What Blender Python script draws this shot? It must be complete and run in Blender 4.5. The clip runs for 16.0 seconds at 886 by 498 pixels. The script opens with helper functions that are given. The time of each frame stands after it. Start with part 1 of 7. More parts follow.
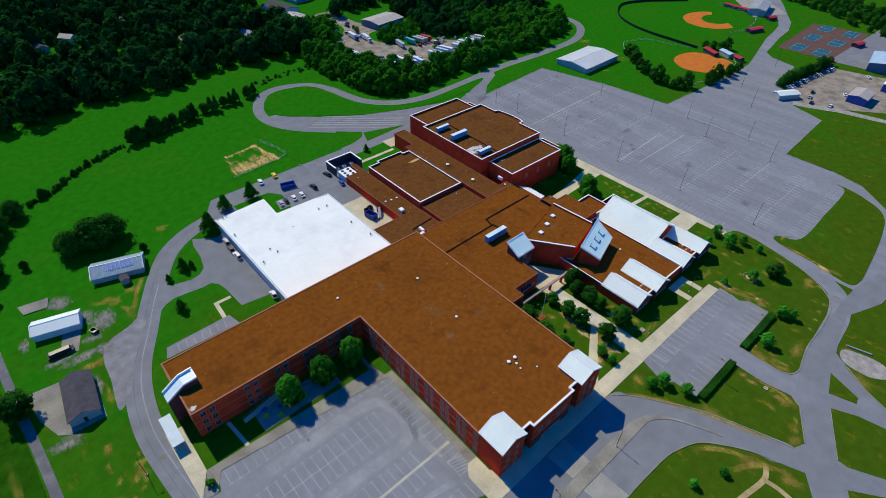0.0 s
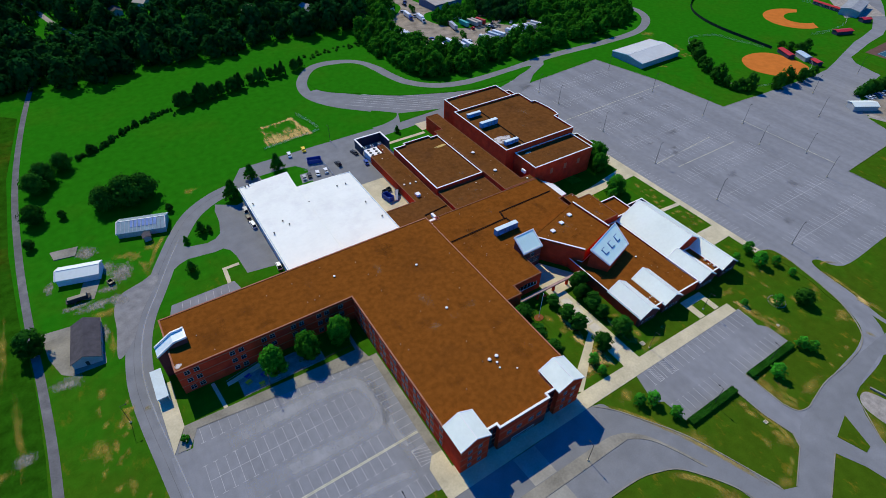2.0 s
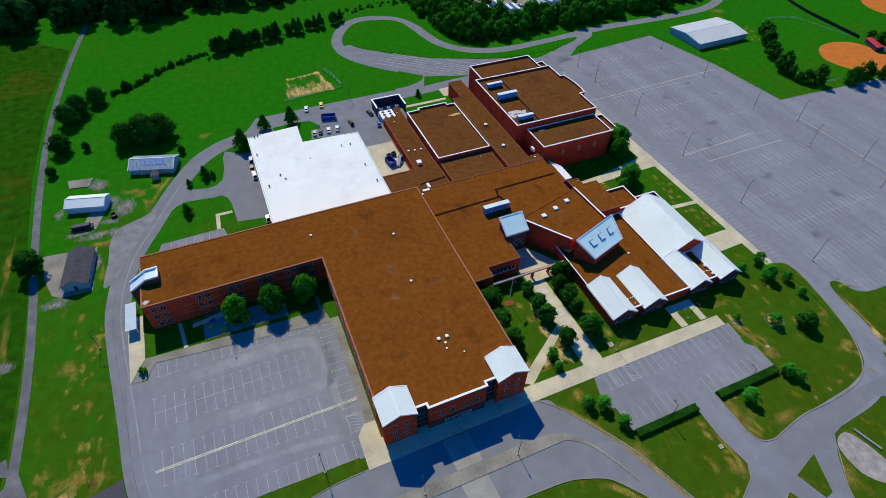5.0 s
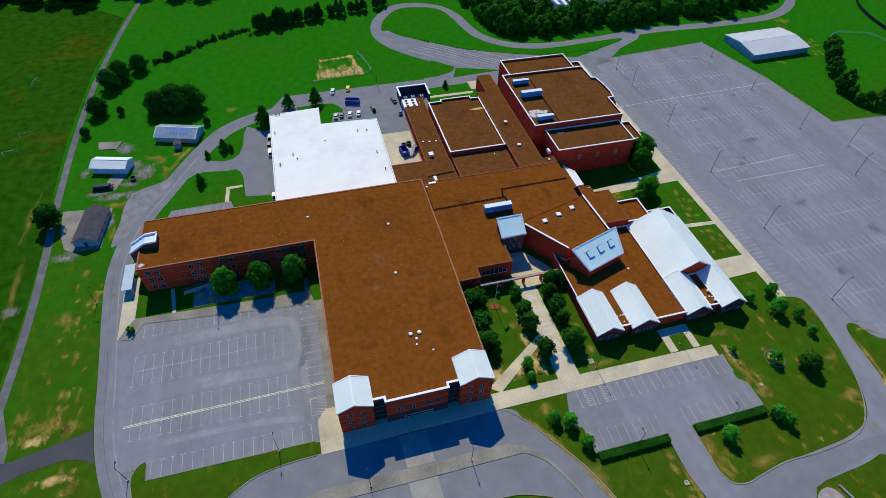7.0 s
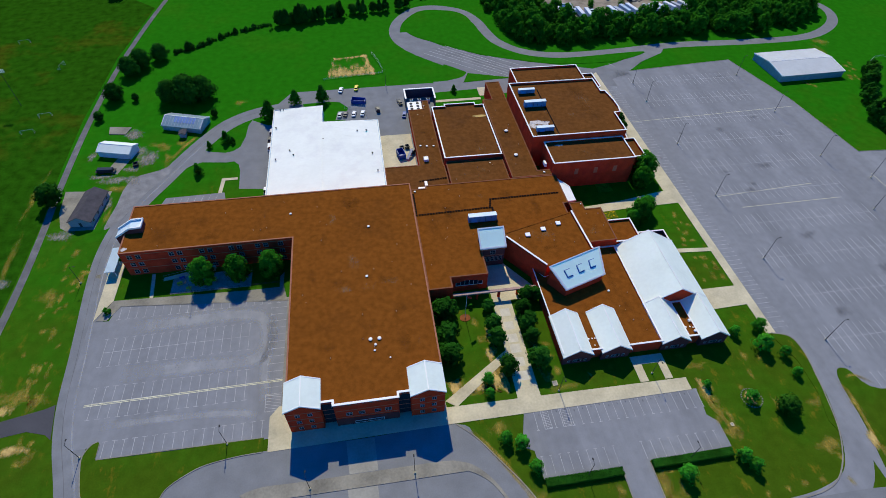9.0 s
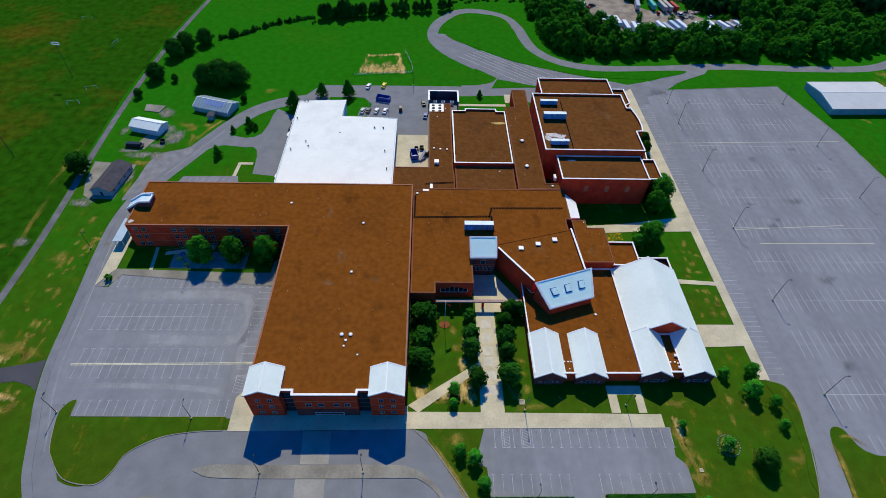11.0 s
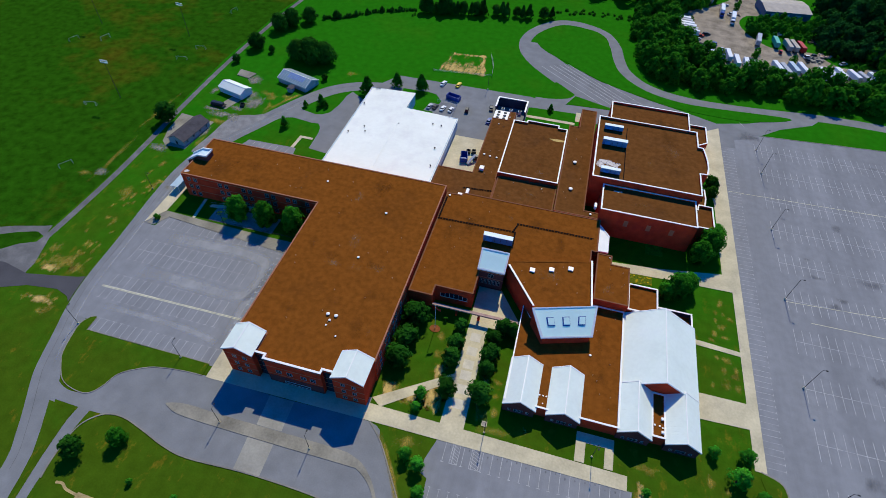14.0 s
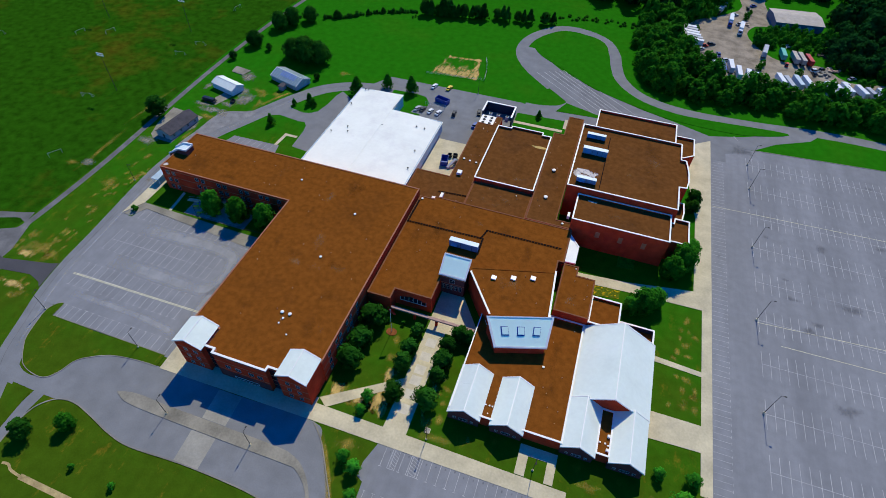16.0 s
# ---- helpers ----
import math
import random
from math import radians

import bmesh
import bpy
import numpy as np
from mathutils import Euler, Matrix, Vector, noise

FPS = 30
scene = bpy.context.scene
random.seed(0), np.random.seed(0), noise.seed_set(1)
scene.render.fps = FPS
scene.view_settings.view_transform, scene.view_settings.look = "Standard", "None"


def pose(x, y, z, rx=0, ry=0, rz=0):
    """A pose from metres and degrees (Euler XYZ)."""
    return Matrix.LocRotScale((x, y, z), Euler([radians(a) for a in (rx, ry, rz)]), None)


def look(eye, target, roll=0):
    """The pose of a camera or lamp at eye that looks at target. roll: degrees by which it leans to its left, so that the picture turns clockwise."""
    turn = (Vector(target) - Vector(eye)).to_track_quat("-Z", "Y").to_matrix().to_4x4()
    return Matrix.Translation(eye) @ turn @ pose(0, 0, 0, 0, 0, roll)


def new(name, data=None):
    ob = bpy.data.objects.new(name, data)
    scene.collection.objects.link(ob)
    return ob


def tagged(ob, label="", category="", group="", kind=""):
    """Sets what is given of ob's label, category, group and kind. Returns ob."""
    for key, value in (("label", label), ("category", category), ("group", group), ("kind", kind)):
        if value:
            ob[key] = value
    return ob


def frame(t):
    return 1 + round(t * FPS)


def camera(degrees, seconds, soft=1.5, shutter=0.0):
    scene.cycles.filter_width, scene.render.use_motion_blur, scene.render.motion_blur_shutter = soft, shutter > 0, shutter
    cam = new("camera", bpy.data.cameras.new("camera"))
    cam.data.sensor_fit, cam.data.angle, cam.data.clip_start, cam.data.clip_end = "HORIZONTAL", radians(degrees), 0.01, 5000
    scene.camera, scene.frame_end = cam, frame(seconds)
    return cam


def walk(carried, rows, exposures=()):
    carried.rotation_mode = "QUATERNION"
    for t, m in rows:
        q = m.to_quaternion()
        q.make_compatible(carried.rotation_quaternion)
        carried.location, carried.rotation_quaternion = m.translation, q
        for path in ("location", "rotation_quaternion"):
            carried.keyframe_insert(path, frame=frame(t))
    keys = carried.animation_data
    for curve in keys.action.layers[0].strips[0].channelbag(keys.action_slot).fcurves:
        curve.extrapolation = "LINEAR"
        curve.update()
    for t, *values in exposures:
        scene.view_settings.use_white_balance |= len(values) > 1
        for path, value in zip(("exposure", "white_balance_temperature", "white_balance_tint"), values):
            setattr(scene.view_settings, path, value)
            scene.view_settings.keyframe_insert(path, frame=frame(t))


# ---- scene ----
cam = camera(79.6, 16.0, soft=0.7)
METRES, EYE, TILT, LEAN, TURN = 169.8, 147.1, 0.66, -0.75, -41.4
ROWS = [
    (0.0, 0.0, 0.0, 0.0, 0.02, -40.91, -0.02),
    (0.5, 0.0317, 0.0048, -0.0008, 1.95, -41.09, -0.05),
    (1.0, 0.0634, 0.0108, -0.0013, 4.16, -41.33, 0.01),
    (1.5, 0.095, 0.0182, -0.0018, 6.37, -41.93, 0.01),
    (2.0, 0.1253, 0.0266, -0.0018, 8.64, -42.59, -0.03),
    (2.5, 0.1556, 0.036, -0.0017, 10.76, -43.23, -0.04),
    (3.0, 0.1848, 0.0469, -0.0015, 12.12, -43.84, -0.05),
    (3.5, 0.2145, 0.0586, -0.0015, 13.64, -44.46, -0.02),
    (4.0, 0.2435, 0.0713, -0.0017, 15.1, -45.13, -0.02),
    (6.5, 0.3833, 0.142, -0.0037, 24.4, -47.44, -0.22),
    (7.0, 0.4091, 0.1596, -0.0036, 26.56, -47.43, -0.26),
    (7.5, 0.4338, 0.1777, -0.0036, 28.76, -47.42, -0.27),
    (8.0, 0.4584, 0.1968, -0.0035, 30.34, -47.38, -0.29),
    (8.5, 0.4836, 0.2166, -0.0031, 31.28, -47.36, -0.29),
    (9.0, 0.5078, 0.2362, -0.0028, 32.39, -47.33, -0.32),
    (11.5, 0.6255, 0.3374, 0.0006, 43.2, -47.27, -0.64),
    (12.0, 0.6468, 0.3597, 0.0011, 45.73, -47.27, -0.66),
    (12.5, 0.6666, 0.383, 0.0016, 47.51, -47.26, -0.71),
    (13.0, 0.6844, 0.4067, 0.0021, 50.0, -47.28, -0.77),
    (13.5, 0.7013, 0.4323, 0.0021, 53.57, -47.3, -0.83),
    (14.0, 0.7171, 0.4588, 0.0023, 56.53, -47.34, -0.86),
    (14.5, 0.7322, 0.4867, 0.0026, 58.79, -47.35, -0.85),
    (15.0, 0.7469, 0.5141, 0.0033, 59.5, -47.33, -0.8),
    (15.5, 0.7616, 0.5415, 0.0039, 59.72, -47.27, -0.79),
    (16.0, 0.7757, 0.5685, 0.0041, 60.11, -47.24, -0.76),
]
walk(cam, [(t, pose(0, 0, EYE, TILT, LEAN, TURN) @ pose(METRES * x, METRES * y, METRES * z, 90 + pitch, roll, yaw)) for t, x, y, z, yaw, pitch, roll in ROWS],
     [(0.0, -0.13, 6300, 10), (16.0, -0.13, 6300, 10)])


# ---- world, sun, exposure ----
SUN_ELEVATION, SUN_TURN = 47.0, -1.0
world = bpy.data.worlds.new("sky")
scene.world = world
world.use_nodes = True
wn = world.node_tree.nodes
sky = wn.new("ShaderNodeTexSky")
sky.sky_type, sky.sun_disc = "NISHITA", False
sky.sun_elevation, sky.sun_rotation = radians(SUN_ELEVATION), radians(SUN_TURN)
sky.air_density, sky.dust_density, sky.ozone_density = 1.0, 0.3, 5.0
deep = wn.new("ShaderNodeHueSaturation")
deep.inputs["Saturation"].default_value = 2.0
deep.inputs["Hue"].default_value = 0.515
deep.inputs["Value"].default_value = 1.15
world.node_tree.links.new(sky.outputs[0], deep.inputs["Color"])
world.node_tree.links.new(deep.outputs[0], wn["Background"].inputs[0])
wn["Background"].inputs[1].default_value = 0.15
sun = new("sun", bpy.data.lights.new("sun", "SUN"))
sun.data.energy, sun.data.angle, sun.data.color = 4.4, radians(0.5), (1.0, 0.91, 0.62)
sun.matrix_world = look((0, 0, 300), (0 - 300 * math.sin(radians(SUN_TURN)) / math.tan(radians(SUN_ELEVATION)),
                                      0 - 300 * math.cos(radians(SUN_TURN)) / math.tan(radians(SUN_ELEVATION)), 0))


# ---- materials ----
def material(name, base, rough=0.85, dark=0.7, light=1.25, scale=0.25, fine=3.0, bump=0.15, metal=0.0, second=None, patch=0.03, amount=0.5, random_tone=0.0, fade=None, thin=0.0, drift=None, spread=(0.45, 1.0), flecks=None, bands=False):
    """A surface whose tone varies at two scales, with a second colour in patches."""
    mat = bpy.data.materials.new(name)
    mat.use_nodes = True
    n, l = mat.node_tree.nodes, mat.node_tree.links
    b = n["Principled BSDF"]
    b.inputs["Roughness"].default_value, b.inputs["Metallic"].default_value = rough, metal
    b.inputs["Specular IOR Level"].default_value = 0.3 if rough < 0.8 else 0.0
    co = n.new("ShaderNodeTexCoord")
    big, small = n.new("ShaderNodeTexNoise"), n.new("ShaderNodeTexNoise")
    big.inputs["Scale"].default_value, big.inputs["Detail"].default_value = scale, 5
    small.inputs["Scale"].default_value, small.inputs["Detail"].default_value = fine, 3
    geo = n.new("ShaderNodeNewGeometry")
    for t in (big, small):
        l.new(geo.outputs["Position"], t.inputs["Vector"])
    mixed = n.new("ShaderNodeMath")
    mixed.operation = "MULTIPLY_ADD"
    l.new(small.outputs[0], mixed.inputs[0])
    mixed.inputs[1].default_value = 0.45
    l.new(big.outputs[0], mixed.inputs[2])
    ramp = n.new("ShaderNodeMapRange")
    l.new(mixed.outputs[0], ramp.inputs[0])
    ramp.inputs[1].default_value, ramp.inputs[2].default_value = spread
    ramp.inputs[3].default_value, ramp.inputs[4].default_value = dark, light
    tone = ramp.outputs[0]
    if random_tone:
        info = n.new("ShaderNodeObjectInfo")
        r = n.new("ShaderNodeMapRange")
        l.new(info.outputs["Random"], r.inputs[0])
        r.inputs[3].default_value, r.inputs[4].default_value = 1 - random_tone, 1 + random_tone
        m = n.new("ShaderNodeMath")
        m.operation = "MULTIPLY"
        l.new(tone, m.inputs[0]), l.new(r.outputs[0], m.inputs[1])
        tone = m.outputs[0]
    colour = n.new("ShaderNodeMix")
    colour.data_type = "RGBA"
    colour.inputs["A"].default_value = (*base, 1)
    colour.inputs["B"].default_value = (*(second or base), 1)
    colour.inputs["Factor"].default_value = 0
    if second:
        p = n.new("ShaderNodeTexNoise")
        p.inputs["Scale"].default_value, p.inputs["Detail"].default_value, p.inputs["Roughness"].default_value = patch, 6, 0.65
        l.new(geo.outputs["Position"], p.inputs["Vector"])
        pr = n.new("ShaderNodeMapRange")
        pr.inputs[1].default_value, pr.inputs[2].default_value, pr.inputs[4].default_value = 0.52, 0.72, amount
        l.new(p.outputs[0], pr.inputs[0])
        l.new(pr.outputs[0], colour.inputs["Factor"])
    final = colour.outputs["Result"]
    if bands:
        run, lane, shade = n.new("ShaderNodeMapping"), n.new("ShaderNodeTexNoise"), n.new("ShaderNodeMapRange")
        run.inputs["Scale"].default_value = (0.11, 0.012, 0.1)
        lane.inputs["Scale"].default_value, lane.inputs["Detail"].default_value, lane.inputs["Roughness"].default_value = 1.0, 6, 0.6
        l.new(geo.outputs["Position"], run.inputs["Vector"]), l.new(run.outputs[0], lane.inputs["Vector"])
        l.new(lane.outputs[0], shade.inputs[0])
        shade.inputs[1].default_value, shade.inputs[2].default_value, shade.inputs[3].default_value, shade.inputs[4].default_value = 0.35, 0.65, 0.88, 1.1
        paved = n.new("ShaderNodeVectorMath")
        paved.operation = "SCALE"
        l.new(final, paved.inputs[0]), l.new(shade.outputs[0], paved.inputs["Scale"])
        final = paved.outputs[0]
    if drift:
        axis, wave, near, blend = n.new("ShaderNodeSeparateXYZ"), n.new("ShaderNodeTexNoise"), n.new("ShaderNodeMath"), n.new("ShaderNodeMapRange")
        l.new(geo.outputs["Position"], axis.inputs[0]), l.new(geo.outputs["Position"], wave.inputs["Vector"])
        wave.inputs["Scale"].default_value, wave.inputs["Detail"].default_value, wave.inputs["Roughness"].default_value = 0.05, 7, 0.65
        near.operation = "MULTIPLY_ADD"
        l.new(wave.outputs[0], near.inputs[0]), l.new(axis.outputs["Y"], near.inputs[2])
        near.inputs[1].default_value = 260.0
        l.new(near.outputs[0], blend.inputs[0])
        blend.inputs[1].default_value, blend.inputs[2].default_value, blend.inputs[3].default_value, blend.inputs[4].default_value = 150.0, 330.0, 1.0, 0.0
        burnt = n.new("ShaderNodeMix")
        burnt.data_type = "RGBA"
        l.new(blend.outputs[0], burnt.inputs["Factor"]), l.new(final, burnt.inputs["A"])
        burnt.inputs["B"].default_value = (*drift, 1)
        final = burnt.outputs["Result"]
    if flecks:
        run, straw, bare, keep = n.new("ShaderNodeMapping"), n.new("ShaderNodeTexNoise"), n.new("ShaderNodeMapRange"), n.new("ShaderNodeMath")
        run.inputs["Scale"].default_value = (0.22, 0.12, 0.2)
        straw.inputs["Scale"].default_value, straw.inputs["Detail"].default_value, straw.inputs["Roughness"].default_value = 1.0, 9, 0.72
        l.new(geo.outputs["Position"], run.inputs["Vector"]), l.new(run.outputs[0], straw.inputs["Vector"]), l.new(straw.outputs[0], bare.inputs[0])
        bare.inputs[1].default_value, bare.inputs[2].default_value, bare.inputs[4].default_value = 0.57, 0.72, 0.75
        keep.operation = "MULTIPLY"
        l.new(bare.outputs[0], keep.inputs[0]), l.new(blend.outputs[0], keep.inputs[1])
        dry = n.new("ShaderNodeMix")
        dry.data_type = "RGBA"
        l.new(keep.outputs[0], dry.inputs["Factor"]), l.new(final, dry.inputs["A"])
        dry.inputs["B"].default_value = (*flecks, 1)
        final = dry.outputs["Result"]
    scaled = n.new("ShaderNodeVectorMath")
    scaled.operation = "SCALE"
    l.new(final, scaled.inputs[0]), l.new(tone, scaled.inputs["Scale"])
    l.new(scaled.outputs[0], b.inputs["Base Color"])
    if fade:
        fine_scale, big_scale, low, high, top, grain = fade
        run, worn, shape, edge, alpha = n.new("ShaderNodeMapping"), n.new("ShaderNodeTexNoise"), n.new("ShaderNodeTexNoise"), n.new("ShaderNodeAttribute"), n.new("ShaderNodeMapRange")
        run.inputs["Scale"].default_value = (1.0, 0.4, 1.0)
        l.new(geo.outputs["Position"], run.inputs["Vector"])
        for node, size, rough_k in ((worn, fine_scale, 0.8), (shape, big_scale, 0.6)):
            node.inputs["Scale"].default_value, node.inputs["Detail"].default_value, node.inputs["Roughness"].default_value = size, 6, rough_k
            l.new(run.outputs[0], node.inputs["Vector"])
        edge.attribute_name = "worn"
        first, total = n.new("ShaderNodeMath"), n.new("ShaderNodeMath")
        first.operation, total.operation = "MULTIPLY_ADD", "MULTIPLY_ADD"
        first.inputs[1].default_value, total.inputs[1].default_value = grain, 1.0
        l.new(worn.outputs[0], first.inputs[0]), l.new(edge.outputs["Fac"], first.inputs[2])
        l.new(shape.outputs[0], total.inputs[0]), l.new(first.outputs[0], total.inputs[2])
        l.new(total.outputs[0], alpha.inputs[0])
        alpha.inputs[1].default_value, alpha.inputs[2].default_value, alpha.inputs[4].default_value = low, high, top
        l.new(alpha.outputs[0], b.inputs["Alpha"])
    if thin:
        shine, both = n.new("ShaderNodeBsdfTranslucent"), n.new("ShaderNodeMixShader")
        l.new(scaled.outputs[0], shine.inputs["Color"])
        both.inputs[0].default_value = thin
        l.new(b.outputs[0], both.inputs[1]), l.new(shine.outputs[0], both.inputs[2])
        l.new(both.outputs[0], n["Material Output"].inputs["Surface"])
    if bump:
        bn = n.new("ShaderNodeBump")
        bn.inputs["Strength"].default_value, bn.inputs["Distance"].default_value = bump, 0.1
        l.new(small.outputs[0], bn.inputs["Height"]), l.new(bn.outputs[0], b.inputs["Normal"])
    return mat


GRASS = material("grass", (0.017, 0.142, 0.004), 0.95, 0.82, 1.18, 0.3, 1.8, 0.4, second=(0.034, 0.135, 0.005), patch=0.02, amount=0.6, spread=(0.45, 1.0), drift=(0.047, 0.094, 0.005), flecks=(0.23, 0.15, 0.014))
DRY = material("dry_grass", (0.43, 0.32, 0.065), 0.95, 0.5, 1.3, 0.3, 2.0, 0.3, second=(0.26, 0.22, 0.02), patch=0.7, amount=0.9, fade=(3.0, 0.35, 1.3, 1.78, 0.62, 1.35))
ASPHALT = material("asphalt", (0.195, 0.203, 0.217), 0.9, 0.86, 1.12, 0.2, 2.4, 0.12, second=(0.262, 0.272, 0.294), patch=0.035, amount=0.6)
DARK_ASPHALT = material("new_asphalt", (0.08, 0.08, 0.09), 0.9, 0.8, 1.15, 0.1, 2.0, 0.15)
CONCRETE = material("concrete", (0.57, 0.51, 0.355), 0.9, 0.75, 1.15, 0.15, 1.5, 0.1, second=(0.40, 0.36, 0.27), patch=0.12, amount=0.6)
GRAVEL = material("gravel", (0.34, 0.31, 0.28), 0.95, 0.6, 1.3, 0.4, 2.5, 0.3)
DUST = material("pale_dust", (0.42, 0.43, 0.45), 0.95, 0.85, 1.1, 0.3, 2.0, 0, fade=(0.4, 0.12, 0.62, 1.3, 0.6, 0.45))
APRON = material("dusty_asphalt", (0.225, 0.226, 0.232), 0.95, 0.7, 1.2, 0.3, 2.4, 0.15, second=(0.29, 0.285, 0.28), patch=0.12, amount=0.8)
LANE = material("old_lane_asphalt", (0.15, 0.15, 0.155), 0.95, 0.7, 1.2, 0.2, 2.0, 0.2, second=(0.21, 0.205, 0.20), patch=0.1, amount=0.6)
PAINT_LINE = material("road_paint", (0.45, 0.45, 0.46), 0.8, 0.6, 1.15, 0.3, 2.0, 0, second=(0.27, 0.275, 0.285), patch=0.07, amount=0.85)
OLD_CONCRETE = material("weathered_concrete", (0.27, 0.255, 0.215), 0.9, 0.65, 1.2, 0.15, 1.5, 0.1, second=(0.19, 0.18, 0.155), patch=0.12, amount=0.7)
SLAB = material("crossing_concrete", (0.325, 0.315, 0.28), 0.9, 0.75, 1.15, 0.15, 1.5, 0.1, second=(0.28, 0.27, 0.24), patch=0.12, amount=0.7)
YELLOW_LINE = material("yellow_road_paint", (0.68, 0.65, 0.46), 0.8, 0.55, 1.2, 0.6, 3.0, 0)
BROWN_ROOF = material("brown_roof_membrane", (0.178, 0.060, 0.010), 0.95, 0.76, 1.22, 0.55, 3.2, 0.2, second=(0.118, 0.043, 0.010), patch=0.045, amount=0.6, spread=(0.45, 1.0))
UMBER_ROOF = material("dark_umber_roof_membrane", (0.134, 0.055, 0.016), 0.95, 0.74, 1.24, 0.55, 3.2, 0.2, second=(0.090, 0.041, 0.017), patch=0.05, amount=0.7, spread=(0.45, 1.0))
BRICK = material("red_brick", (0.62, 0.056, 0.021), 0.85, 0.75, 1.2, 0.3, 3.0, 0.2, second=(0.38, 0.032, 0.028), patch=0.2, amount=0.5)
DARK_BRICK = material("dark_brick", (0.15, 0.05, 0.045), 0.85, 0.75, 1.2, 0.3, 3.0, 0.2)
BEAM = material("pale_red_cast_stone", (0.40, 0.27, 0.24), 0.85, 0.8, 1.15, 0.5, 3.0, 0.1)
BAND = material("tan_cast_stone", (0.50, 0.17, 0.09), 0.85, 0.8, 1.15, 0.5, 3.0, 0.1)
WHITE_METAL = material("white_metal_roof", (0.76, 0.83, 0.77), 0.5, 0.9, 1.05, 0.12, 0.8, 0.0, second=(0.68, 0.72, 0.70), patch=0.06, amount=0.6)
SHOP_ROOF = material("white_workshop_roof", (0.84, 0.86, 0.80), 0.8, 0.94, 1.04, 0.12, 0.8, 0.0, second=(0.73, 0.73, 0.71), patch=0.08, amount=0.7)
LOT_ASPHALT = material("weathered_lot_asphalt", (0.222, 0.230, 0.250), 0.9, 0.9, 1.08, 0.35, 2.6, 0.12, second=(0.262, 0.270, 0.292), patch=0.03, amount=0.5, bands=True)
COPING = material("white_coping", (0.82, 0.82, 0.80), 0.5, 0.92, 1.05, 0.3, 2.0, 0.0)
UNIT_METAL = material("pale_blue_grey_metal", (0.40, 0.52, 0.62), 0.5, 0.85, 1.1, 0.3, 2.0, 0.0)
UNIT_BLUE = material("blue_cabinet_metal", (0.09, 0.27, 0.48), 0.6, 0.85, 1.1, 0.3, 2.0, 0.0)
UNIT_TOP = material("pale_cabinet_top", (0.62, 0.74, 0.80), 0.5, 0.9, 1.08, 0.3, 2.0, 0.0)
PALE_ROOF = material("pale_hall_roof", (0.54, 0.56, 0.56), 0.7, 0.9, 1.06, 0.12, 0.8, 0.0)
DULL_ROOF = material("dull_grey_roof", (0.30, 0.32, 0.35), 0.85, 0.8, 1.15, 0.3, 1.0, 0.0)
DARK_METAL = material("dark_metal", (0.03, 0.03, 0.032), 0.75, 0.8, 1.2, 0.5, 2.0, 0.0)
GLASS = material("window_glass", (0.014, 0.018, 0.026), 0.08, 0.8, 1.2, 0.4, 1.0, 0.0)
SASH = material("weathered_window_frame", (0.36, 0.35, 0.34), 0.6, 0.8, 1.15, 0.5, 2.0, 0.0)
FRAME = material("white_window_frame", (0.66, 0.64, 0.62), 0.6, 0.9, 1.1, 0.5, 2.0, 0.0)
LIGHT_EDGE = material("pale_roof_edge", (0.34, 0.15, 0.09), 0.8, 0.8, 1.15, 0.5, 2.0, 0.0)
ROOF_EDGE = material("dull_roof_edge", (0.20, 0.085, 0.045), 0.8, 0.8, 1.15, 0.5, 2.0, 0.0)
VENT_GREY = material("weathered_vent", (0.45, 0.32, 0.24), 0.7, 0.8, 1.15, 0.5, 2.0, 0.0)
WEST_PAINT = material("thin_stall_paint", (0.42, 0.42, 0.43), 0.8, 0.7, 1.15, 0.3, 2.0, 0, second=(0.25, 0.255, 0.265), patch=0.06, amount=1.0)
LOT_PAINT = material("worn_lot_paint", (0.44, 0.44, 0.45), 0.8, 0.8, 1.15, 0.12, 1.2, 0, second=(0.245, 0.255, 0.275), patch=0.045, amount=1.0, spread=(0.5, 0.95))
TAR = material("dark_oil_stain", (0.05, 0.05, 0.055), 0.9, 0.8, 1.2, 0.4, 2.0, 0.0, fade=(1.8, 0.7, 0.95, 1.4, 0.32, 0.6))
RUBBER = material("black_rubber", (0.016, 0.014, 0.014), 0.95, 0.8, 1.2, 0.5, 2.0, 0.0)
SKY_GLASS = material("pale_blue_roof_panels", (0.79, 1.0, 0.88), 0.3, 0.95, 1.03, 0.2, 1.0, 0.0)
BARK = material("bark", (0.09, 0.06, 0.04), 0.95, 0.7, 1.2, 1.0, 4.0, 0.3)
LEAF = material("leaves", (0.036, 0.20, 0.012), 0.95, 0.45, 1.6, 0.5, 2.0, 0.0, second=(0.085, 0.26, 0.014), patch=0.3, amount=0.7, random_tone=0.25, thin=0.35)
LEAF_YOUNG = material("young_leaves", (0.06, 0.33, 0.024), 0.95, 0.5, 1.5, 0.5, 2.0, 0.0, second=(0.090, 0.29, 0.016), patch=0.3, amount=0.7, random_tone=0.3, thin=0.4)
LEAF_WOODS = material("woods_leaves", (0.012, 0.066, 0.013), 0.95, 0.45, 1.7, 0.075, 0.5, 0.0, second=(0.022, 0.105, 0.012), patch=0.03, amount=0.9, thin=0.2)
LEAF_DARK = material("dark_leaves", (0.024, 0.118, 0.011), 0.95, 0.5, 1.5, 0.12, 0.6, 0.0, second=(0.055, 0.165, 0.014), patch=0.05, amount=0.7, random_tone=0.2, thin=0.3)

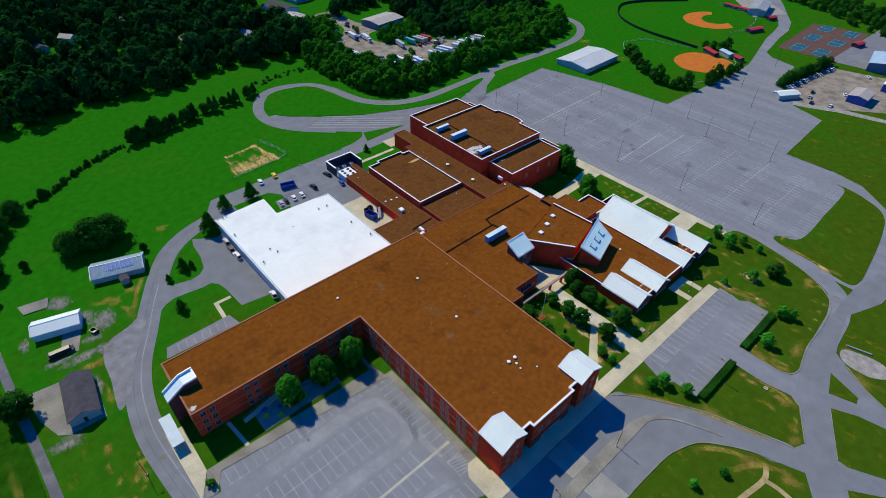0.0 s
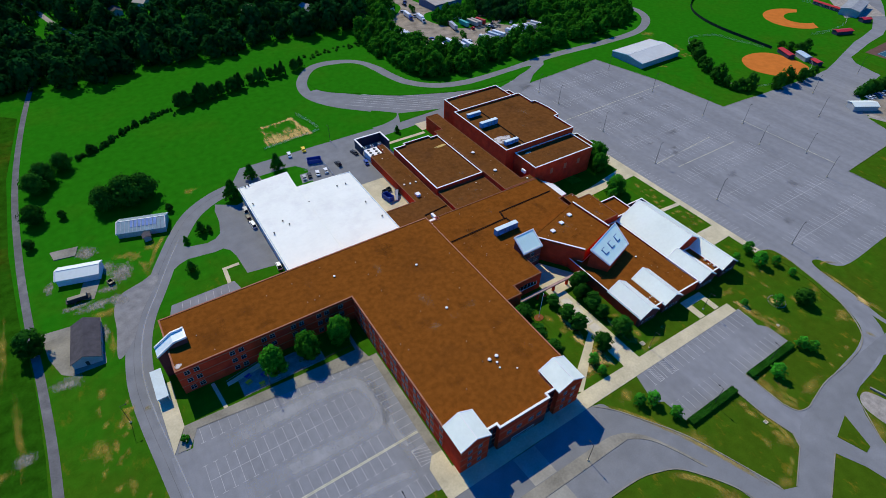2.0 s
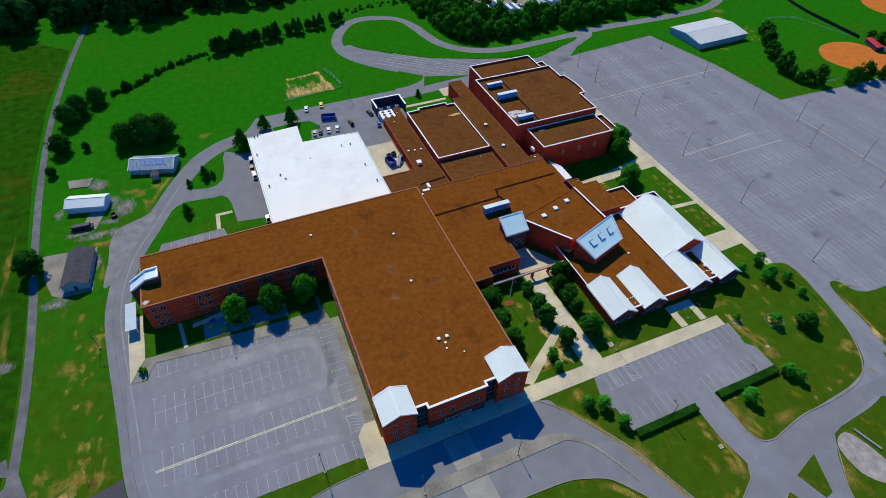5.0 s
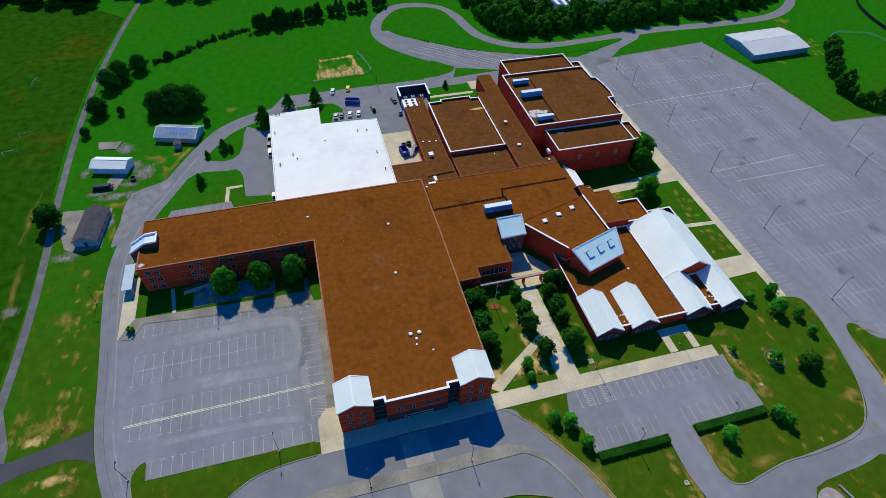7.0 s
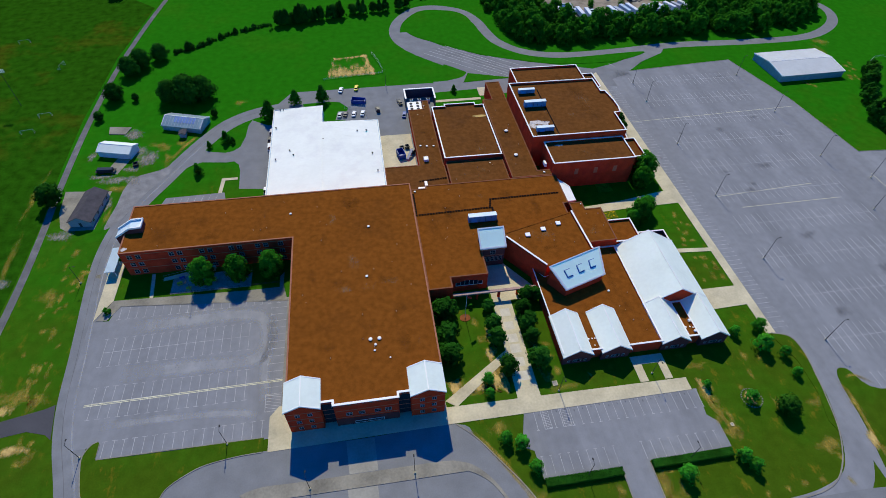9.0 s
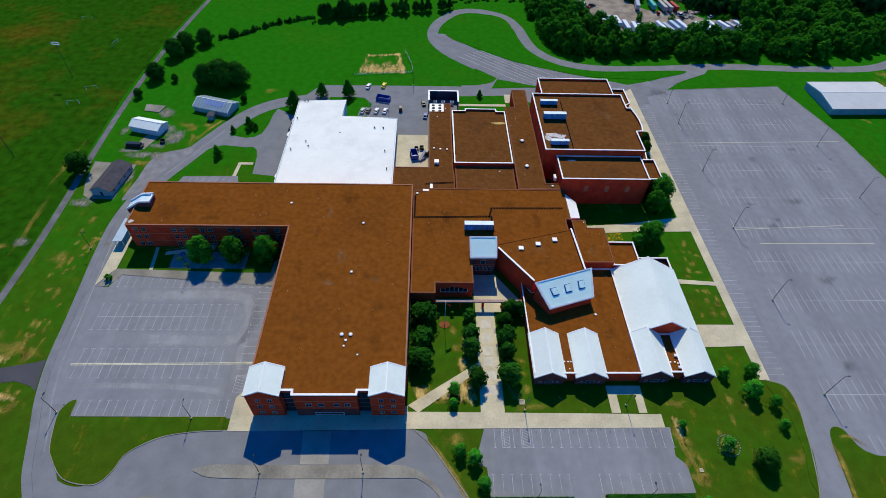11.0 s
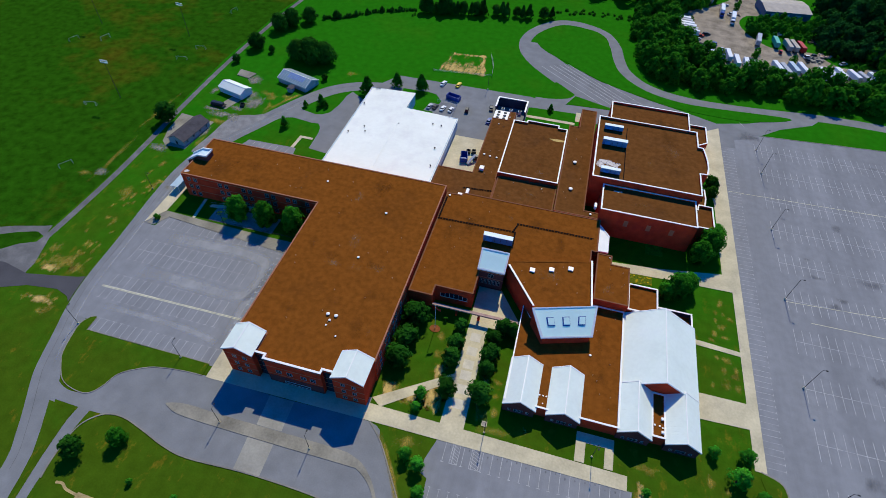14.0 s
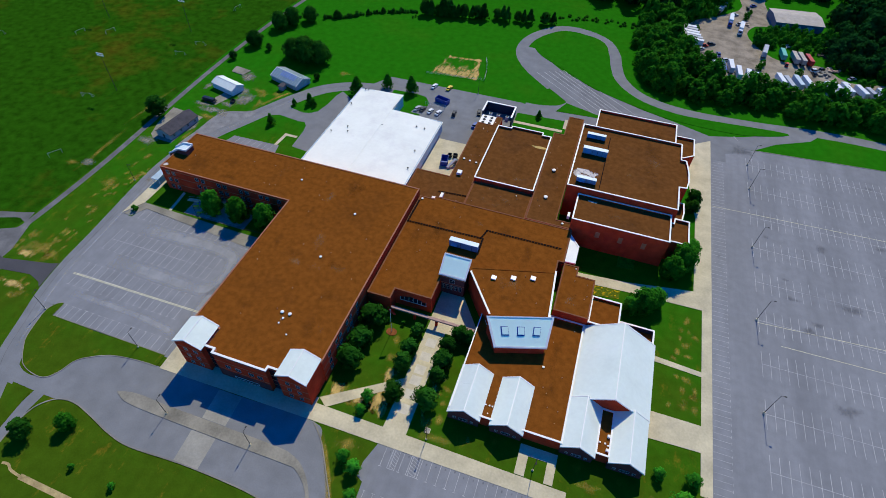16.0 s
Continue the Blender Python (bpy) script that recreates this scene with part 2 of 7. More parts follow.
FIELD = material("olive_grass", (0.018, 0.078, 0.003), 0.95, 0.65, 1.3, 0.25, 1.4, 0.3, second=(0.090, 0.066, 0.006), patch=0.013, amount=1.0, spread=(0.5, 0.95))
SAND = material("bare_sand", (0.62, 0.44, 0.16), 0.95, 0.6, 1.25, 0.25, 1.5, 0.2, second=(0.24, 0.22, 0.04), patch=0.25, amount=0.8, fade=(1.4, 0.45, 0.90, 1.22, 0.95, 0.45))
GRAVEL_PATCH = material("spilled_gravel", (0.28, 0.27, 0.24), 0.95, 0.6, 1.3, 0.4, 2.5, 0.3, fade=(3.5, 1.1, 0.98, 1.42, 0.8, 0.45))
DIRT = material("mulch", (0.22, 0.08, 0.03), 0.95, 0.7, 1.2, 0.8, 4.0, 0.3)
PAVER = material("pale_pavers", (0.60, 0.56, 0.48), 0.9, 0.8, 1.1, 0.4, 3.0, 0.1)
FLOWER = material("yellow_flowers", (0.08, 0.12, 0.01), 0.8, 0.6, 1.4, 1.5, 5.0, 0.4, second=(0.75, 0.45, 0.01), patch=0.9, amount=1.0)
PATCH = material("roof_coating", (0.62, 0.58, 0.56), 0.8, 0.7, 1.2, 0.8, 3.0, 0.1, second=(0.40, 0.33, 0.30), patch=0.8, amount=0.6, fade=(1.6, 0.9, 0.92, 1.2, 0.95, 0.45))
SKY_WHITE = material("white_skylight", (0.85, 0.86, 0.88), 0.4, 0.95, 1.04, 0.5, 2.0, 0.0)
RED = material("bright_red_metal", (0.45, 0.02, 0.02), 0.5, 0.8, 1.1, 0.5, 2.0, 0.0)
WHITE_PAINT = material("white_vehicle_paint", (0.75, 0.77, 0.8), 0.3, 0.9, 1.05, 0.5, 2.0, 0.0)
SILVER_PAINT = material("silver_paint", (0.42, 0.44, 0.47), 0.35, 0.9, 1.05, 0.5, 2.0, 0.0)
DARK_PAINT = material("dark_paint", (0.02, 0.025, 0.03), 0.35, 0.9, 1.05, 0.5, 2.0, 0.0)
BLUE_PAINT = material("blue_paint", (0.02, 0.07, 0.32), 0.4, 0.85, 1.1, 0.5, 2.0, 0.0)
YELLOW_PAINT = material("yellow_paint", (0.75, 0.55, 0.02), 0.4, 0.9, 1.05, 0.5, 2.0, 0.0)
TEAL_PAINT = material("teal_paint", (0.10, 0.42, 0.33), 0.4, 0.9, 1.05, 0.5, 2.0, 0.0)
GREY_WALL = material("grey_siding", (0.35, 0.36, 0.38), 0.8, 0.85, 1.1, 0.5, 3.0, 0.1)
GREY_ROOF = material("grey_shingles", (0.085, 0.08, 0.09), 0.9, 0.75, 1.2, 0.5, 3.0, 0.2)
WHITE_WALL = material("white_siding", (0.65, 0.68, 0.72), 0.7, 0.85, 1.08, 0.5, 2.0, 0.1)
STEEL_WALL = material("blue_steel_wall", (0.10, 0.14, 0.22), 0.6, 0.8, 1.2, 0.3, 2.0, 0.1)
TAN_ROOF = material("tan_metal_roof", (0.40, 0.36, 0.32), 0.7, 0.8, 1.15, 0.3, 1.0, 0.0)
GREEN_PANEL = material("greenhouse_panel", (0.34, 0.42, 0.44), 0.4, 0.7, 1.2, 0.6, 2.0, 0.0)
NAVY_WALL = material("dark_navy_wall", (0.025, 0.035, 0.06), 0.7, 0.8, 1.2, 0.4, 2.0, 0.1)
GREEN_ROOF = material("greenhouse_roof", (0.27, 0.38, 0.42), 0.4, 0.8, 1.15, 0.4, 2.0, 0.0)
BLUE_GLAZING = material("bluish_glazing", (0.22, 0.33, 0.62), 0.4, 0.8, 1.15, 0.6, 2.0, 0.0)
GREY_RAFTER = material("grey_rafter", (0.42, 0.47, 0.47), 0.6, 0.8, 1.15, 0.6, 2.0, 0.0)
TRODDEN = material("trodden_earth", (0.40, 0.31, 0.15), 0.95, 0.6, 1.3, 0.4, 2.0, 0.2, second=(0.22, 0.19, 0.09), patch=0.3, amount=0.7)
YARD = material("yard_gravel", (0.30, 0.26, 0.21), 0.95, 0.55, 1.3, 0.15, 1.5, 0.2, second=(0.17, 0.15, 0.115), patch=0.12, amount=0.9)
INFIELD = material("orange_clay", (0.52, 0.16, 0.03), 0.95, 0.85, 1.15, 0.2, 2.0, 0.1)
CLAY = material("court_surround", (0.13, 0.078, 0.064), 0.9, 0.85, 1.15, 0.2, 2.0, 0.1)
COURT = material("court_blue", (0.03, 0.11, 0.16), 0.8, 0.9, 1.1, 0.3, 2.0, 0.0)
MESH_GREEN = material("dark_windscreen", (0.015, 0.03, 0.025), 0.8, 0.8, 1.2, 0.5, 2.0, 0.0)


# ---- building helpers ----
def mesh_of(name, verts, faces, mat):
    me = bpy.data.meshes.new(name)
    me.from_pydata([tuple(v) for v in verts], [], faces)
    me.materials.append(mat)
    me.update()
    return me


def thing(name, label, category, at=(0, 0, 0), group="", kind="", turn=0.0):
    """An empty at the base of a thing, under which its parts hang."""
    ob = new(name)
    ob.matrix_world = pose(*at, 0, 0, turn)
    ob.empty_display_size = 0.5
    return tagged(ob, label, category, group, kind)


def part(name, geometry, mat, parent=None, label="", kind=""):
    """Links verts and faces (or a mesh) as one mesh object under a thing."""
    me = geometry if isinstance(geometry, bpy.types.Mesh) else mesh_of(name, *geometry, mat)
    ob = new(name, me)
    ob.parent = parent
    return tagged(ob, label, "", "", kind)


def single(name, geometry, mat, label, category, group="", kind="", at=(0, 0, 0), turn=0.0):
    me = geometry if isinstance(geometry, bpy.types.Mesh) else mesh_of(name, *geometry, mat)
    ob = new(name, me)
    ob.matrix_world = pose(*at, 0, 0, turn)
    return tagged(ob, label, category, group, kind)


def join(*pieces):
    verts, faces = [], []
    for v, f in pieces:
        k = len(verts)
        verts += list(v)
        faces += [tuple(i + k for i in face) for face in f]
    return verts, faces


def box(x0, x1, y0, y1, z0, z1, b=0.0):
    """A block; b cuts its upright and top edges."""
    if b <= 0:
        v = [(x, y, z) for z in (z0, z1) for x, y in ((x0, y0), (x1, y0), (x1, y1), (x0, y1))]
        return v, [(3, 2, 1, 0), (4, 5, 6, 7), (0, 1, 5, 4), (1, 2, 6, 5), (2, 3, 7, 6), (3, 0, 4, 7)]
    ring = [(x0 + b, y0), (x1 - b, y0), (x1, y0 + b), (x1, y1 - b), (x1 - b, y1), (x0 + b, y1), (x0, y1 - b), (x0, y0 + b)]
    top = [(x0 + b, y0 + b), (x1 - b, y0 + b), (x1 - b, y0 + b), (x1 - b, y1 - b), (x1 - b, y1 - b), (x0 + b, y1 - b), (x0 + b, y1 - b), (x0 + b, y0 + b)]
    v = [(x, y, z0) for x, y in ring] + [(x, y, z1 - b) for x, y in ring] + [(x, y, z1) for x, y in top[0:8:2]]
    f = [tuple(range(7, -1, -1))] + [(i, (i + 1) % 8, 8 + (i + 1) % 8, 8 + i) for i in range(8)]
    f += [(8, 9, 17, 16), (10, 11, 18, 17), (12, 13, 19, 18), (14, 15, 16, 19), (9, 10, 17), (11, 12, 18), (13, 14, 19), (15, 8, 16), (16, 17, 18, 19)]
    return v, f


def area(poly):
    return sum(a[0] * b[1] - b[0] * a[1] for a, b in zip(poly, poly[1:] + poly[:1])) / 2


def ccw(poly):
    poly = [tuple(p) for p in poly]
    return poly if area(poly) > 0 else poly[::-1]


def inset(poly, d):
    """The polygon moved inwards by d."""
    poly, out = ccw(poly), []
    n = len(poly)
    for i in range(n):
        p, q, r = Vector(poly[i - 1]), Vector(poly[i]), Vector(poly[(i + 1) % n])
        a, b = (q - p).normalized(), (r - q).normalized()
        na, nb = Vector((-a.y, a.x)), Vector((-b.y, b.x))
        m = na + nb
        m = m / max(m.dot(na), 0.3)
        out.append(tuple(q + m * d))
    return out


def prism(poly, z0, z1):
    poly = ccw(poly)
    n = len(poly)
    v = [(x, y, z0) for x, y in poly] + [(x, y, z1) for x, y in poly]
    return v, [tuple(range(n - 1, -1, -1)), tuple(range(n, 2 * n))] + [(i, (i + 1) % n, n + (i + 1) % n, n + i) for i in range(n)]


def ring(poly, d0, d1, z0, z1):
    """A closed wall along a polygon, from d0 to d1 inside its line."""
    a, b = inset(poly, d0), inset(poly, d1)
    n = len(a)
    v = [(x, y, z) for z in (z0, z1) for p in (a, b) for x, y in p]
    f = []
    for i in range(n):
        j = (i + 1) % n
        f += [(i, j, 2 * n + j, 2 * n + i), (n + j, n + i, 3 * n + i, 3 * n + j), (2 * n + i, 2 * n + j, 3 * n + j, 3 * n + i), (j, i, n + i, n + j)]
    return v, f


def smooth(points, closed=False, steps=5):
    """A soft curve through points."""
    pts = [Vector(p) for p in points]
    n = len(pts)
    out = []
    for i in range(n if closed else n - 1):
        p0 = pts[(i - 1) % n] if closed or i else pts[0]
        p1, p2 = pts[i], pts[(i + 1) % n]
        p3 = pts[(i + 2) % n] if closed or i + 2 < n else pts[-1]
        for k in range(steps):
            t = k / steps
            out.append(tuple(0.5 * (2 * p1 + (p2 - p0) * t + (2 * p0 - 5 * p1 + 4 * p2 - p3) * t * t + (3 * p1 - p0 - 3 * p2 + p3) * t ** 3)))
    if not closed:
        out.append(tuple(pts[-1]))
    return out


def ribbon(points, width, z0, z1):
    """A strip of even width along a line."""
    pts = [Vector(p) for p in points]
    left, right = [], []
    for i, p in enumerate(pts):
        d = (pts[min(i + 1, len(pts) - 1)] - pts[max(i - 1, 0)]).normalized()
        s = Vector((-d.y, d.x)) * width / 2
        left.append(p + s), right.append(p - s)
    n = len(pts)
    v = [(*q, z) for z in (z0, z1) for side in (left, right) for q in side]
    f = []
    for i in range(n - 1):
        f += [(2 * n + i, 3 * n + i, 3 * n + i + 1, 2 * n + i + 1), (i, 2 * n + i, 2 * n + i + 1, i + 1), (n + i + 1, 3 * n + i + 1, 3 * n + i, n + i)]
    f += [(0, n, 3 * n, 2 * n), (n - 1, 3 * n - 1, 4 * n - 1, 2 * n - 1)[::-1]]
    return v, f


def tube(a, b, r0, r1, sides=8):
    """A tapered round bar from a to b."""
    a, b = Vector(a), Vector(b)
    d = (b - a).normalized()
    s = d.orthogonal().normalized()
    t = d.cross(s)
    v = [a + (s * math.cos(k) + t * math.sin(k)) * r0 for k in (2 * math.pi * i / sides for i in range(sides))]
    v += [b + (s * math.cos(k) + t * math.sin(k)) * r1 for k in (2 * math.pi * i / sides for i in range(sides))]
    return v, [(i, (i + 1) % sides, sides + (i + 1) % sides, sides + i) for i in range(sides)] + [tuple(range(sides - 1, -1, -1)), tuple(range(sides, 2 * sides))]


def rect(x0, x1, y0, y1):
    return [(x0, y0), (x1, y0), (x1, y1), (x0, y1)]


# ---- ground, roads and paved areas ----
def surface(name, poly, z, mat, label, category, base=-0.3):
    return single(name, prism(poly, base, z), mat, label, category, kind="structure")


single("ground", prism([(-2500, -2500), (2500, -2500), (2500, 2500), (-2500, 2500)], -2.0, 0.0), GRASS,
       "mown green grass with worn dry patches", "ground", kind="structure")
ROAD, LINE, LAWN, WALK = 0.03, 0.045, 0.14, 0.12

# west drive, car park, bus loop
west_line = smooth([(60, -420), (48, -180), (34, -70), (24, -25), (22, 0), (17, 12), (9.5, 25), (7.2, 30), (3.9, 40), (0.5, 50), (-2, 62), (-3.5, 78), (-5, 92), (-6.6, 107), (-7.4, 122), (-5.7, 137), (-1.8, 150),
                    (4.7, 163), (11.6, 177), (19.2, 191), (27, 202), (37, 209.3), (48, 213), (62, 215)])
single("road_west", ribbon(west_line, 8.2, -0.3, ROAD), ASPHALT, "pale grey asphalt drive curving round the school", "road", kind="structure")
surface("car_park_west", [(1, 47), (9, 47), (9.4, 42.5), (56, 42.5), (61.5, 43), (61.5, 98), (3, 98), (1, 91), (-5, 91), (-4, 60)], ROAD + 0.004, LOT_ASPHALT,
        "worn grey asphalt car park with faded white stall lines", "car park")
surface("bus_loop", smooth([(11, 19.4), (16, 20), (25, 19.8), (33, 19.8), (40, 20.6), (47.8, 18.7), (55.7, 16.4), (64, 15.2), (80, 15.9), (94, 15.8), (104, 15.2), (109.5, 13.8), (115.2, 11.3), (119.4, 6.9), (124.4, -0.3), (127.2, -7.7), (135.4, -8.5), (132.2, 1.2),
                            (126.1, 16), (119, 27), (114, 34), (109, 39), (82, 38.7), (56, 39), (46, 39.3), (36, 37.3), (29, 33), (26, 26), (20, 23.5), (13, 26), (8, 33)], True), ROAD + 0.008,
        ASPHALT, "grey asphalt bus loop in front of the school", "road")
surface("lawn_west", [(9.3, 43.6), (10.5, 43.1), (30, 42.9), (54.2, 43.2), (54.2, 38.9)] + smooth([(54.1, 38.8), (47.7, 38.6), (40, 37.6), (35.1, 35.9), (29.6, 32.3), (27.7, 27.6), (25.6, 24.7), (22.5, 23.9), (17.3, 24.8), (13.8, 26.7), (10.1, 30.8), (8, 34), (6.3, 40), (5.6, 44.6), (7, 47.6), (8.6, 48.5), (9.3, 47.6)]),
        LAWN, GRASS, "kerbed green lawn beside the bus loop", "lawn")
surface("lawn_fork", [(15.9, 19.3), (24.9, 18.9), (25.2, 13.5), (26, 5), (27.6, -6), (26.2, -9), (24.6, -1), (23, 5), (20.2, 11)], LAWN, GRASS, "small grass wedge where the drives part", "lawn")
single("bus_exit", ribbon(smooth([(27.5, 21), (26.9, 14), (27.2, 8), (28.2, -4), (31, -20)]), 3.8, -0.3, ROAD + 0.006), ASPHALT, "narrow asphalt exit lane from the bus loop", "road", kind="structure")
surface("pavement_front", [(55.5, 49), (58, 52), (61.5, 52), (61.5, 46.3), (107, 46.3), (107, 44.5), (183, 43.6), (183, 39.4), (109, 39.2), (55.5, 38.6)], WALK, CONCRETE,
        "pale concrete pavement along the school front", "pavement")
surface("bus_island", smooth([(49.3, 28), (55, 29.2), (66, 29), (83, 29), (103, 28.9), (108, 28.2), (112, 26.4), (116.4, 21.9), (120, 15.2), (123, 8), (122.5, 7.8), (119.5, 14.8), (115.7, 21.3), (110.8, 25), (107, 25.4), (84.6, 25.4), (57, 25.7), (50.4, 27.1)], True),
        WALK, OLD_CONCRETE, "weathered concrete island in the bus loop", "pavement")
for y0, y1 in ((29.2, 38.5), (16.1, 25.2)):
    surface("crossing_slab", [(77.8, y0), (85.6, y0), (85.2, y1), (77.2, y1)], ROAD + 0.02, SLAB, "grey concrete crossing slab set in asphalt", "pavement")
surface("pavement_west", [(58.6, 52), (61.5, 52), (61.5, 110), (56, 103), (56, 97.5), (0.5, 99.5), (-3, 91.5), (0.3, 91.2), (3.5, 96.6), (59, 91.5)], WALK, OLD_CONCRETE,
        "stained concrete pavement edging the car park", "pavement")
surface("pavement_wing", [(-4, 91.5), (0.5, 99.5), (0.5, 118), (-4.5, 118)], WALK + 0.004, CONCRETE, "concrete pavement at the end of the wing", "pavement")
surface("patio", rect(18.8, 46, 99.8, 108), WALK, GRAVEL, "grey paved seating patio beside the wing", "patio")
surface("path", [(12.2, 99), (13.4, 99), (12.2, 110), (11, 110)], WALK + 0.008, CONCRETE, "narrow concrete path to the wing door", "path")
surface("corner_lawn", [(58.6, 93), (61.9, 93), (61.9, 110), (57.6, 110), (57.3, 99)], WALK + 0.02, GRASS, "small patch of lawn in the corner of the wings", "lawn")
surface("road_side", [(-60, 46), (-34, 48.4), (-23, 53), (-12, 54.5), (-6.5, 52.8), (-4.5, 51), (-6.5, 62), (-9, 61), (-27, 57.3), (-38, 59.5), (-60, 58)], ROAD + 0.012, DARK_ASPHALT, "dark asphalt side road", "road")
single("lane", ribbon(smooth([(-42, 44), (-35.4, 60), (-33.4, 76), (-33.0, 108), (-34.2, 138), (-36, 165), (-37.6, 212), (-36.6, 270), (-30, 340), (-18, 420)]), 2.7, -0.3, ROAD + 0.004), LANE,
       "narrow old grey asphalt lane beside the playing fields", "road", kind="structure")
surface("drive_apron", smooth([(-12, 136), (-10.6, 150), (-10, 160), (-7, 167), (1, 170.3), (6.5, 173), (6, 167), (-1, 155), (-6.5, 142)], True), ROAD + 0.012, APRON, "dusty asphalt widening beside the drive", "road")
surface("lane_branch", [(-160, 30), (-60.4, 70.6), (-48.8, 75.6), (-39.1, 78.5), (-35.7, 79.8), (-34.3, 73.9), (-38.4, 75.4), (-39.9, 75.2), (-45.9, 72.9), (-56.5, 67.3), (-158, 26)], ROAD + 0.008, LANE, "old asphalt branch of the lane", "road")
surface("lane_mouth", [(-60, 52), (-48.6, 60.5), (-40.7, 68.2), (-35.3, 70.9), (-34.6, 74.1), (-33.4, 77.6), (-27.9, 61.9), (-27.8, 57), (-40.6, 53.6)], ROAD + 0.006, LANE, "old asphalt mouth of the lane", "road")

# service yard and loop to the north
surface("service_lot_west", [(12, 170), (15.5, 172.6), (19, 174), (24.6, 173.3), (29.5, 172.6), (32.8, 173), (34.9, 170.5), (36, 166), (36.7, 153.8), (49.4, 152), (49.4, 200), (46, 199), (38, 204.5), (36.6, 200), (36.1, 191), (34.4, 183.4), (31.5, 180.6), (28, 179.8), (21, 181.5), (18.4, 183.5), (15, 183)], ROAD + 0.004,
        ASPHALT, "grey asphalt service lot beside the workshop", "car park")
surface("parking_strip", [(6.4, 146.6), (32.3, 146), (31, 152.2), (8, 151.6)], ROAD + 0.02, LOT_ASPHALT, "pale grey parking strip behind the wing", "car park")
surface("yard_path", [(28.5, 152), (30, 152), (30.5, 160), (35.5, 160), (35.5, 161.5), (29, 161.5)], WALK, CONCRETE, "tan concrete path with a bend", "path")
surface("service_yard", [(47, 212), (50, 218), (56, 227.5), (88, 228), (128, 228.5), (136, 226), (144, 227), (163, 228.5), (175, 229), (205, 224), (228, 222), (228, 214), (150, 214), (150, 219.5), (128, 218.5),
                         (128, 196), (113, 196), (113, 140), (97, 140), (97, 189.5), (82, 190), (82, 196), (84, 210), (80, 215.5), (75, 216.5), (62, 216)], ROAD + 0.006, ASPHALT,
        "grey asphalt service yard behind the school", "car park")
surface("car_bay", [(77.6, 199.6), (85, 199.6), (85, 207), (79, 207)], ROAD + 0.01, ASPHALT, "small asphalt parking bay behind the workshop", "car park")
surface("dock_slab", rect(98.2, 112.4, 142, 184), ROAD + 0.03, CONCRETE, "pale concrete loading slab", "pavement")
surface("kitchen_walk", [(128, 209.4), (152, 209.6), (152, 213), (161, 213), (161, 221), (152, 221), (152, 211.6), (128, 211.4)], WALK, CONCRETE, "concrete pavement behind the kitchen", "pavement")
surface("kitchen_lawn", [(129, 211.6), (151.8, 211.8), (151.8, 219.8), (129, 218.6)], LAWN, GRASS, "neat strip of green lawn behind the kitchen", "lawn")
single("loop_road", ribbon(smooth([(140, 249), (126, 263), (117, 277), (115, 291), (119.5, 306), (131, 320), (145, 322), (160, 314.5), (167.5, 300), (170.5, 284), (175, 270), (187, 257), (208, 250.5), (240, 251), (281, 255), (329, 254),
                                 (370, 256.5), (396, 270), (408, 288), (406, 306), (395, 322)]), 6.6, -0.3, ROAD), ASPHALT, "pale grey asphalt turning loop", "road", kind="structure")
surface("bus_lanes", [(114.5, 277), (118.5, 267), (125, 258.8), (142, 245), (151, 236.5), (162, 228), (228, 221), (240, 226), (205, 239), (188, 244.5), (162, 255.5), (141, 269.5), (129, 281), (122, 289), (115.5, 289)], ROAD + 0.004, ASPHALT,
        "pale grey asphalt bus lanes with white lane lines", "road")
single("loop_link", ribbon(smooth([(153, 242), (151.5, 235.5), (147, 230.5), (138, 227.5), (130, 227)]), 5.0, -0.3, ROAD + 0.008), ASPHALT, "short asphalt link from loop to yard", "road", kind="structure")
for p, q in (((132.6, 263.8), (171.4, 231.5)), ((138.1, 266.7), (175.7, 234.4)), ((142.8, 269.3), (179.8, 236.6)), ((147.5, 268.5), (184.5, 239)), ((128.8, 262), (166.2, 230.7)), ((135.3, 265.2), (173.5, 233)), ((140.5, 268), (177.8, 235.5))):
    single("lane_line", ribbon([p, q], 0.3, 0, LINE), PAINT_LINE, "white painted lane line", "road marking", "bus lane lines", "structure")
for p, q in (((136.8, 265.9), (174.5, 233.7)), ((139.4, 267.3), (176.8, 235)), ((144, 269.6), (181, 237.3)), ((150, 266), (184, 239.6))):
    single("tar_seam", ribbon([p, ((p[0] + q[0]) / 2 + .3, (p[1] + q[1]) / 2 - .2), q], 0.22, 0, ROAD + 0.009), LANE, "dark tar-filled crack along the bus lane", "road marking", kind="structure")
surface("loop_lawn", smooth([(122, 301), (133, 315), (151, 317), (162, 308), (166, 287), (172, 268), (187, 253), (209, 247), (258, 249.3), (237, 240), (205, 240.5), (188, 245), (162, 256), (141, 271.5), (128.5, 280.5), (122, 290)], True),
        LAWN, GRASS, "green lawn inside the turning loop", "lawn")
surface("wedge_lawn", [(150, 236.5), (174, 228.8), (163, 228.3), (146, 227)], LAWN, GRASS, "small green wedge of lawn by the loop", "lawn")
single("lane_line", ribbon([(232.2, 237.7), (234.1, 234.1)], .3, 0, LINE + .01), PAINT_LINE, "white painted give-way line", "road marking", kind="structure")
surface("road_link", [(217.5, 232), (236.3, 238.1), (254.5, 247.3), (266, 254.7), (274, 254), (268, 246.4), (251.4, 237.4), (241, 228.5), (224, 226)], ROAD + 0.01, ASPHALT, "asphalt link to the car park", "road")

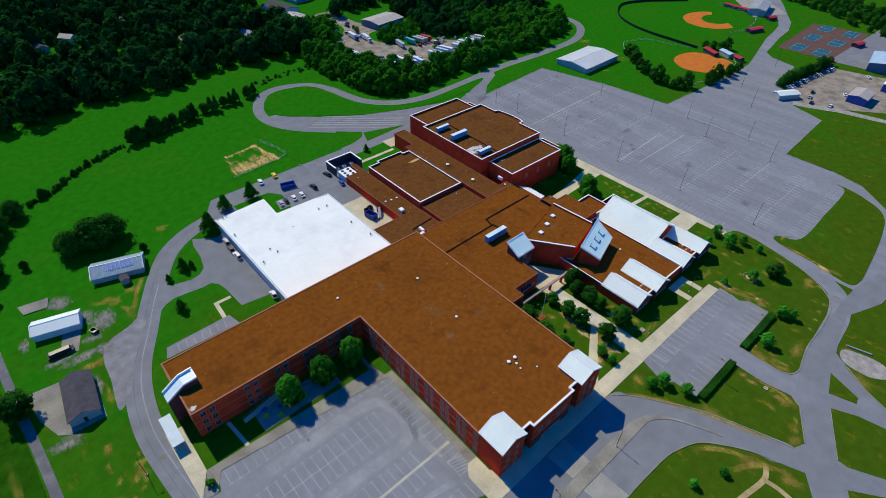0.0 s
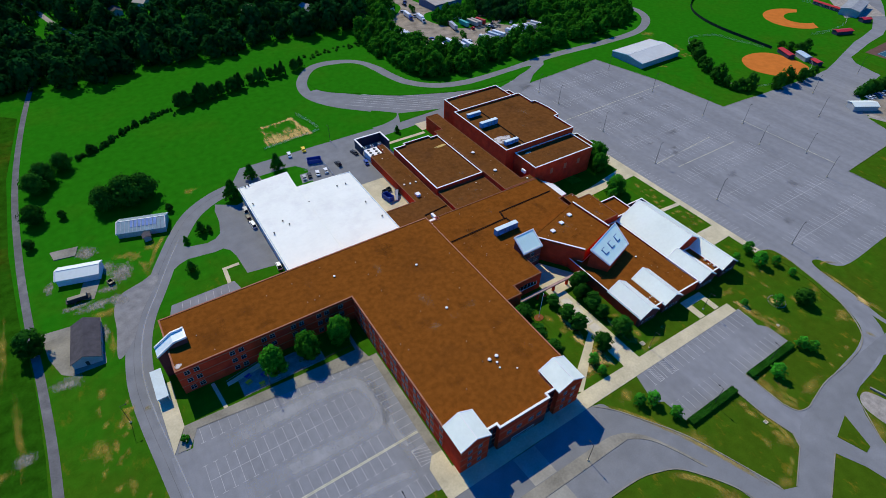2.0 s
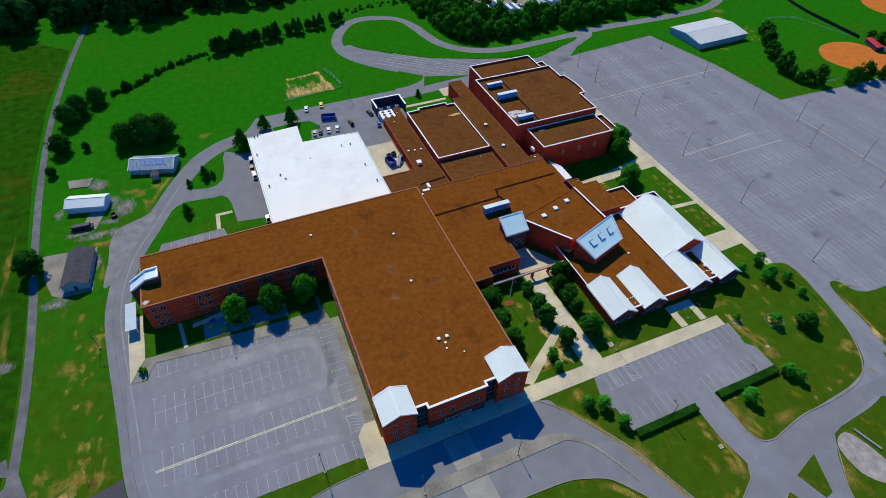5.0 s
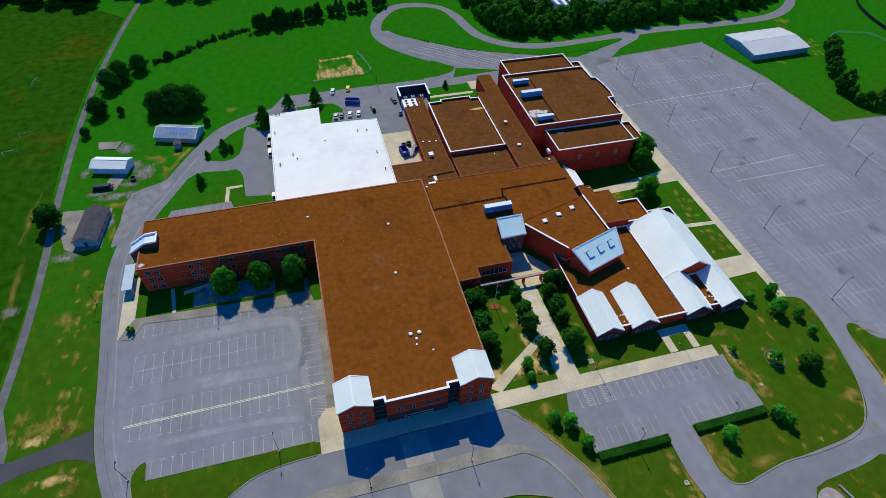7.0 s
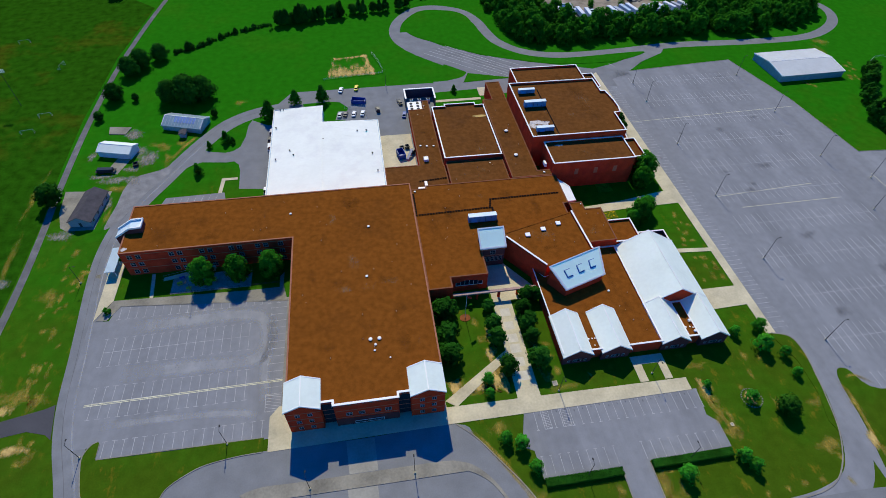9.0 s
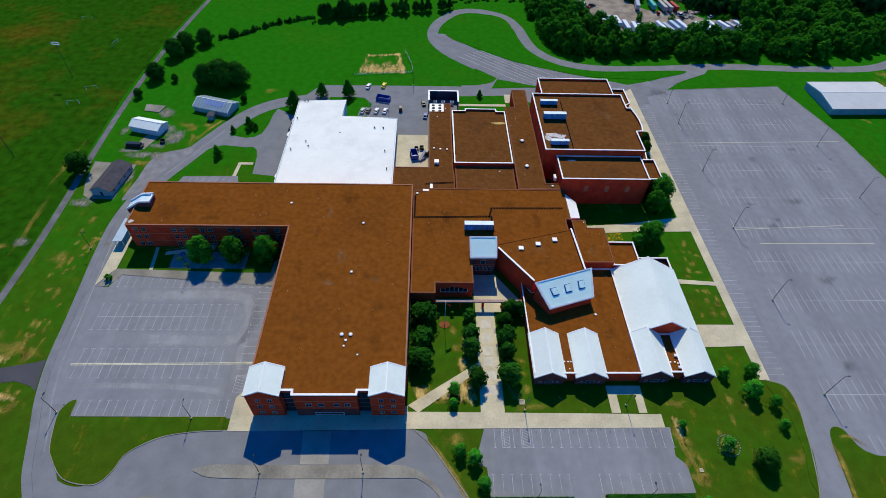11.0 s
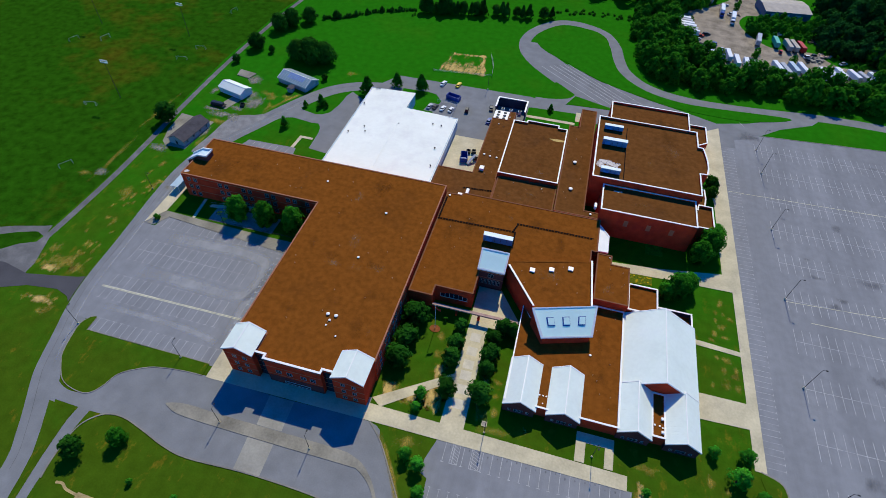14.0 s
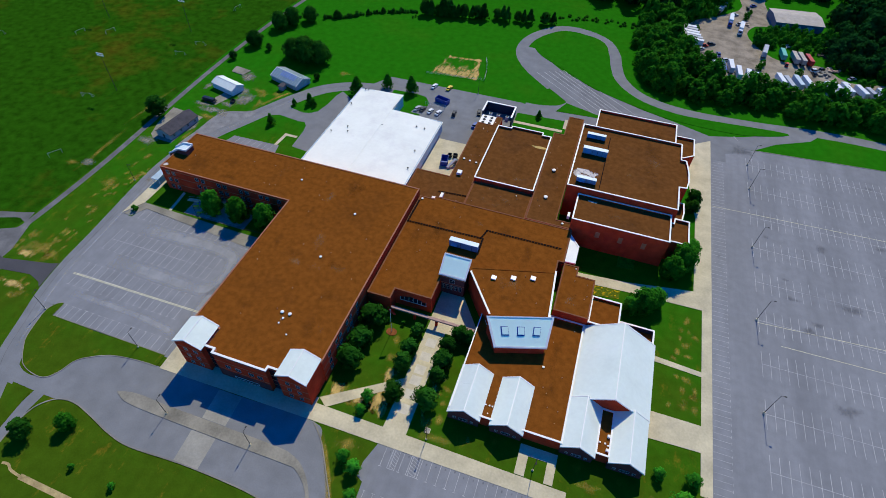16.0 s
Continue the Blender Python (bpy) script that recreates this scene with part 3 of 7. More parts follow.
# east car park and ring road
surface("car_park_east", [(221, 229), (241, 228.2), (265, 230.4), (286.6, 232.6), (304, 234), (315, 190), (320, 143.5), (349, 142), (409, 140), (429, 141), (446, 145), (468, 150.6), (497, 157.8), (515, 160.5), (538, 165), (562, 176), (585, 191.4), (620, 216), (634, 206), (606, 188.8), (580, 175), (557, 162), (532, 154), (506, 151), (479, 146),
                          (465, 143.6), (457, 136), (451, 117), (409, 110), (381, 90), (373, 70), (314, 67), (314, 43), (310, 28), (297, 14), (272, 3), (252, -6), (224, -6), (224, 44), (221, 56)], ROAD, LOT_ASPHALT,
        "wide weathered asphalt car park with faded stall lines", "car park")
surface("lawn_ring", smooth([(302.5, 37), (298, 32), (270, 31), (242, 31), (236, 39), (231.5, 37), (229, 21), (226, 7), (231, 4), (242, 4.5), (272, 8), (291, 13), (300, 25)], True), LAWN, GRASS,
        "kerbed green lawn island inside the ring road", "lawn")
ringline = smooth([(230.5, 62), (230, 48), (228.6, 38), (227, 29), (222.6, 16.5), (216, 7), (205, 2.8), (192, 1.5), (182, 0.8), (172, -1)])
single("road_ring", ribbon(ringline, 7.4, -0.3, ROAD + 0.004), LOT_ASPHALT, "grey asphalt ring road round the lawn", "road", kind="structure")
surface("lawn_corner", smooth([(219.6, 55.1), (225.2, 52.8), (226.2, 46.2), (224.8, 38.3), (223.4, 31.8), (219.8, 20)]) + [(219, 24), (221.6, 33), (222.2, 44), (219.4, 53)], LAWN - 0.01, GRASS,
        "green lawn verge behind the ring road kerb", "lawn")
surface("pavement_east", [(203, 75), (218, 75), (218, 55), (221.3, 55), (221.3, 229), (203.5, 216), (211, 213), (211, 198), (215, 170), (215, 129), (192, 125), (175, 123.5), (168, 124), (168, 119), (196, 120.5), (218, 121),
                          (218, 95), (203, 96.3), (203, 94.2), (218, 93.2), (218, 76), (203, 76), (203, 67), (218, 67.5), (218, 75)], WALK, CONCRETE, "pale concrete pavement beside the east car park", "pavement")
surface("front_lot", [(129.5, 39.6), (184.5, 39.6), (183.5, 31), (186, 28.5), (186, 21), (160.8, 20.5), (160.8, 7), (162.6, 3.3), (166.7, 2.2), (171, 0), (160, -8), (151.6, -3.8), (153.9, -0.2), (152.3, 8.3), (152.2, 20), (130, 20), (129.5, 28), (127.5, 29), (127.5, 33)], ROAD,
        LOT_ASPHALT, "grey asphalt visitor car park with white stall lines", "car park")
surface("road_main", [(166.7, 2.2), (171.3, 3), (181, 4.5), (193, 4.5), (215, 4.5), (225, 4), (251, -1), (251, -8), (224, -6), (206.7, 0.4), (192.1, -1.6), (184.3, -3.4), (181.8, -6.1), (179.3, -8.7), (174.8, -15.3), (171.6, -22.5),
                      (166, -42), (168, -80), (160.5, -80), (159, -42), (163.6, -24.8), (162.1, -17.7), (158.5, -10.3), (141.1, -18.6), (140.9, -21.4), (145.2, -30), (190, -160), (260, -420), (250, -420), (181, -160), (139.3, -31.7), (133.5, -23.8), (128, -27), (60, -64), (30, -80), (27, -74), (56, -57), (123.7, -18.2),
                      (129.7, -13.9), (127.2, -7.7), (130, -3), (135.4, -8.5), (139.5, -10.1), (151.6, -3.8), (158, 0)], ROAD + 0.016, ASPHALT, "grey asphalt approach road with a forked junction", "road")
surface("junction_lawn", [(173.4, -5.4), (169.4, -15), (166.6, -15.4), (164.2, -8)], LAWN, GRASS, "small triangular grass island at the junction", "lawn")
for way in ([(123.2, -5.4), (118.6, -6.9), (108, -5), (90, -2.6), (57, -1.6), (42, -1.1)], [(118.6, -6.9), (119, -12), (117, -22)]):
    single("footpath", ribbon(smooth(way), 1.5, -0.2, 0.03 + 0.0001 * abs(way[-1][1])), TRODDEN, "tan trodden footpath across the lawn", "path", kind="structure")
single("footpath", ribbon(smooth([(42.2, -1.1), (38.5, -0.6), (36.5, 0.4), (34.5, 0.2)]), 0.7, -0.2, 0.036), TRODDEN, "narrow trodden end of the footpath", "path", kind="structure")
single("concrete_beam", ribbon([(190.4, -4.5), (192.6, -11.9)], 0.6, 0, 0.55), OLD_CONCRETE, "long concrete barrier beam lying by the road", "barrier")
surface("front_walk", [(129.3, 86), (135.6, 86), (136, 44), (128.8, 44)], WALK + 0.004, CONCRETE, "broad concrete walk with paler inlaid panels", "path")
surface("cross_walk", [(107, 46.5), (110.2, 44.2), (129.5, 58.5), (129.5, 61.5)], WALK + 0.008, CONCRETE, "narrow diagonal concrete path", "path")
surface("east_lobby_walk", [(129, 98), (137, 98), (145.3, 86), (145.3, 81), (131.5, 81), (129, 85)], WALK + 0.012, CONCRETE, "concrete entrance court", "pavement")
surface("library_walk", [(168.2, 53), (179, 53), (179, 44), (176.5, 44), (176.5, 50), (171, 50), (171, 44), (168.2, 44)], WALK + 0.008, CONCRETE, "concrete path round a square of grass", "path")


side_line = [(x - 1.6, y - 0.4) for x, y in west_line]
single("tar_seam", ribbon(side_line[20:110], 0.14, 0, ROAD + 0.008), LANE, "dark tar-filled crack along the drive", "road marking", kind="structure")


def streak(points, width, mat, z, label, name="dust_streak", category="road marking"):
    """A pale swept band, faint at its edges."""
    pts = smooth(points, False, 8)
    v, w, f = [], [], []
    for i, p in enumerate(pts):
        p, d = Vector(p), (Vector(pts[min(i + 1, len(pts) - 1)]) - Vector(pts[max(i - 1, 0)])).normalized()
        s = Vector((-d.y, d.x)) * width / 2
        ends = min(1.0, i / 5, (len(pts) - 1 - i) / 5)
        for k, e in ((-1, -0.05), (-0.4, 0.48), (0.4, 0.48), (1, -0.05)):
            v.append((*(p + s * k), z)), w.append(e * ends if e > 0 else e)
        if i:
            a, b = 4 * (i - 1), 4 * i
            f += [(a + k, a + k + 1, b + k + 1, b + k)[::-1] for k in range(3)]
    ob = single(name, (v, f), mat, label, category, kind="structure")
    ob.data.attributes.new("worn", "FLOAT", "POINT").data.foreach_set("value", w)


for way, wide in (([(10, 87), (24, 87.5), (40, 88), (50, 86), (53, 80), (52, 72), (46, 69), (30, 69.5), (10, 70)], 6.5), ([(54, 86), (55, 76), (53, 66), (54, 54)], 4.0), ([(8, 53), (25, 53), (44, 52), (52, 50)], 3.0)):
    streak(way, wide, DUST, ROAD + 0.009, "pale swept dust streak on the asphalt")


track = [(x + 0.9, y - 0.09) for x, y in west_line[35:100:5]]
streak(track, 0.7, DUST, ROAD + 0.014, "pale wheel track along the drive", "wheel_track")


def stall_lines(name, x0, x1, y, depth, pitch=2.74, both=True, mat=None, across=False, width=0.14, centre=True, ends=True, tee=0.45):
    """Faded paint: stall lines on one or both sides of a middle line."""
    pieces = []
    n = int(round(abs(x1 - x0) / pitch))
    for i in range(n + 1):
        x = x0 + (x1 - x0) * i / n
        lo, hi = (y - depth, y + depth) if both else sorted((y, y + depth))
        pieces.append(box(x - width / 2, x + width / 2, lo, hi, ROAD - 0.02, LINE) if not across else box(lo, hi, x - width / 2, x + width / 2, ROAD - 0.02, LINE))
        for e in (() if not ends else (lo, hi) if both else (y + depth,)):
            pieces.append(box(x - tee, x + tee, e - width / 2, e + width / 2, ROAD - 0.02, LINE - 0.003) if not across else box(e - width / 2, e + width / 2, x - tee, x + tee, ROAD - 0.02, LINE - 0.003))
    if centre:
        pieces.append(box(x0, x1, y - width / 2, y + width / 2, ROAD - 0.02, LINE + 0.004) if not across else box(y - width / 2, y + width / 2, x0, x1, ROAD - 0.02, LINE + 0.004))
    return single(name, join(*pieces), mat or PAINT_LINE, "faded white painted parking stall lines", "road marking", "parking lines", "structure")


stall_lines("stall_lines", 4, 56, 96.3, -5.2, both=False, centre=False, mat=WEST_PAINT, tee=0.75)
stall_lines("stall_lines", 2.5, 47.2, 78.5, 5.2, mat=WEST_PAINT, tee=0.75)
stall_lines("stall_lines", 3.8, 47.6, 60.8, 5.2, mat=WEST_PAINT, tee=0.75)
def hatch(x0, x1, y0, y1, n):
    """Slanted no-parking bars in a painted frame."""
    w = 0.12
    pieces = [ring(rect(x0, x1, y0, y1), 0, 0.13, 0, LINE)]
    for i in range(n):
        a = y0 + (y1 - y0) * (i + 0.1) / (n + 0.6)
        pieces.append(ribbon([(x1, a), (x0, a + (y1 - y0) / (n + 0.6) * 1.4)], w, 0, LINE + 0.003))
    single("hatched_bay", join(*pieces), PAINT_LINE, "faded white hatched no-parking bay", "road marking", "hatched bays", "structure")


hatch(53.9, 58.9, 50.8, 56.5, 5), hatch(134.3, 136.6, 33.6, 39.3, 6), hatch(139.9, 142.6, 33.6, 39.3, 6)
stall_lines("stall_lines", 10.5, 53.5, 43.3, 5.0, both=False, centre=False, mat=WEST_PAINT, tee=0.75)
stall_lines("stall_lines", 56, 89, 59, -5.2, both=False, across=True, centre=False)
stall_lines("stall_lines", 132.3, 184, 39.4, -5.8, both=False, centre=False)
single("stall_lines", join(*(ribbon([(11 + 2.8 * i, 147.2), (11.6 + 2.8 * i, 151)], .14, 0, LINE + .02) for i in range(7))), PAINT_LINE, "faded white painted parking stall lines", "road marking", "parking lines", "structure")
stall_lines("stall_lines", 131, 152, 21, 5.1, both=False, centre=False)
stall_lines("stall_lines", 160.5, 183, 21, 5.1, both=False, centre=False)
stall_lines("stall_lines", 57, 212, 221.5, 5.2, 2.05, both=False, across=True, centre=False, width=0.12)
for y in (50, 68.4, 86.8, 105.2, 123.6, 142, 160.4, 178.8, 197.2, 215.6):
    stall_lines("stall_lines", 237, 296, y, 5.2, width=0.14, mat=LOT_PAINT, ends=False)
stall_lines("stall_lines", 243, 297, 31.5, 5.2, both=False, centre=False)
single("yellow_line", join(ribbon([(1.7, 60.05), (58.6, 60.55)], .24, 0, LINE + 0.012), ribbon([(1.7, 60.5), (58.6, 61.0)], .24, 0, LINE + 0.012)), YELLOW_LINE, "faded yellow painted line", "road marking", kind="structure")
for x0, y0, x1, y1 in ((221.6, 180.2, 312, 183.6), (314.8, 128, 316, 74), (236.5, 122.4, 283, 125.3), (243.7, 114.7, 290, 115.2)):
    single("yellow_line", ribbon([(x0, y0), (x1, y1)], 0.2, 0, LINE + 0.01), YELLOW_LINE, "faded yellow painted line", "road marking", kind="structure")


# ---- the school ----
def facade_windows(owner, face, at, spots, z_list, w=1.5, h=1.9):
    """Recessed paired sash windows on a wall. face: which way it looks (s, w, e, n); at: the wall's line."""
    for z in z_list:
        for s in spots:
            def put(u0, u1, v0, v1, d0, d1):
                if face == "s":
                    return box(u0, u1, at - d1, at - d0, v0, v1)
                if face == "n":
                    return box(u0, u1, at + d0, at + d1, v0, v1)
                if face == "w":
                    return box(at - d1, at - d0, u0, u1, v0, v1)
                return box(at + d0, at + d1, u0, u1, v0, v1)
            k = 0.09
            a, b = put(s - w / 2, s + w / 2, z, z + h, -0.05, 0.06), put(s - w / 2 + k, s + w / 2 - k, z + k, z + h - k, -0.05, 0.06)
            along = 0 if face in "sn" else 1
            order = sorted(range(8), key=lambda q: (a[0][q][1 - along], a[0][q][2], a[0][q][along]))
            loop = [order[0], order[1], order[3], order[2]], [order[4], order[5], order[7], order[6]]
            v = [a[0][q] for q in loop[0]] + [b[0][q] for q in loop[0]] + [a[0][q] for q in loop[1]] + [b[0][q] for q in loop[1]]
            f = []
            for q in range(4):
                r = (q + 1) % 4
                f += [(q, r, 4 + r, 4 + q), (8 + q, 12 + q, 12 + r, 8 + r), (q, 8 + q, 8 + r, r), (4 + q, 4 + r, 12 + r, 12 + q)]
            win = part("window", (v, f), SASH, owner)
            part("mullion", put(s - k / 2, s + k / 2, z + k, z + h - k, -0.05, 0.05), SASH, win)
            part("transom", put(s - w / 2 + k, s + w / 2 - k, z + h * 0.55, z + h * 0.55 + 0.08, -0.05, 0.045), SASH, win)
            part("pane", put(s - w / 2 + k / 2, s + w / 2 - k / 2, z + k / 2, z + h - k / 2, -0.04, 0.02), GLASS, win)


def flat_block(owner, poly, z_roof, z_top, coping=True, wall=None, roof=True, z0=0.0, names=("wall", "roof", "coping"), deck=None, edge=None):
    """Walls with a parapet, a roof deck behind it, and a white cap on the parapet."""
    z_top = z_top if coping else z_roof + 0.08
    part(names[0], ring(poly, 0.0, 0.4, z0, z_top), wall or BRICK, owner)
    if roof:
        part(names[1], prism(inset(poly, 0.38), z_roof - 0.35, z_roof), deck or BROWN_ROOF, owner)
    part(names[2], ring(poly, -0.08, 0.47 if coping else 0.42, z_top + 0.003, z_top + (0.22 if coping else 0.06)), COPING if coping else edge or ROOF_EDGE, owner, "" if coping else "thin dull metal edge")


def ribbed_roof(name, owner, x0, x1, y0, y1, eave, ridge, over=0.35, rib=0.75, thick=0.18, mat=None):
    """A gabled standing-seam roof, ridge along y: two panels with raised seams, and a ridge cap."""
    xm = (x0 + x1) / 2
    half = xm - x0
    slope = (ridge - eave) / half
    for side in (-1, 1):
        xe = xm + side * (half + over)
        ze = eave - over * slope
        a = [(xm, ridge), (xe, ze)]
        prof, n, w, h = [(y0 - over, 0)], int((y1 - y0 + 2 * over) / rib), 0.035, 0.011
        for i in range(1, n):
            y = y0 - over + i * (y1 - y0 + 2 * over) / n
            prof += [(y - w, 0), (y - w, h), (y + w, h), (y + w, 0)]
        prof.append((y1 + over, 0))
        m = len(prof)
        v = [(x, y, z + thick + dz) for x, z in a for y, dz in prof] + [(x, y, z) for x, z in a for y, dz in prof]
        turn = (lambda q: q) if side > 0 else (lambda q: q[::-1])
        f = [turn((i, m + i, m + i + 1, i + 1)) for i in range(m - 1)] + [turn((2 * m + i + 1, 3 * m + i + 1, 3 * m + i, 2 * m + i)) for i in range(m - 1)]
        f += [turn((m + i, 3 * m + i, 3 * m + i + 1, m + i + 1)) for i in range(m - 1)] + [turn((0, 2 * m, 3 * m, m)), turn((m - 1, 2 * m - 1, 4 * m - 1, 3 * m - 1)[::-1])]
        part("roof_panel", (v, f), mat or WHITE_METAL, owner)
        for y in (y0 - over - 0.02, y1 + over - 0.28):
            vv = [(x, y + dy, z + dz) for dz in (-0.25, thick + 0.1) for dy in (0, 0.3) for x, z in a]
            part("verge_trim", (vv, [(0, 1, 3, 2), (4, 6, 7, 5), (0, 4, 5, 1), (2, 3, 7, 6), (1, 5, 7, 3)]), COPING, owner)
    part("ridge_cap", box(xm - 0.14, xm + 0.14, y0 - over, y1 + over, ridge + thick - 0.02, ridge + thick + 0.1), COPING, owner)


def gable_body(owner, x0, x1, y0, y1, eave, ridge, z0=0.0, mat=None):
    xm = (x0 + x1) / 2
    sec = [(x0, z0), (x1, z0), (x1, eave), (xm, ridge), (x0, eave)]
    v = [(x, y, z) for y in (y0, y1) for x, z in sec]
    part("wall", (v, [(0, 1, 2, 3, 4), (9, 8, 7, 6, 5)] + [((i + 1) % 5, i, 5 + i, 5 + (i + 1) % 5) for i in range(5)]), mat or BRICK, owner)


ROOF3 = 11.3
block = thing("classroom_block", "three-storey red brick classroom block with a brown flat roof", "building", (80, 90, 0))
block.matrix_world = Matrix()
hall_line = [(71.5, 44.9), (75.1, 44.9), (75.1, 43.5), (93.0, 43.5), (93.0, 44.9), (96.6, 44.9), (96.6, 52.0), (106.6, 52.0), (106.6, 134.6), (3.6, 134.6), (3.6, 110.6), (62, 110.6), (62, 52.0), (71.5, 52.0)]
part("wall", ring(hall_line, 0.0, 0.4, 0, ROOF3 + 0.1), BRICK, block)
part("roof", prism(inset(hall_line, 0.38), ROOF3 - 0.35, ROOF3), BROWN_ROOF, block)
part("roof_edge", ring(hall_line, -0.08, 0.42, ROOF3 + 0.103, ROOF3 + 0.18), LIGHT_EDGE, block, "thin dull metal roof edge")
part("parapet", ribbon([(71.6, 45.15), (74.9, 45.15)], 0.42, ROOF3 + 0.19, 12.2), BRICK, block)
part("parapet", ribbon([(75.15, 43.75), (92.95, 43.75)], 0.42, ROOF3 + 0.19, 12.2), BRICK, block)
part("parapet", ribbon([(93.2, 45.15), (96.5, 45.15)], 0.42, ROOF3 + 0.19, 12.2), BRICK, block)
for a, b in (((71.6, 45.1), (75.4, 45.1)), ((75.1, 44.03), (75.1, 44.77)), ((74.8, 43.7), (93.3, 43.7)), ((93.0, 44.03), (93.0, 44.77)), ((92.7, 45.1), (96.5, 45.1))):
    part("coping", ribbon([a, b], 0.65, 12.203, 12.45), COPING, block)
for x0, x1 in ((62.0, 71.5), (96.6, 106.2)):
    gable_body(block, x0, x1, 43.4, 52.0, 12.5, 15.0)
    ribbed_roof("roof", block, x0, x1, 43.4, 52.0, 12.55, 15.1)
    facade_windows(block, "s", 43.4, (x0 + 3.1, x0 + 6.5), (1.2, 4.8, 8.4), 1.35, 1.6)
    for z in (3.6, 7.1, 10.4):
        part("band_course", box(x0 - 0.05, x1 + 0.05, 43.33, 43.42, z, z + 0.22), BAND, block)
facade_windows(block, "s", 43.5, (79, 82.5, 87, 90), (5.6,), 1.8, 1.8)
# Dark panels with pale bars stand in for the shade of two deep recesses.
for x0, x1 in ((71.7, 75.0), (93.1, 96.4)):
    stair = part("recess_shade", box(x0, x1, 44.82, 44.92, 0.2, 11.0), GLASS, block, "tall dark panel standing in for the recess's shade")
    for z in (2.6, 5.2, 7.8):
        part("recess_bar", box(x0, x1, 44.78, 44.86, z, z + .2), BAND, stair)
for z in (4.6, 8.6):
    part("band_course", box(75.2, 92.9, 43.43, 43.52, z, z + 0.22), BAND, block)
part("plinth", box(75.2, 92.9, 43.4, 43.52, 0, 3.9), DARK_BRICK, block, "darker brick ground-floor facing")
strip = part("window_strip", ring([(80.2, 0.7), (88.6, 0.7), (88.6, 2.0), (80.2, 2.0)], 0, 0.14, 0, 0.1), FRAME, block)
strip.matrix_parent_inverse, strip.matrix_basis = Matrix(), Matrix.Translation((0, 43.4, 0)) @ Matrix.Rotation(radians(90), 4, "X")
for i in range(6):
    part("pane", box(80.4 + 1.38 * i, 81.6 + 1.38 * i, 43.34, 43.45, 0.85, 1.9), GLASS, block)
facade_windows(block, "w", 62.0, [54 + 3.65 * i + (0.6 if i % 2 else -0.6) for i in range(15)], (1.0, 4.6, 8.2), 1.6, 1.9)
facade_windows(block, "e", 106.6, [57 + 3.65 * i + (0.6 if i % 2 else -0.6) for i in range(6)], (1.0, 4.6, 8.2), 1.6, 1.9)
facade_windows(block, "s", 110.6, [6.5, 9.3, 20.3, 23.1, 30.5, 33.3, 40.5, 43.3, 49.5, 52.3, 57.5], (0.9, 4.5, 8.1), 1.7, 1.9)
for z in (3.4, 7.0, 10.3):
    part("band_course", box(3.6, 61.9, 110.52, 110.62, z, z + 0.2), BAND, block)
    part("band_course", box(61.92, 62.02, 52.1, 110.5, z, z + 0.2), BAND, block)
    part("band_course", box(106.58, 106.68, 52.1, 82, z, z + 0.2), BAND, block)
    part("band_course", box(3.52, 3.62, 110.6, 134, z, z + 0.2), BAND, block)

stair_x0, stair_x1, stair_y0, stair_y1 = 0.3, 9.8, 120.2, 124.6


def rail_of(y0, y1, lift, z_low=0.0):
    """A band following the stair roof's bent line, between y0 and y1."""
    line_xz = [(stair_x0 - 0.15, 9.95), (5.9, 13.5), (stair_x1 + 0.15, 13.7)]
    v = [(x, y, z + d) for d in (z_low, lift) for y in (y0, y1) for x, z in line_xz]
    f = []
    for k in (0, 1):
        f += [(k, k + 1, 4 + k, 3 + k)[::-1], (6 + k, 7 + k, 10 + k, 9 + k), (k, k + 1, 7 + k, 6 + k), (4 + k, 3 + k, 9 + k, 10 + k)]
    return v, f + [(0, 6, 9, 3), (2, 5, 11, 8)]


section = [(stair_x0, 0), (stair_x1, 0), (stair_x1, 13.45), (5.9, 13.25), (stair_x0, 9.8)]
part("stair_wall", ([(x, y, z) for y in (stair_y0, stair_y1) for x, z in section], [(0, 1, 2, 3, 4), (9, 8, 7, 6, 5)] + [((k + 1) % 5, k, 5 + k, 5 + (k + 1) % 5) for k in range(5)]), DARK_BRICK, block)
part("stair_roof", rail_of(stair_y0, stair_y1, 0.05, -0.15), UNIT_TOP, block, "bent pale metal roof of the stair")
part("stair_rim", rail_of(stair_y0 - 0.12, stair_y0 + 0.35, 0.5, -0.2), COPING, block)
part("stair_rim", rail_of(stair_y1 - 0.35, stair_y1 + 0.12, 0.75, -0.2), COPING, block)
part("stair_rim", box(stair_x1 - 0.3, stair_x1 + 0.2, stair_y0 + 0.36, stair_y1 - 0.36, 13.6, 14.2), COPING, block)

# workshop with the white roof
shop = thing("workshop", "low workshop with a broad white metal roof", "building")
shop_line = [(49.5, 135.0), (97.6, 135.0), (97.6, 189.6), (72.2, 189.6), (72.2, 203.5), (49.5, 203.5)]
part("wall", ring(shop_line, 0.0, 0.3, 0, 5.5), UNIT_METAL, shop, "pale ribbed metal wall")
vs = [(49.2, 135.0, 5.2), (71.8, 135.0, 6.1), (97.9, 135.0, 5.3), (97.9, 189.9, 5.3), (71.8, 189.9, 6.1), (72.5, 203.8, 6.1), (49.2, 203.8, 5.2)]
lower = [(x, y, z - 0.25) for x, y, z in vs]
part("roof", (vs + lower, [(0, 1, 4, 5, 6), (1, 2, 3, 4), (11, 8, 7, 13, 12), (10, 9, 8, 11)] + [(i, 7 + i, 7 + (i + 1) % 7, (i + 1) % 7) for i in range(7)]), SHOP_ROOF, shop)
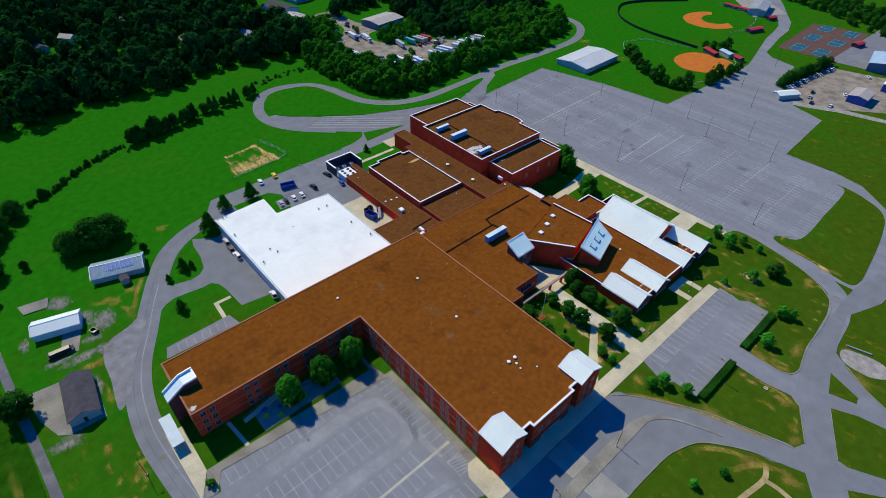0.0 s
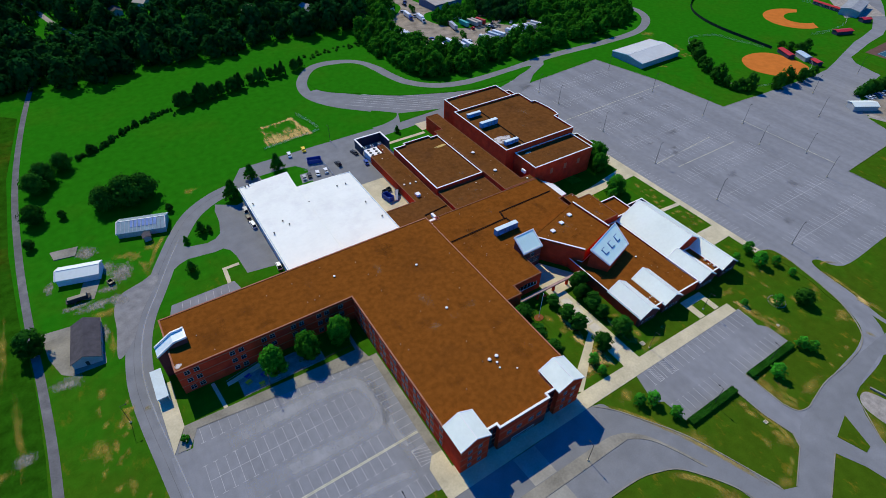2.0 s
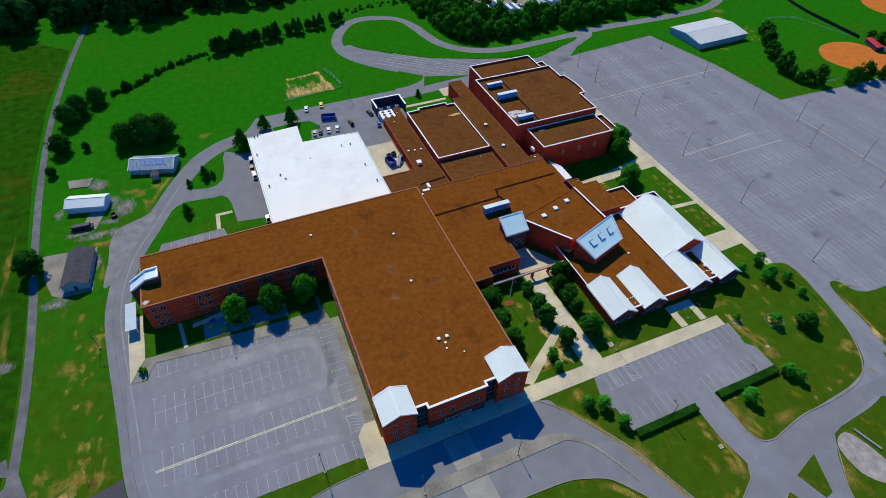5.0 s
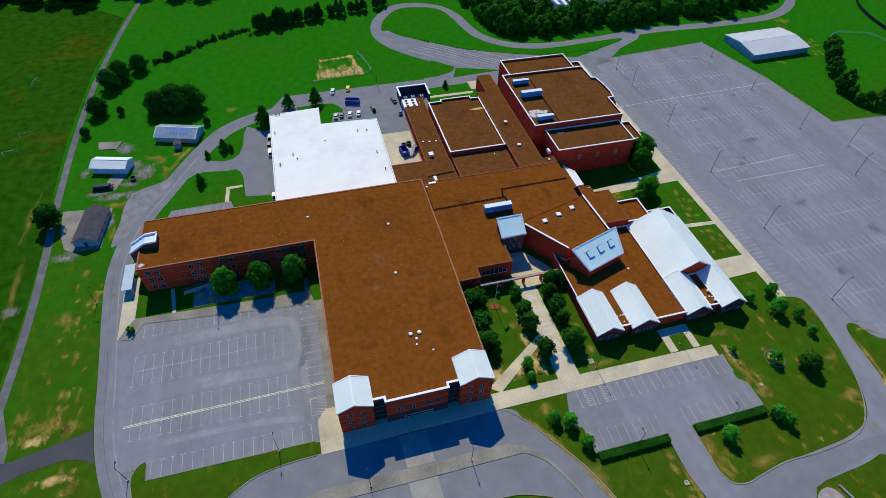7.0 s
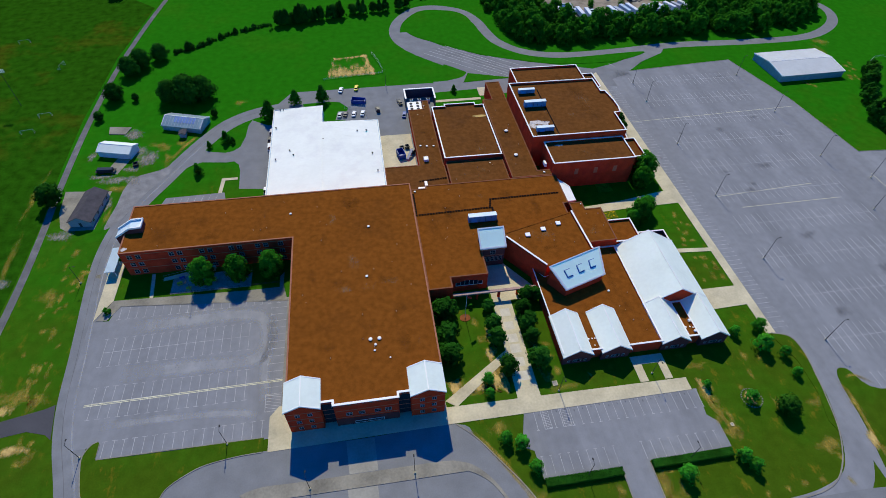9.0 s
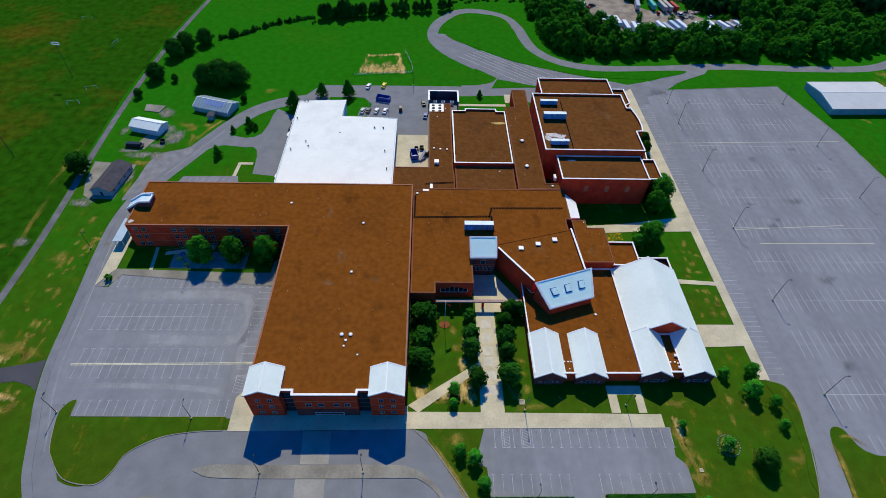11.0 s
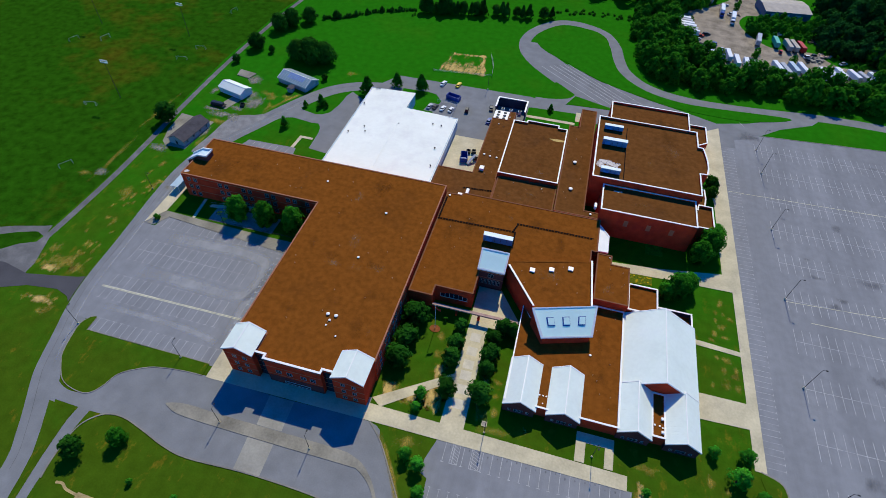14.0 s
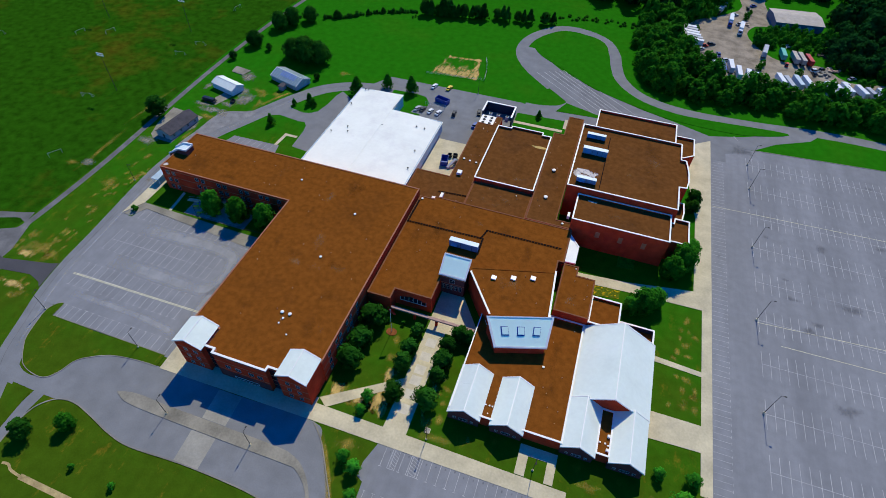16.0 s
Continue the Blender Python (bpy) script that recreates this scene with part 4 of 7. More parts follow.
part("ridge_cap", ribbon([(71.8, 135), (71.8, 190)], 0.4, 6.05, 6.22), SHOP_ROOF, shop)

seams = []
for i in range(1, 62):
    y = 135 + 68.5 * i / 62
    for x0, z0, x1, z1 in ((49.2, 5.2, 71.8, 6.1), (71.8, 6.1, 97.9, 5.3)):
        if y < 189.8 or x0 < 60:
            seams.append(([(x0, y - .03, z0), (x1, y - .03, z1), (x1, y + .03, z1), (x0, y + .03, z0), (x0, y - .03, z0 + .012), (x1, y - .03, z1 + .012), (x1, y + .03, z1 + .012), (x0, y + .03, z0 + .012)],
                          [(4, 5, 6, 7), (0, 1, 5, 4), (1, 2, 6, 5), (2, 3, 7, 6), (3, 0, 4, 7)]))
part("seams", join(*seams), SHOP_ROOF, shop, "fine raised seams of the metal roof", "stuff")

# central block and entrance court
centre = thing("link_block", "low brick link block with brown flat roofs", "building")
centre_line = [(107.0, 83.0), (115.3, 83.0), (115.3, 87.4), (128.4, 87.4), (128.4, 97.6), (128.4, 104), (137, 104), (165.6, 112), (165.6, 119), (167.6, 119), (167.6, 136.2), (149.2, 136.2), (125.6, 136.2), (113, 136.2), (113, 134.6), (107.0, 134.6)]
flat_block(centre, centre_line, 8.0, 8.25, coping=False)
flat_block(centre, [(149.4, 136.6), (167, 136.6), (167, 140), (161, 140), (161, 212), (154, 212), (154, 196.5), (149.4, 196.5)], 8.0, 8.25, coping=False, deck=UMBER_ROOF)
flat_block(centre, [(124.2, 136.6), (149.0, 136.6), (149.0, 153), (124.2, 153)], 6.0, 6.2, coping=False, deck=UMBER_ROOF)
flat_block(centre, [(123.8, 153.4), (149.0, 153.4), (149.0, 193), (145, 193), (145, 195), (130, 195), (130, 193.4), (123.8, 193.4)], 7.0, 7.7, deck=UMBER_ROOF)
flat_block(centre, [(98.0, 135.2), (112.8, 135.2), (112.8, 136.6), (123.8, 136.6), (123.8, 153), (123.4, 153), (123.4, 205), (120.5, 205), (120.5, 197.5), (113, 197.5), (113, 154.5), (98.0, 154.5)], 4.2, 4.45, coping=False, deck=UMBER_ROOF)
part("pergola_beam", box(115.5, 145, 82.6, 83.6, 3.1, 3.7), BEAM, centre, "pale red cast-stone beam on brick piers")
for x in (116, 124, 131.8, 138.5, 144.6):
    part("pier", box(x - 0.4, x + 0.4, 82.7, 83.5, 0, 3.1), BRICK, centre)

arch = part("arched_window", ribbon([(117.2, 87.39), (126.6, 87.39)], .05, 3.25, 4.4), FRAME, centre, "row of dark panes under a shallow arch")
for i in range(6):
    part("pane", box(117.3 + 1.55 * i, 117.3 + 1.55 * (i + 1) - .12, 87.28, 87.42, 3.3, 4.4 + 1.2 * math.sin(math.pi * (i + .5) / 6)), GLASS, arch)
part("arch_sill", box(117.1, 126.7, 87.2, 87.42, 3.05, 3.25), FRAME, centre)
for i in range(7):
    h = 3.3 + 1.1 + 1.2 * math.sin(math.pi * min(max(i, .5), 5.5) / 6)
    part("mullion", box(117.18 + 1.55 * i, 117.30 + 1.55 * i, 87.24, 87.42, 3.25, h), FRAME, arch)

tower = thing("lantern_tower", "brick stair tower with a sloping pale blue roof", "building")
part("wall", join(([(x, y, z) for y, zt in ((97.6, 9.7), (103.5, 13.2)) for x in (128.0, 136.8) for z in (0, zt)], [(0, 2, 3, 1), (4, 5, 7, 6), (0, 1, 5, 4), (2, 6, 7, 3), (1, 3, 7, 5)])), DARK_BRICK, tower)


def slant(p, thick, rim, owner, mat, skylights=()):
    """A sloping four-cornered roof with a white rim. p: its corners."""
    p = [Vector(q) for q in p]
    low = [q - Vector((0, 0, thick)) for q in p]
    part("roof", ([*p, *low], [(0, 1, 2, 3), (7, 6, 5, 4)] + [(i, 4 + i, 4 + (i + 1) % 4, (i + 1) % 4) for i in range(4)]), mat, owner)
    c = sum(p, Vector()) / 4
    for i in range(4):
        a, b = p[i], p[(i + 1) % 4]
        ai, bi = a + (c - a).normalized() * rim * 1.4, b + (c - b).normalized() * rim * 1.4
        ao, bo = a - (c - a).normalized() * 0.1, b - (c - b).normalized() * 0.1
        up, dn = Vector((0, 0, 0.18)), Vector((0, 0, -thick - 0.1))
        part("rim", ([ao + up, bo + up, bi + up, ai + up, ao + dn, bo + dn, bi, ai], [(0, 1, 2, 3), (4, 5, 1, 0), (3, 2, 6, 7), (5, 6, 2, 1), (0, 3, 7, 4)]), COPING, owner)


slant([(127.6, 97.2, 9.95), (137.1, 97.3, 9.95), (137.2, 103.9, 13.7), (127.5, 103.8, 13.7)], 0.3, 0.45, tower, SKY_GLASS)
facade_windows(tower, "s", 97.6, (129.4, 130.9, 132.4, 133.9, 135.4), (2.6,), 1.1, 2.4)
facade_windows(tower, "s", 97.6, (132.4,), (6.2,), 1.9, 1.9)
for z in (5.6, 8.6):
    part("band_course", box(127.95, 136.85, 97.53, 97.62, z, z + .25), BAND, tower)

lobby = thing("lobby_block", "wedge-shaped brick lobby with a white-capped parapet", "building")
wedge = [(137.4, 103.5), (137.6, 101.2), (148.6, 85.8), (167.2, 91.2), (165.8, 111.5)]
flat_block(lobby, wedge, 10.2, 10.3, coping=False, edge=BROWN_ROOF)
for a, b in ((1, 2), (3, 4)):
    p, q = inset(wedge, 0.21)[a], inset(wedge, 0.21)[b]
    part("parapet", ribbon([p, q], 0.4, 10.35, 11.0), BRICK, lobby), part("coping", ribbon([p, q], 0.62, 11.003, 11.2), COPING, lobby)
lantern = thing("skylit_roof", "canted pale blue roof with three framed skylights", "building")
def canted(x, y):
    """Height of the canted roof's plane."""
    return 12.9 - 0.59 * (0.315 * (x - 148.56) - 0.949 * (y - 83.42))


CANT = [(148.3, 83.5), (153.0, 76.4), (168.7, 81.5), (168.5, 90.2)]
base = [(148.8, 83.4), (153.3, 76.9), (168.2, 81.8), (168.0, 89.9)]
v = [(x, y, 4.2) for x, y in base] + [(x, y, canted(x, y) - 0.25) for x, y in base]
part("wall", (v, [(3, 2, 1, 0), (4, 5, 6, 7)] + [(i, (i + 1) % 4, 4 + (i + 1) % 4, 4 + i) for i in range(4)]), BRICK, lantern)
slant([(x, y, canted(x, y)) for x, y in CANT], 0.3, 0.5, lantern, SKY_GLASS)

edge_a, edge_b, edge_c, edge_d = (Vector((x, y, canted(x, y))) for x, y in CANT)
for u in (0.24, 0.505, 0.77):
    def at(u, w):
        return (edge_a.lerp(edge_d, u)).lerp(edge_b.lerp(edge_c, u), w)
    q = [at(u - 0.06, 0.33), at(u + 0.06, 0.33), at(u + 0.066, 0.62), at(u - 0.066, 0.62)]
    q = q[::-1] if (q[1] - q[0]).cross(q[2] - q[1]).z < 0 else q
    up = Vector((0, 0, 0.14))
    # Shadowed edges are painted: dark blue curb, pale pane shifted east to leave three sides.
    c, east = sum(q, Vector()) / 4, (edge_d - edge_a).normalized() * 0.12
    curb = part("skylight", ([*q, *(p + up for p in q)], [(4, 5, 6, 7)] + [(i, (i + 1) % 4, 4 + (i + 1) % 4, 4 + i) for i in range(4)]), BLUE_PAINT, lantern, "skylight curb coloured dark blue as its shadowed edges")
    part("skylight_pane", ([p.lerp(c, 0.16) + east + up for p in q] + [p.lerp(c, 0.2) + east + up * 2.6 for p in q], [(4, 5, 6, 7)] + [(i, (i + 1) % 4, 4 + (i + 1) % 4, 4 + i) for i in range(4)]), SKY_GLASS, curb)

library = thing("library_wing", "single-storey brick library wing with white gabled roofs", "building")
flat_block(library, [(145.5, 54.6), (179.0, 54.6), (179.0, 97), (167.4, 97), (167.4, 91.5), (148.7, 86.2), (145.5, 91)], 4.2, 4.7)
for x0, x1 in ((145.6, 155.0), (158.4, 167.8)):
    gable_body(library, x0, x1, 53.5, 69.0, 4.4, 7.6, mat=DARK_BRICK)
    ribbed_roof("roof", library, x0, x1, 53.5, 69.0, 4.5, 7.7)
    facade_windows(library, "s", 53.5, (x0 + 4.7,), (1.0,), 2.7, 1.3), facade_windows(library, "s", 53.5, (x0 + 2.0, x0 + 7.4), (1.0,), .9, 1.1)
for x0, x1 in ((178.9, 188.1), (192.3, 201.6)):
    gable_body(library, x0, x1, 54.0, 69.6, 4.4, 7.6, mat=DARK_BRICK)
    ribbed_roof("roof", library, x0, x1, 54.0, 69.6, 4.5, 7.7)
    facade_windows(library, "s", 54.0, (x0 + 4.7,), (1.0,), 2.7, 1.3), facade_windows(library, "s", 54.0, (x0 + 2.0, x0 + 7.4), (1.0,), .9, 1.1)
flat_block(library, rect(188.2, 192.2, 55.2, 69.4), 4.0, 4.4)
gable_body(library, 179.2, 201.8, 69.6, 96.8, 4.2, 11.1)
ribbed_roof("roof", library, 179.2, 201.8, 69.6, 96.8, 4.25, 11.2)

east = thing("annex_block", "low brick annex with brown flat roofs", "building")
flat_block(east, [(167.8, 97.2), (179.4, 97.2), (179.4, 114.6), (173, 114.6), (173, 118.8), (167.8, 118.8)], 7.9, 8.15, coping=False)
flat_block(east, [(179.6, 97.4), (189.6, 97.4), (189.6, 109), (179.6, 109)], 5.6, 6.2)
flat_block(east, [(189.8, 97.4), (201.4, 97.4), (201.4, 102.8), (189.8, 102.8)], 2.6, 4.4, wall=NAVY_WALL)
porch = thing("porch_roof", "white triangular sloping porch roof", "roof")
part("wall", prism([(168.0, 120.6), (171.2, 121.2), (171.2, 129.2), (168.0, 133.4)], 0, 6.9), DARK_BRICK, porch)
slant([(167.8, 120, 7.7), (171.6, 120.8, 7.1), (171.6, 129.4, 7.1), (167.8, 134, 7.7)], 0.3, 0.3, porch, COPING)

# auditorium
aud = thing("auditorium", "tall red brick auditorium with white-capped flat roofs", "building")
flat_block(aud, [(161.4, 152.5), (203.5, 152.5), (203.5, 166.3), (206.3, 166.6), (207, 170.8), (207, 175.8), (206.4, 180.8), (205.7, 184.8), (203.7, 185), (203.7, 196.3), (161.4, 196.3)], 15.1, 15.9, deck=UMBER_ROOF)
flat_block(aud, rect(166.7, 201.6, 196.7, 214.0), 13.0, 13.8, deck=UMBER_ROOF)
flat_block(aud, rect(166.4, 202.0, 137.0, 152.1), 12.7, 13.2, deck=UMBER_ROOF)
flat_block(aud, [(202.4, 141.8), (209.8, 141.8), (209.8, 155), (204.2, 155), (203.9, 152.2), (202.4, 152.2)], 8.7, 9.5, deck=UMBER_ROOF)
flat_block(aud, [(202.0, 196.7), (206.5, 196.7), (211, 200), (211, 213), (202.0, 213)], 8.2, 9.0, deck=UMBER_ROOF)
flat_block(aud, [(203.9, 155.4), (207.2, 155.4), (207.8, 160), (207.6, 165.9), (203.9, 165.8)], 8.2, 9.0, deck=UMBER_ROOF)
for x in (177, 185.5, 194):
    part("niche", box(x - 0.8, x + 0.8, 136.9, 137.05, 6.8, 9.6), BAND, aud, "pale cast-stone panel")



# ---- trees ----
def crown(seed, r, h, z0, clumps, leaf, rough=0.3, cone=0.0, quads=22):
    """A crown: many small bent leaves in uneven clumps."""
    rnd = random.Random(seed)
    v, f = [], []
    for _ in range(clumps):
        u = rnd.random()
        zz = z0 + h * u
        w = math.sin(math.pi * min(1, 0.18 + 0.8 * u)) ** 0.7 if not cone else (1 - u) * 0.95 + 0.06
        a, rr = rnd.uniform(0, 2 * math.pi), r * w * math.sqrt(rnd.uniform(0.25, 1)) * rnd.uniform(1 - rough, 1 + rough * 0.6)
        c = Vector((rr * math.cos(a), rr * math.sin(a), zz))
        s = r * rnd.uniform(0.16, 0.3) * (1 if not cone else 0.8)
        for _ in range(quads):
            d = Vector((rnd.gauss(0, 1), rnd.gauss(0, 1), rnd.gauss(0, 0.8))).normalized()
            p = c + d * s * rnd.uniform(0.6, 1.1)
            out = (p - Vector((0, 0, z0 + h * 0.4))).normalized()
            n = (d * 0.5 + out + Vector((rnd.uniform(-.5, .5), rnd.uniform(-.5, .5), rnd.uniform(-.1, 0.6)))).normalized()
            t = n.orthogonal().normalized()
            t = (t * math.cos(k := rnd.uniform(0, 6.28)) + n.cross(t) * math.sin(k)) * leaf * rnd.uniform(0.6, 1.3)
            b = n.cross(t) * 0.7
            i = len(v)
            v += [p - t, p - b * 0.9, p + t - n * leaf * 0.25, p + b]
            f.append((i, i + 1, i + 2, i + 3))
    return v, f


def trunk(seed, h, r, reach):
    rnd = random.Random(seed)
    pieces = [tube((0, 0, 0), (0.1, 0.05, h * 0.55), r, r * 0.6)]
    for i in range(6):
        a = i * 1.05 + rnd.uniform(-.3, .3)
        z = h * rnd.uniform(0.25, 0.5)
        pieces.append(tube((0.05, 0.02, z), (reach * math.cos(a), reach * math.sin(a), z + h * rnd.uniform(0.2, 0.4)), r * 0.45, r * 0.1, 5))
    return join(*pieces)


KINDS = {}


def tree_kind(key, name, r, h, seed, label, mat=LEAF, cone=0.0, clumps=90, leaf=0.32, quads=22, stem=0.22):
    KINDS[key] = (name, mesh_of("trunk", *trunk(seed, h, stem, r * 0.6), BARK), mesh_of("crown", *crown(seed, r, h * 0.85, h * 0.15, clumps, leaf, cone=cone, quads=quads), mat), label)


tree_kind("round", "tree", 4.3, 9.5, 1, "full round green broadleaf tree", clumps=150, leaf=0.42, quads=30)
tree_kind("big", "tree", 6.5, 12.0, 2, "large spreading dark green tree", LEAF_DARK, clumps=170, leaf=0.6, quads=28)
tree_kind("small", "tree", 2.3, 5.0, 3, "young bright green tree on the lawn", LEAF_YOUNG, clumps=60, leaf=0.26, quads=24)
tree_kind("dark", "tree", 3.0, 6.5, 4, "dense dark green ornamental tree", LEAF_DARK, clumps=100, leaf=0.36, quads=28)
tree_kind("pine", "conifer", 2.7, 7.0, 5, "narrow young green conifer", LEAF, cone=1.0, clumps=170, leaf=0.3)
tree_kind("cedar", "conifer", 3.0, 7.5, 9, "dark ragged evergreen on the field edge", LEAF_DARK, cone=1.0, clumps=150, leaf=0.4)
tree_kind("bush", "shrub", 1.2, 1.8, 6, "low rounded green shrub", LEAF, clumps=26, leaf=0.2, stem=0.06)


def plant(key, x, y, size=1.0, turn=None, tall=1.0, group="", label=""):
    name, tr, cr, lab = KINDS[key]
    t = thing(name, label or lab, "tree" if name != "shrub" else "shrub", (x, y, 0), group)
    t.matrix_world = pose(x, y, 0, 0, 0, turn if turn is not None else (x * 37 + y * 53) % 360) @ Matrix.Diagonal((size, size, size * tall, 1))
    part("trunk", tr, BARK, t), part("crown", cr, LEAF, t)
    return t


for x, y in ((30.5, 104), (42, 104), (53.5, 104.5)):
    plant("round", x, y, 1.0, tall=1.15, group="trees beside the wing")
for x, y, s in ((111.2, 77.5, 1.45), (111, 68.5, 1.3), (110.6, 60.5, 1.35)):
    plant("dark", x, y, s, tall=.8, group="courtyard trees", label="dense round green shrub tree by the wall")
for x, y, s in ((127, 78, .75), (127, 70.5, .95), (127, 65, 1.0), (128, 54, 1.05), (138.4, 75.5, .9), (138.6, 69.5, 1.05), (138.4, 64.5, .8), (138.2, 55, 1.2), (141, 80.8, .95), (144, 80.8, .8)):
    plant("dark", x, y, s, group="courtyard trees")
for x, y, s in ((121, 51, .9), (120.5, 46.5, .7), (122, 32, .9), (126, 30, 1.0), (128.5, 23, .9), (169, 15, 1.1), (189, 14.5, .9)):
    plant("small", x, y, s, group="young lawn trees")
for x, y, s in ((213, 178, 1.1), (213, 173, .9)):
    plant("dark", x, y, s)
for x, y, s in ((197, 114, 1.05), (201, 117.5, .85), (193.5, 112, .7), (209.5, 139, 1.2), (206, 133.5, 1.0), (211.5, 145, .95)):
    plant("round", x, y, s)
for x, y, s in ((101.5, 5.7, .6), (111.4, 1.9, .6), (67.4, 4.8, .45), (53.5, 5.3, .4)):
    plant("small", x, y, s, group="young lawn trees")
for x, y, s, k in ((6, 225, 1.12, "big"), (13, 227, .95, "big"), (-3, 227, .85, "big"), (-30, 231, .7, "big"), (-20, 229, .6, "dark"), (-35, 153, 1.5, "dark"), (-33, 213, .7, "dark"), (-28, 255, .8, "big"), (-24, 263, .8, "big"), (-16, 271, .7, "big"), (-3, 281, .7, "dark"),
                   (33.9, 8.8, 1.0, "dark"), (43.6, 14.6, .6, "round"), (19.9, 210.5, .55, "dark")):
    plant(k, x, y, s)
for x, y, s in ((21, 184.5, .5), (19, 166, .8), (28, 188, .85), (46.4, 204.5, 1.45), (58.4, 216.2, 1.15), (71.6, 216.8, 1.3), (31, 187, .5), (139, 218, .6)):
    plant("pine", x, y, s, group="conifers round the workshop")
plant("bush", 0, 94.5, 1.3), plant("bush", 140, 77, 1.1), plant("bush", 116, 79.4, .9, label="pale flowering shrub beside the pergola"), plant("bush", 121, 80, .9, label="pale flowering shrub beside the pergola")
for x, y, s in ((206.5, 56.6, .8), (215.5, 57.2, 1.05), (212.5, 50.3, 1.3), (218.5, 46.7, .85), (218.3, 39.6, .7), (198.8, 33.5, .95), (187.7, 39.9, .6), (187, 17.5, .95)):
    plant("small", x, y, s, group="young lawn trees")
plant("big", 207.8, 28.8, .52, label="broad dark green tree on the lawn")
rnd = random.Random(11)
for i in range(26):
    x = (46, 48, 51, 54, 57, 59, 62, 65, 68, 71, 50, 56, 61, 67, 76, 79, 82, 83.5, 91, 95, 98, 104, 108, 112, 121, 126)[i]
    plant("cedar" if i % 3 else "dark", x, 296.5 + 0.222 * x + rnd.uniform(-1.5, 1.5), rnd.uniform(.8, 1.15), tall=rnd.uniform(1.0, 1.35), group="trees along the field edge")


def clump_field(name, points, sizes, crown_geo, mat, label, seed, squash=1.0):
    """Many crowns in one sheet of foliage."""
    rnd = np.random.RandomState(seed)
    bases = [(np.array([tuple(q) for q in g[0]]), np.array(g[1])) for g in crown_geo]
    vs, fs, k = [], [], 0
    for (x, y), s in zip(points, sizes):
        v, f = bases[rnd.randint(len(bases))]
        a = rnd.uniform(0, 6.28)
        r = np.array([[math.cos(a), -math.sin(a), 0], [math.sin(a), math.cos(a), 0], [0, 0, squash * rnd.uniform(.85, 1.2)]])
        vs.append(v @ r.T * s + (x, y, 0)), fs.append(f + k)
        k += len(v)
    v, f = np.vstack(vs), np.vstack(fs)
    me = bpy.data.meshes.new(name)
    me.vertices.add(len(v)), me.vertices.foreach_set("co", v.ravel())
    me.loops.add(f.size), me.loops.foreach_set("vertex_index", f.ravel())
    me.polygons.add(len(f)), me.polygons.foreach_set("loop_start", np.arange(0, f.size, 4)), me.polygons.foreach_set("loop_total", np.full(len(f), 4))
    me.materials.append(mat)
    me.update(calc_edges=True)
    ob = new(name, me)
    return tagged(ob, label, "woods", "", "stuff")


def inside(x, y, poly):
    hit, n = False, len(poly)
    for i in range(n):
        (x0, y0), (x1, y1) = poly[i - 1], poly[i]
        if (y0 > y) != (y1 > y) and x < (x1 - x0) * (y - y0) / (y1 - y0) + x0:
            hit = not hit
    return hit


def scatter(poly, gap, seed, holes=()):
    rnd = random.Random(seed)
    xs, ys = [p[0] for p in poly], [p[1] for p in poly]
    out = []
    y = min(ys)
    while y < max(ys):
        x = min(xs)
        while x < max(xs):
            px, py = x + rnd.uniform(-.45, .45) * gap, y + rnd.uniform(-.45, .45) * gap
            if inside(px, py, poly) and all((px - hx) ** 2 + (py - hy) ** 2 > hr * hr for hx, hy, hr in holes):
                out.append((px, py))
            x += gap
        y += gap
    return out


WOOD = [crown(40 + i, 4.6, 9.5, 0.3, 62, 0.78, quads=10) for i in range(5)]
HOMES = [(153, 470, 12, 9, 20), (129, 445, 11, 8, -15), (172, 424, 16, 9, 10), (40, 494, 12, 8, 5), (61, 505, 11, 8, 40), (72, 593, 14, 9, 0), (225, 474, 30, 18, 8), (222, 438, 22, 16, 8), (10, 440, 11, 8, 30), (-40, 520, 12, 8, 15),
         (110, 520, 11, 8, 60), (252, 500, 36, 20, 8), (20, 560, 12, 8, 20), (180, 540, 14, 9, 35)]
holes = [(x, y - 3, max(w, 9) * 0.95) for x, y, w, l, a in HOMES] + [(72, 470, 13), (-15, 480, 16), (95, 455, 12), (20, 520, 15), (150, 450, 10), (260, 470, 26), (235, 452, 20), (40, 527, 16), (0, 507, 15), (5, 457, 14), (52, 472, 10), (118, 424, 9), (4, 577, 13), (62, 556, 12), (-70, 470, 15)]
woods_nw = [(-320, 420), (-160, 378), (-60, 372), (-7, 365), (21, 368), (48, 366), (64, 372), (92, 364), (118, 376), (140, 374), (170, 376), (192, 364), (200, 400), (245, 425), (300, 430), (300, 660), (-320, 660)]
pts = scatter(woods_nw, 10.6, 1, holes)
rs = random.Random(3)
clump_field("woods", pts, [rs.uniform(.9, 1.25) if rs.random() < .6 else rs.uniform(1.25, 2.0) for _ in pts], WOOD, LEAF_WOODS, "dense dark green woods behind the field", 5)
belt = [(190, 366), (179, 345), (177, 312), (180, 281), (196, 264), (225, 262), (260, 264), (300, 266), (345, 266), (372, 270), (392, 284), (398, 305), (380, 330), (330, 345), (310, 330), (318, 305), (300, 286), (255, 283), (226, 287), (208, 312),
        (199, 340), (204, 360), (222, 382), (236, 400), (236, 425), (205, 400)]
pts = scatter(belt, 6.2, 7)
clump_field("tree_belt", pts, [rs.uniform(.6, 1.35) for _ in pts], WOOD, LEAF, "thick green belt of trees round the lorry yard", 8)
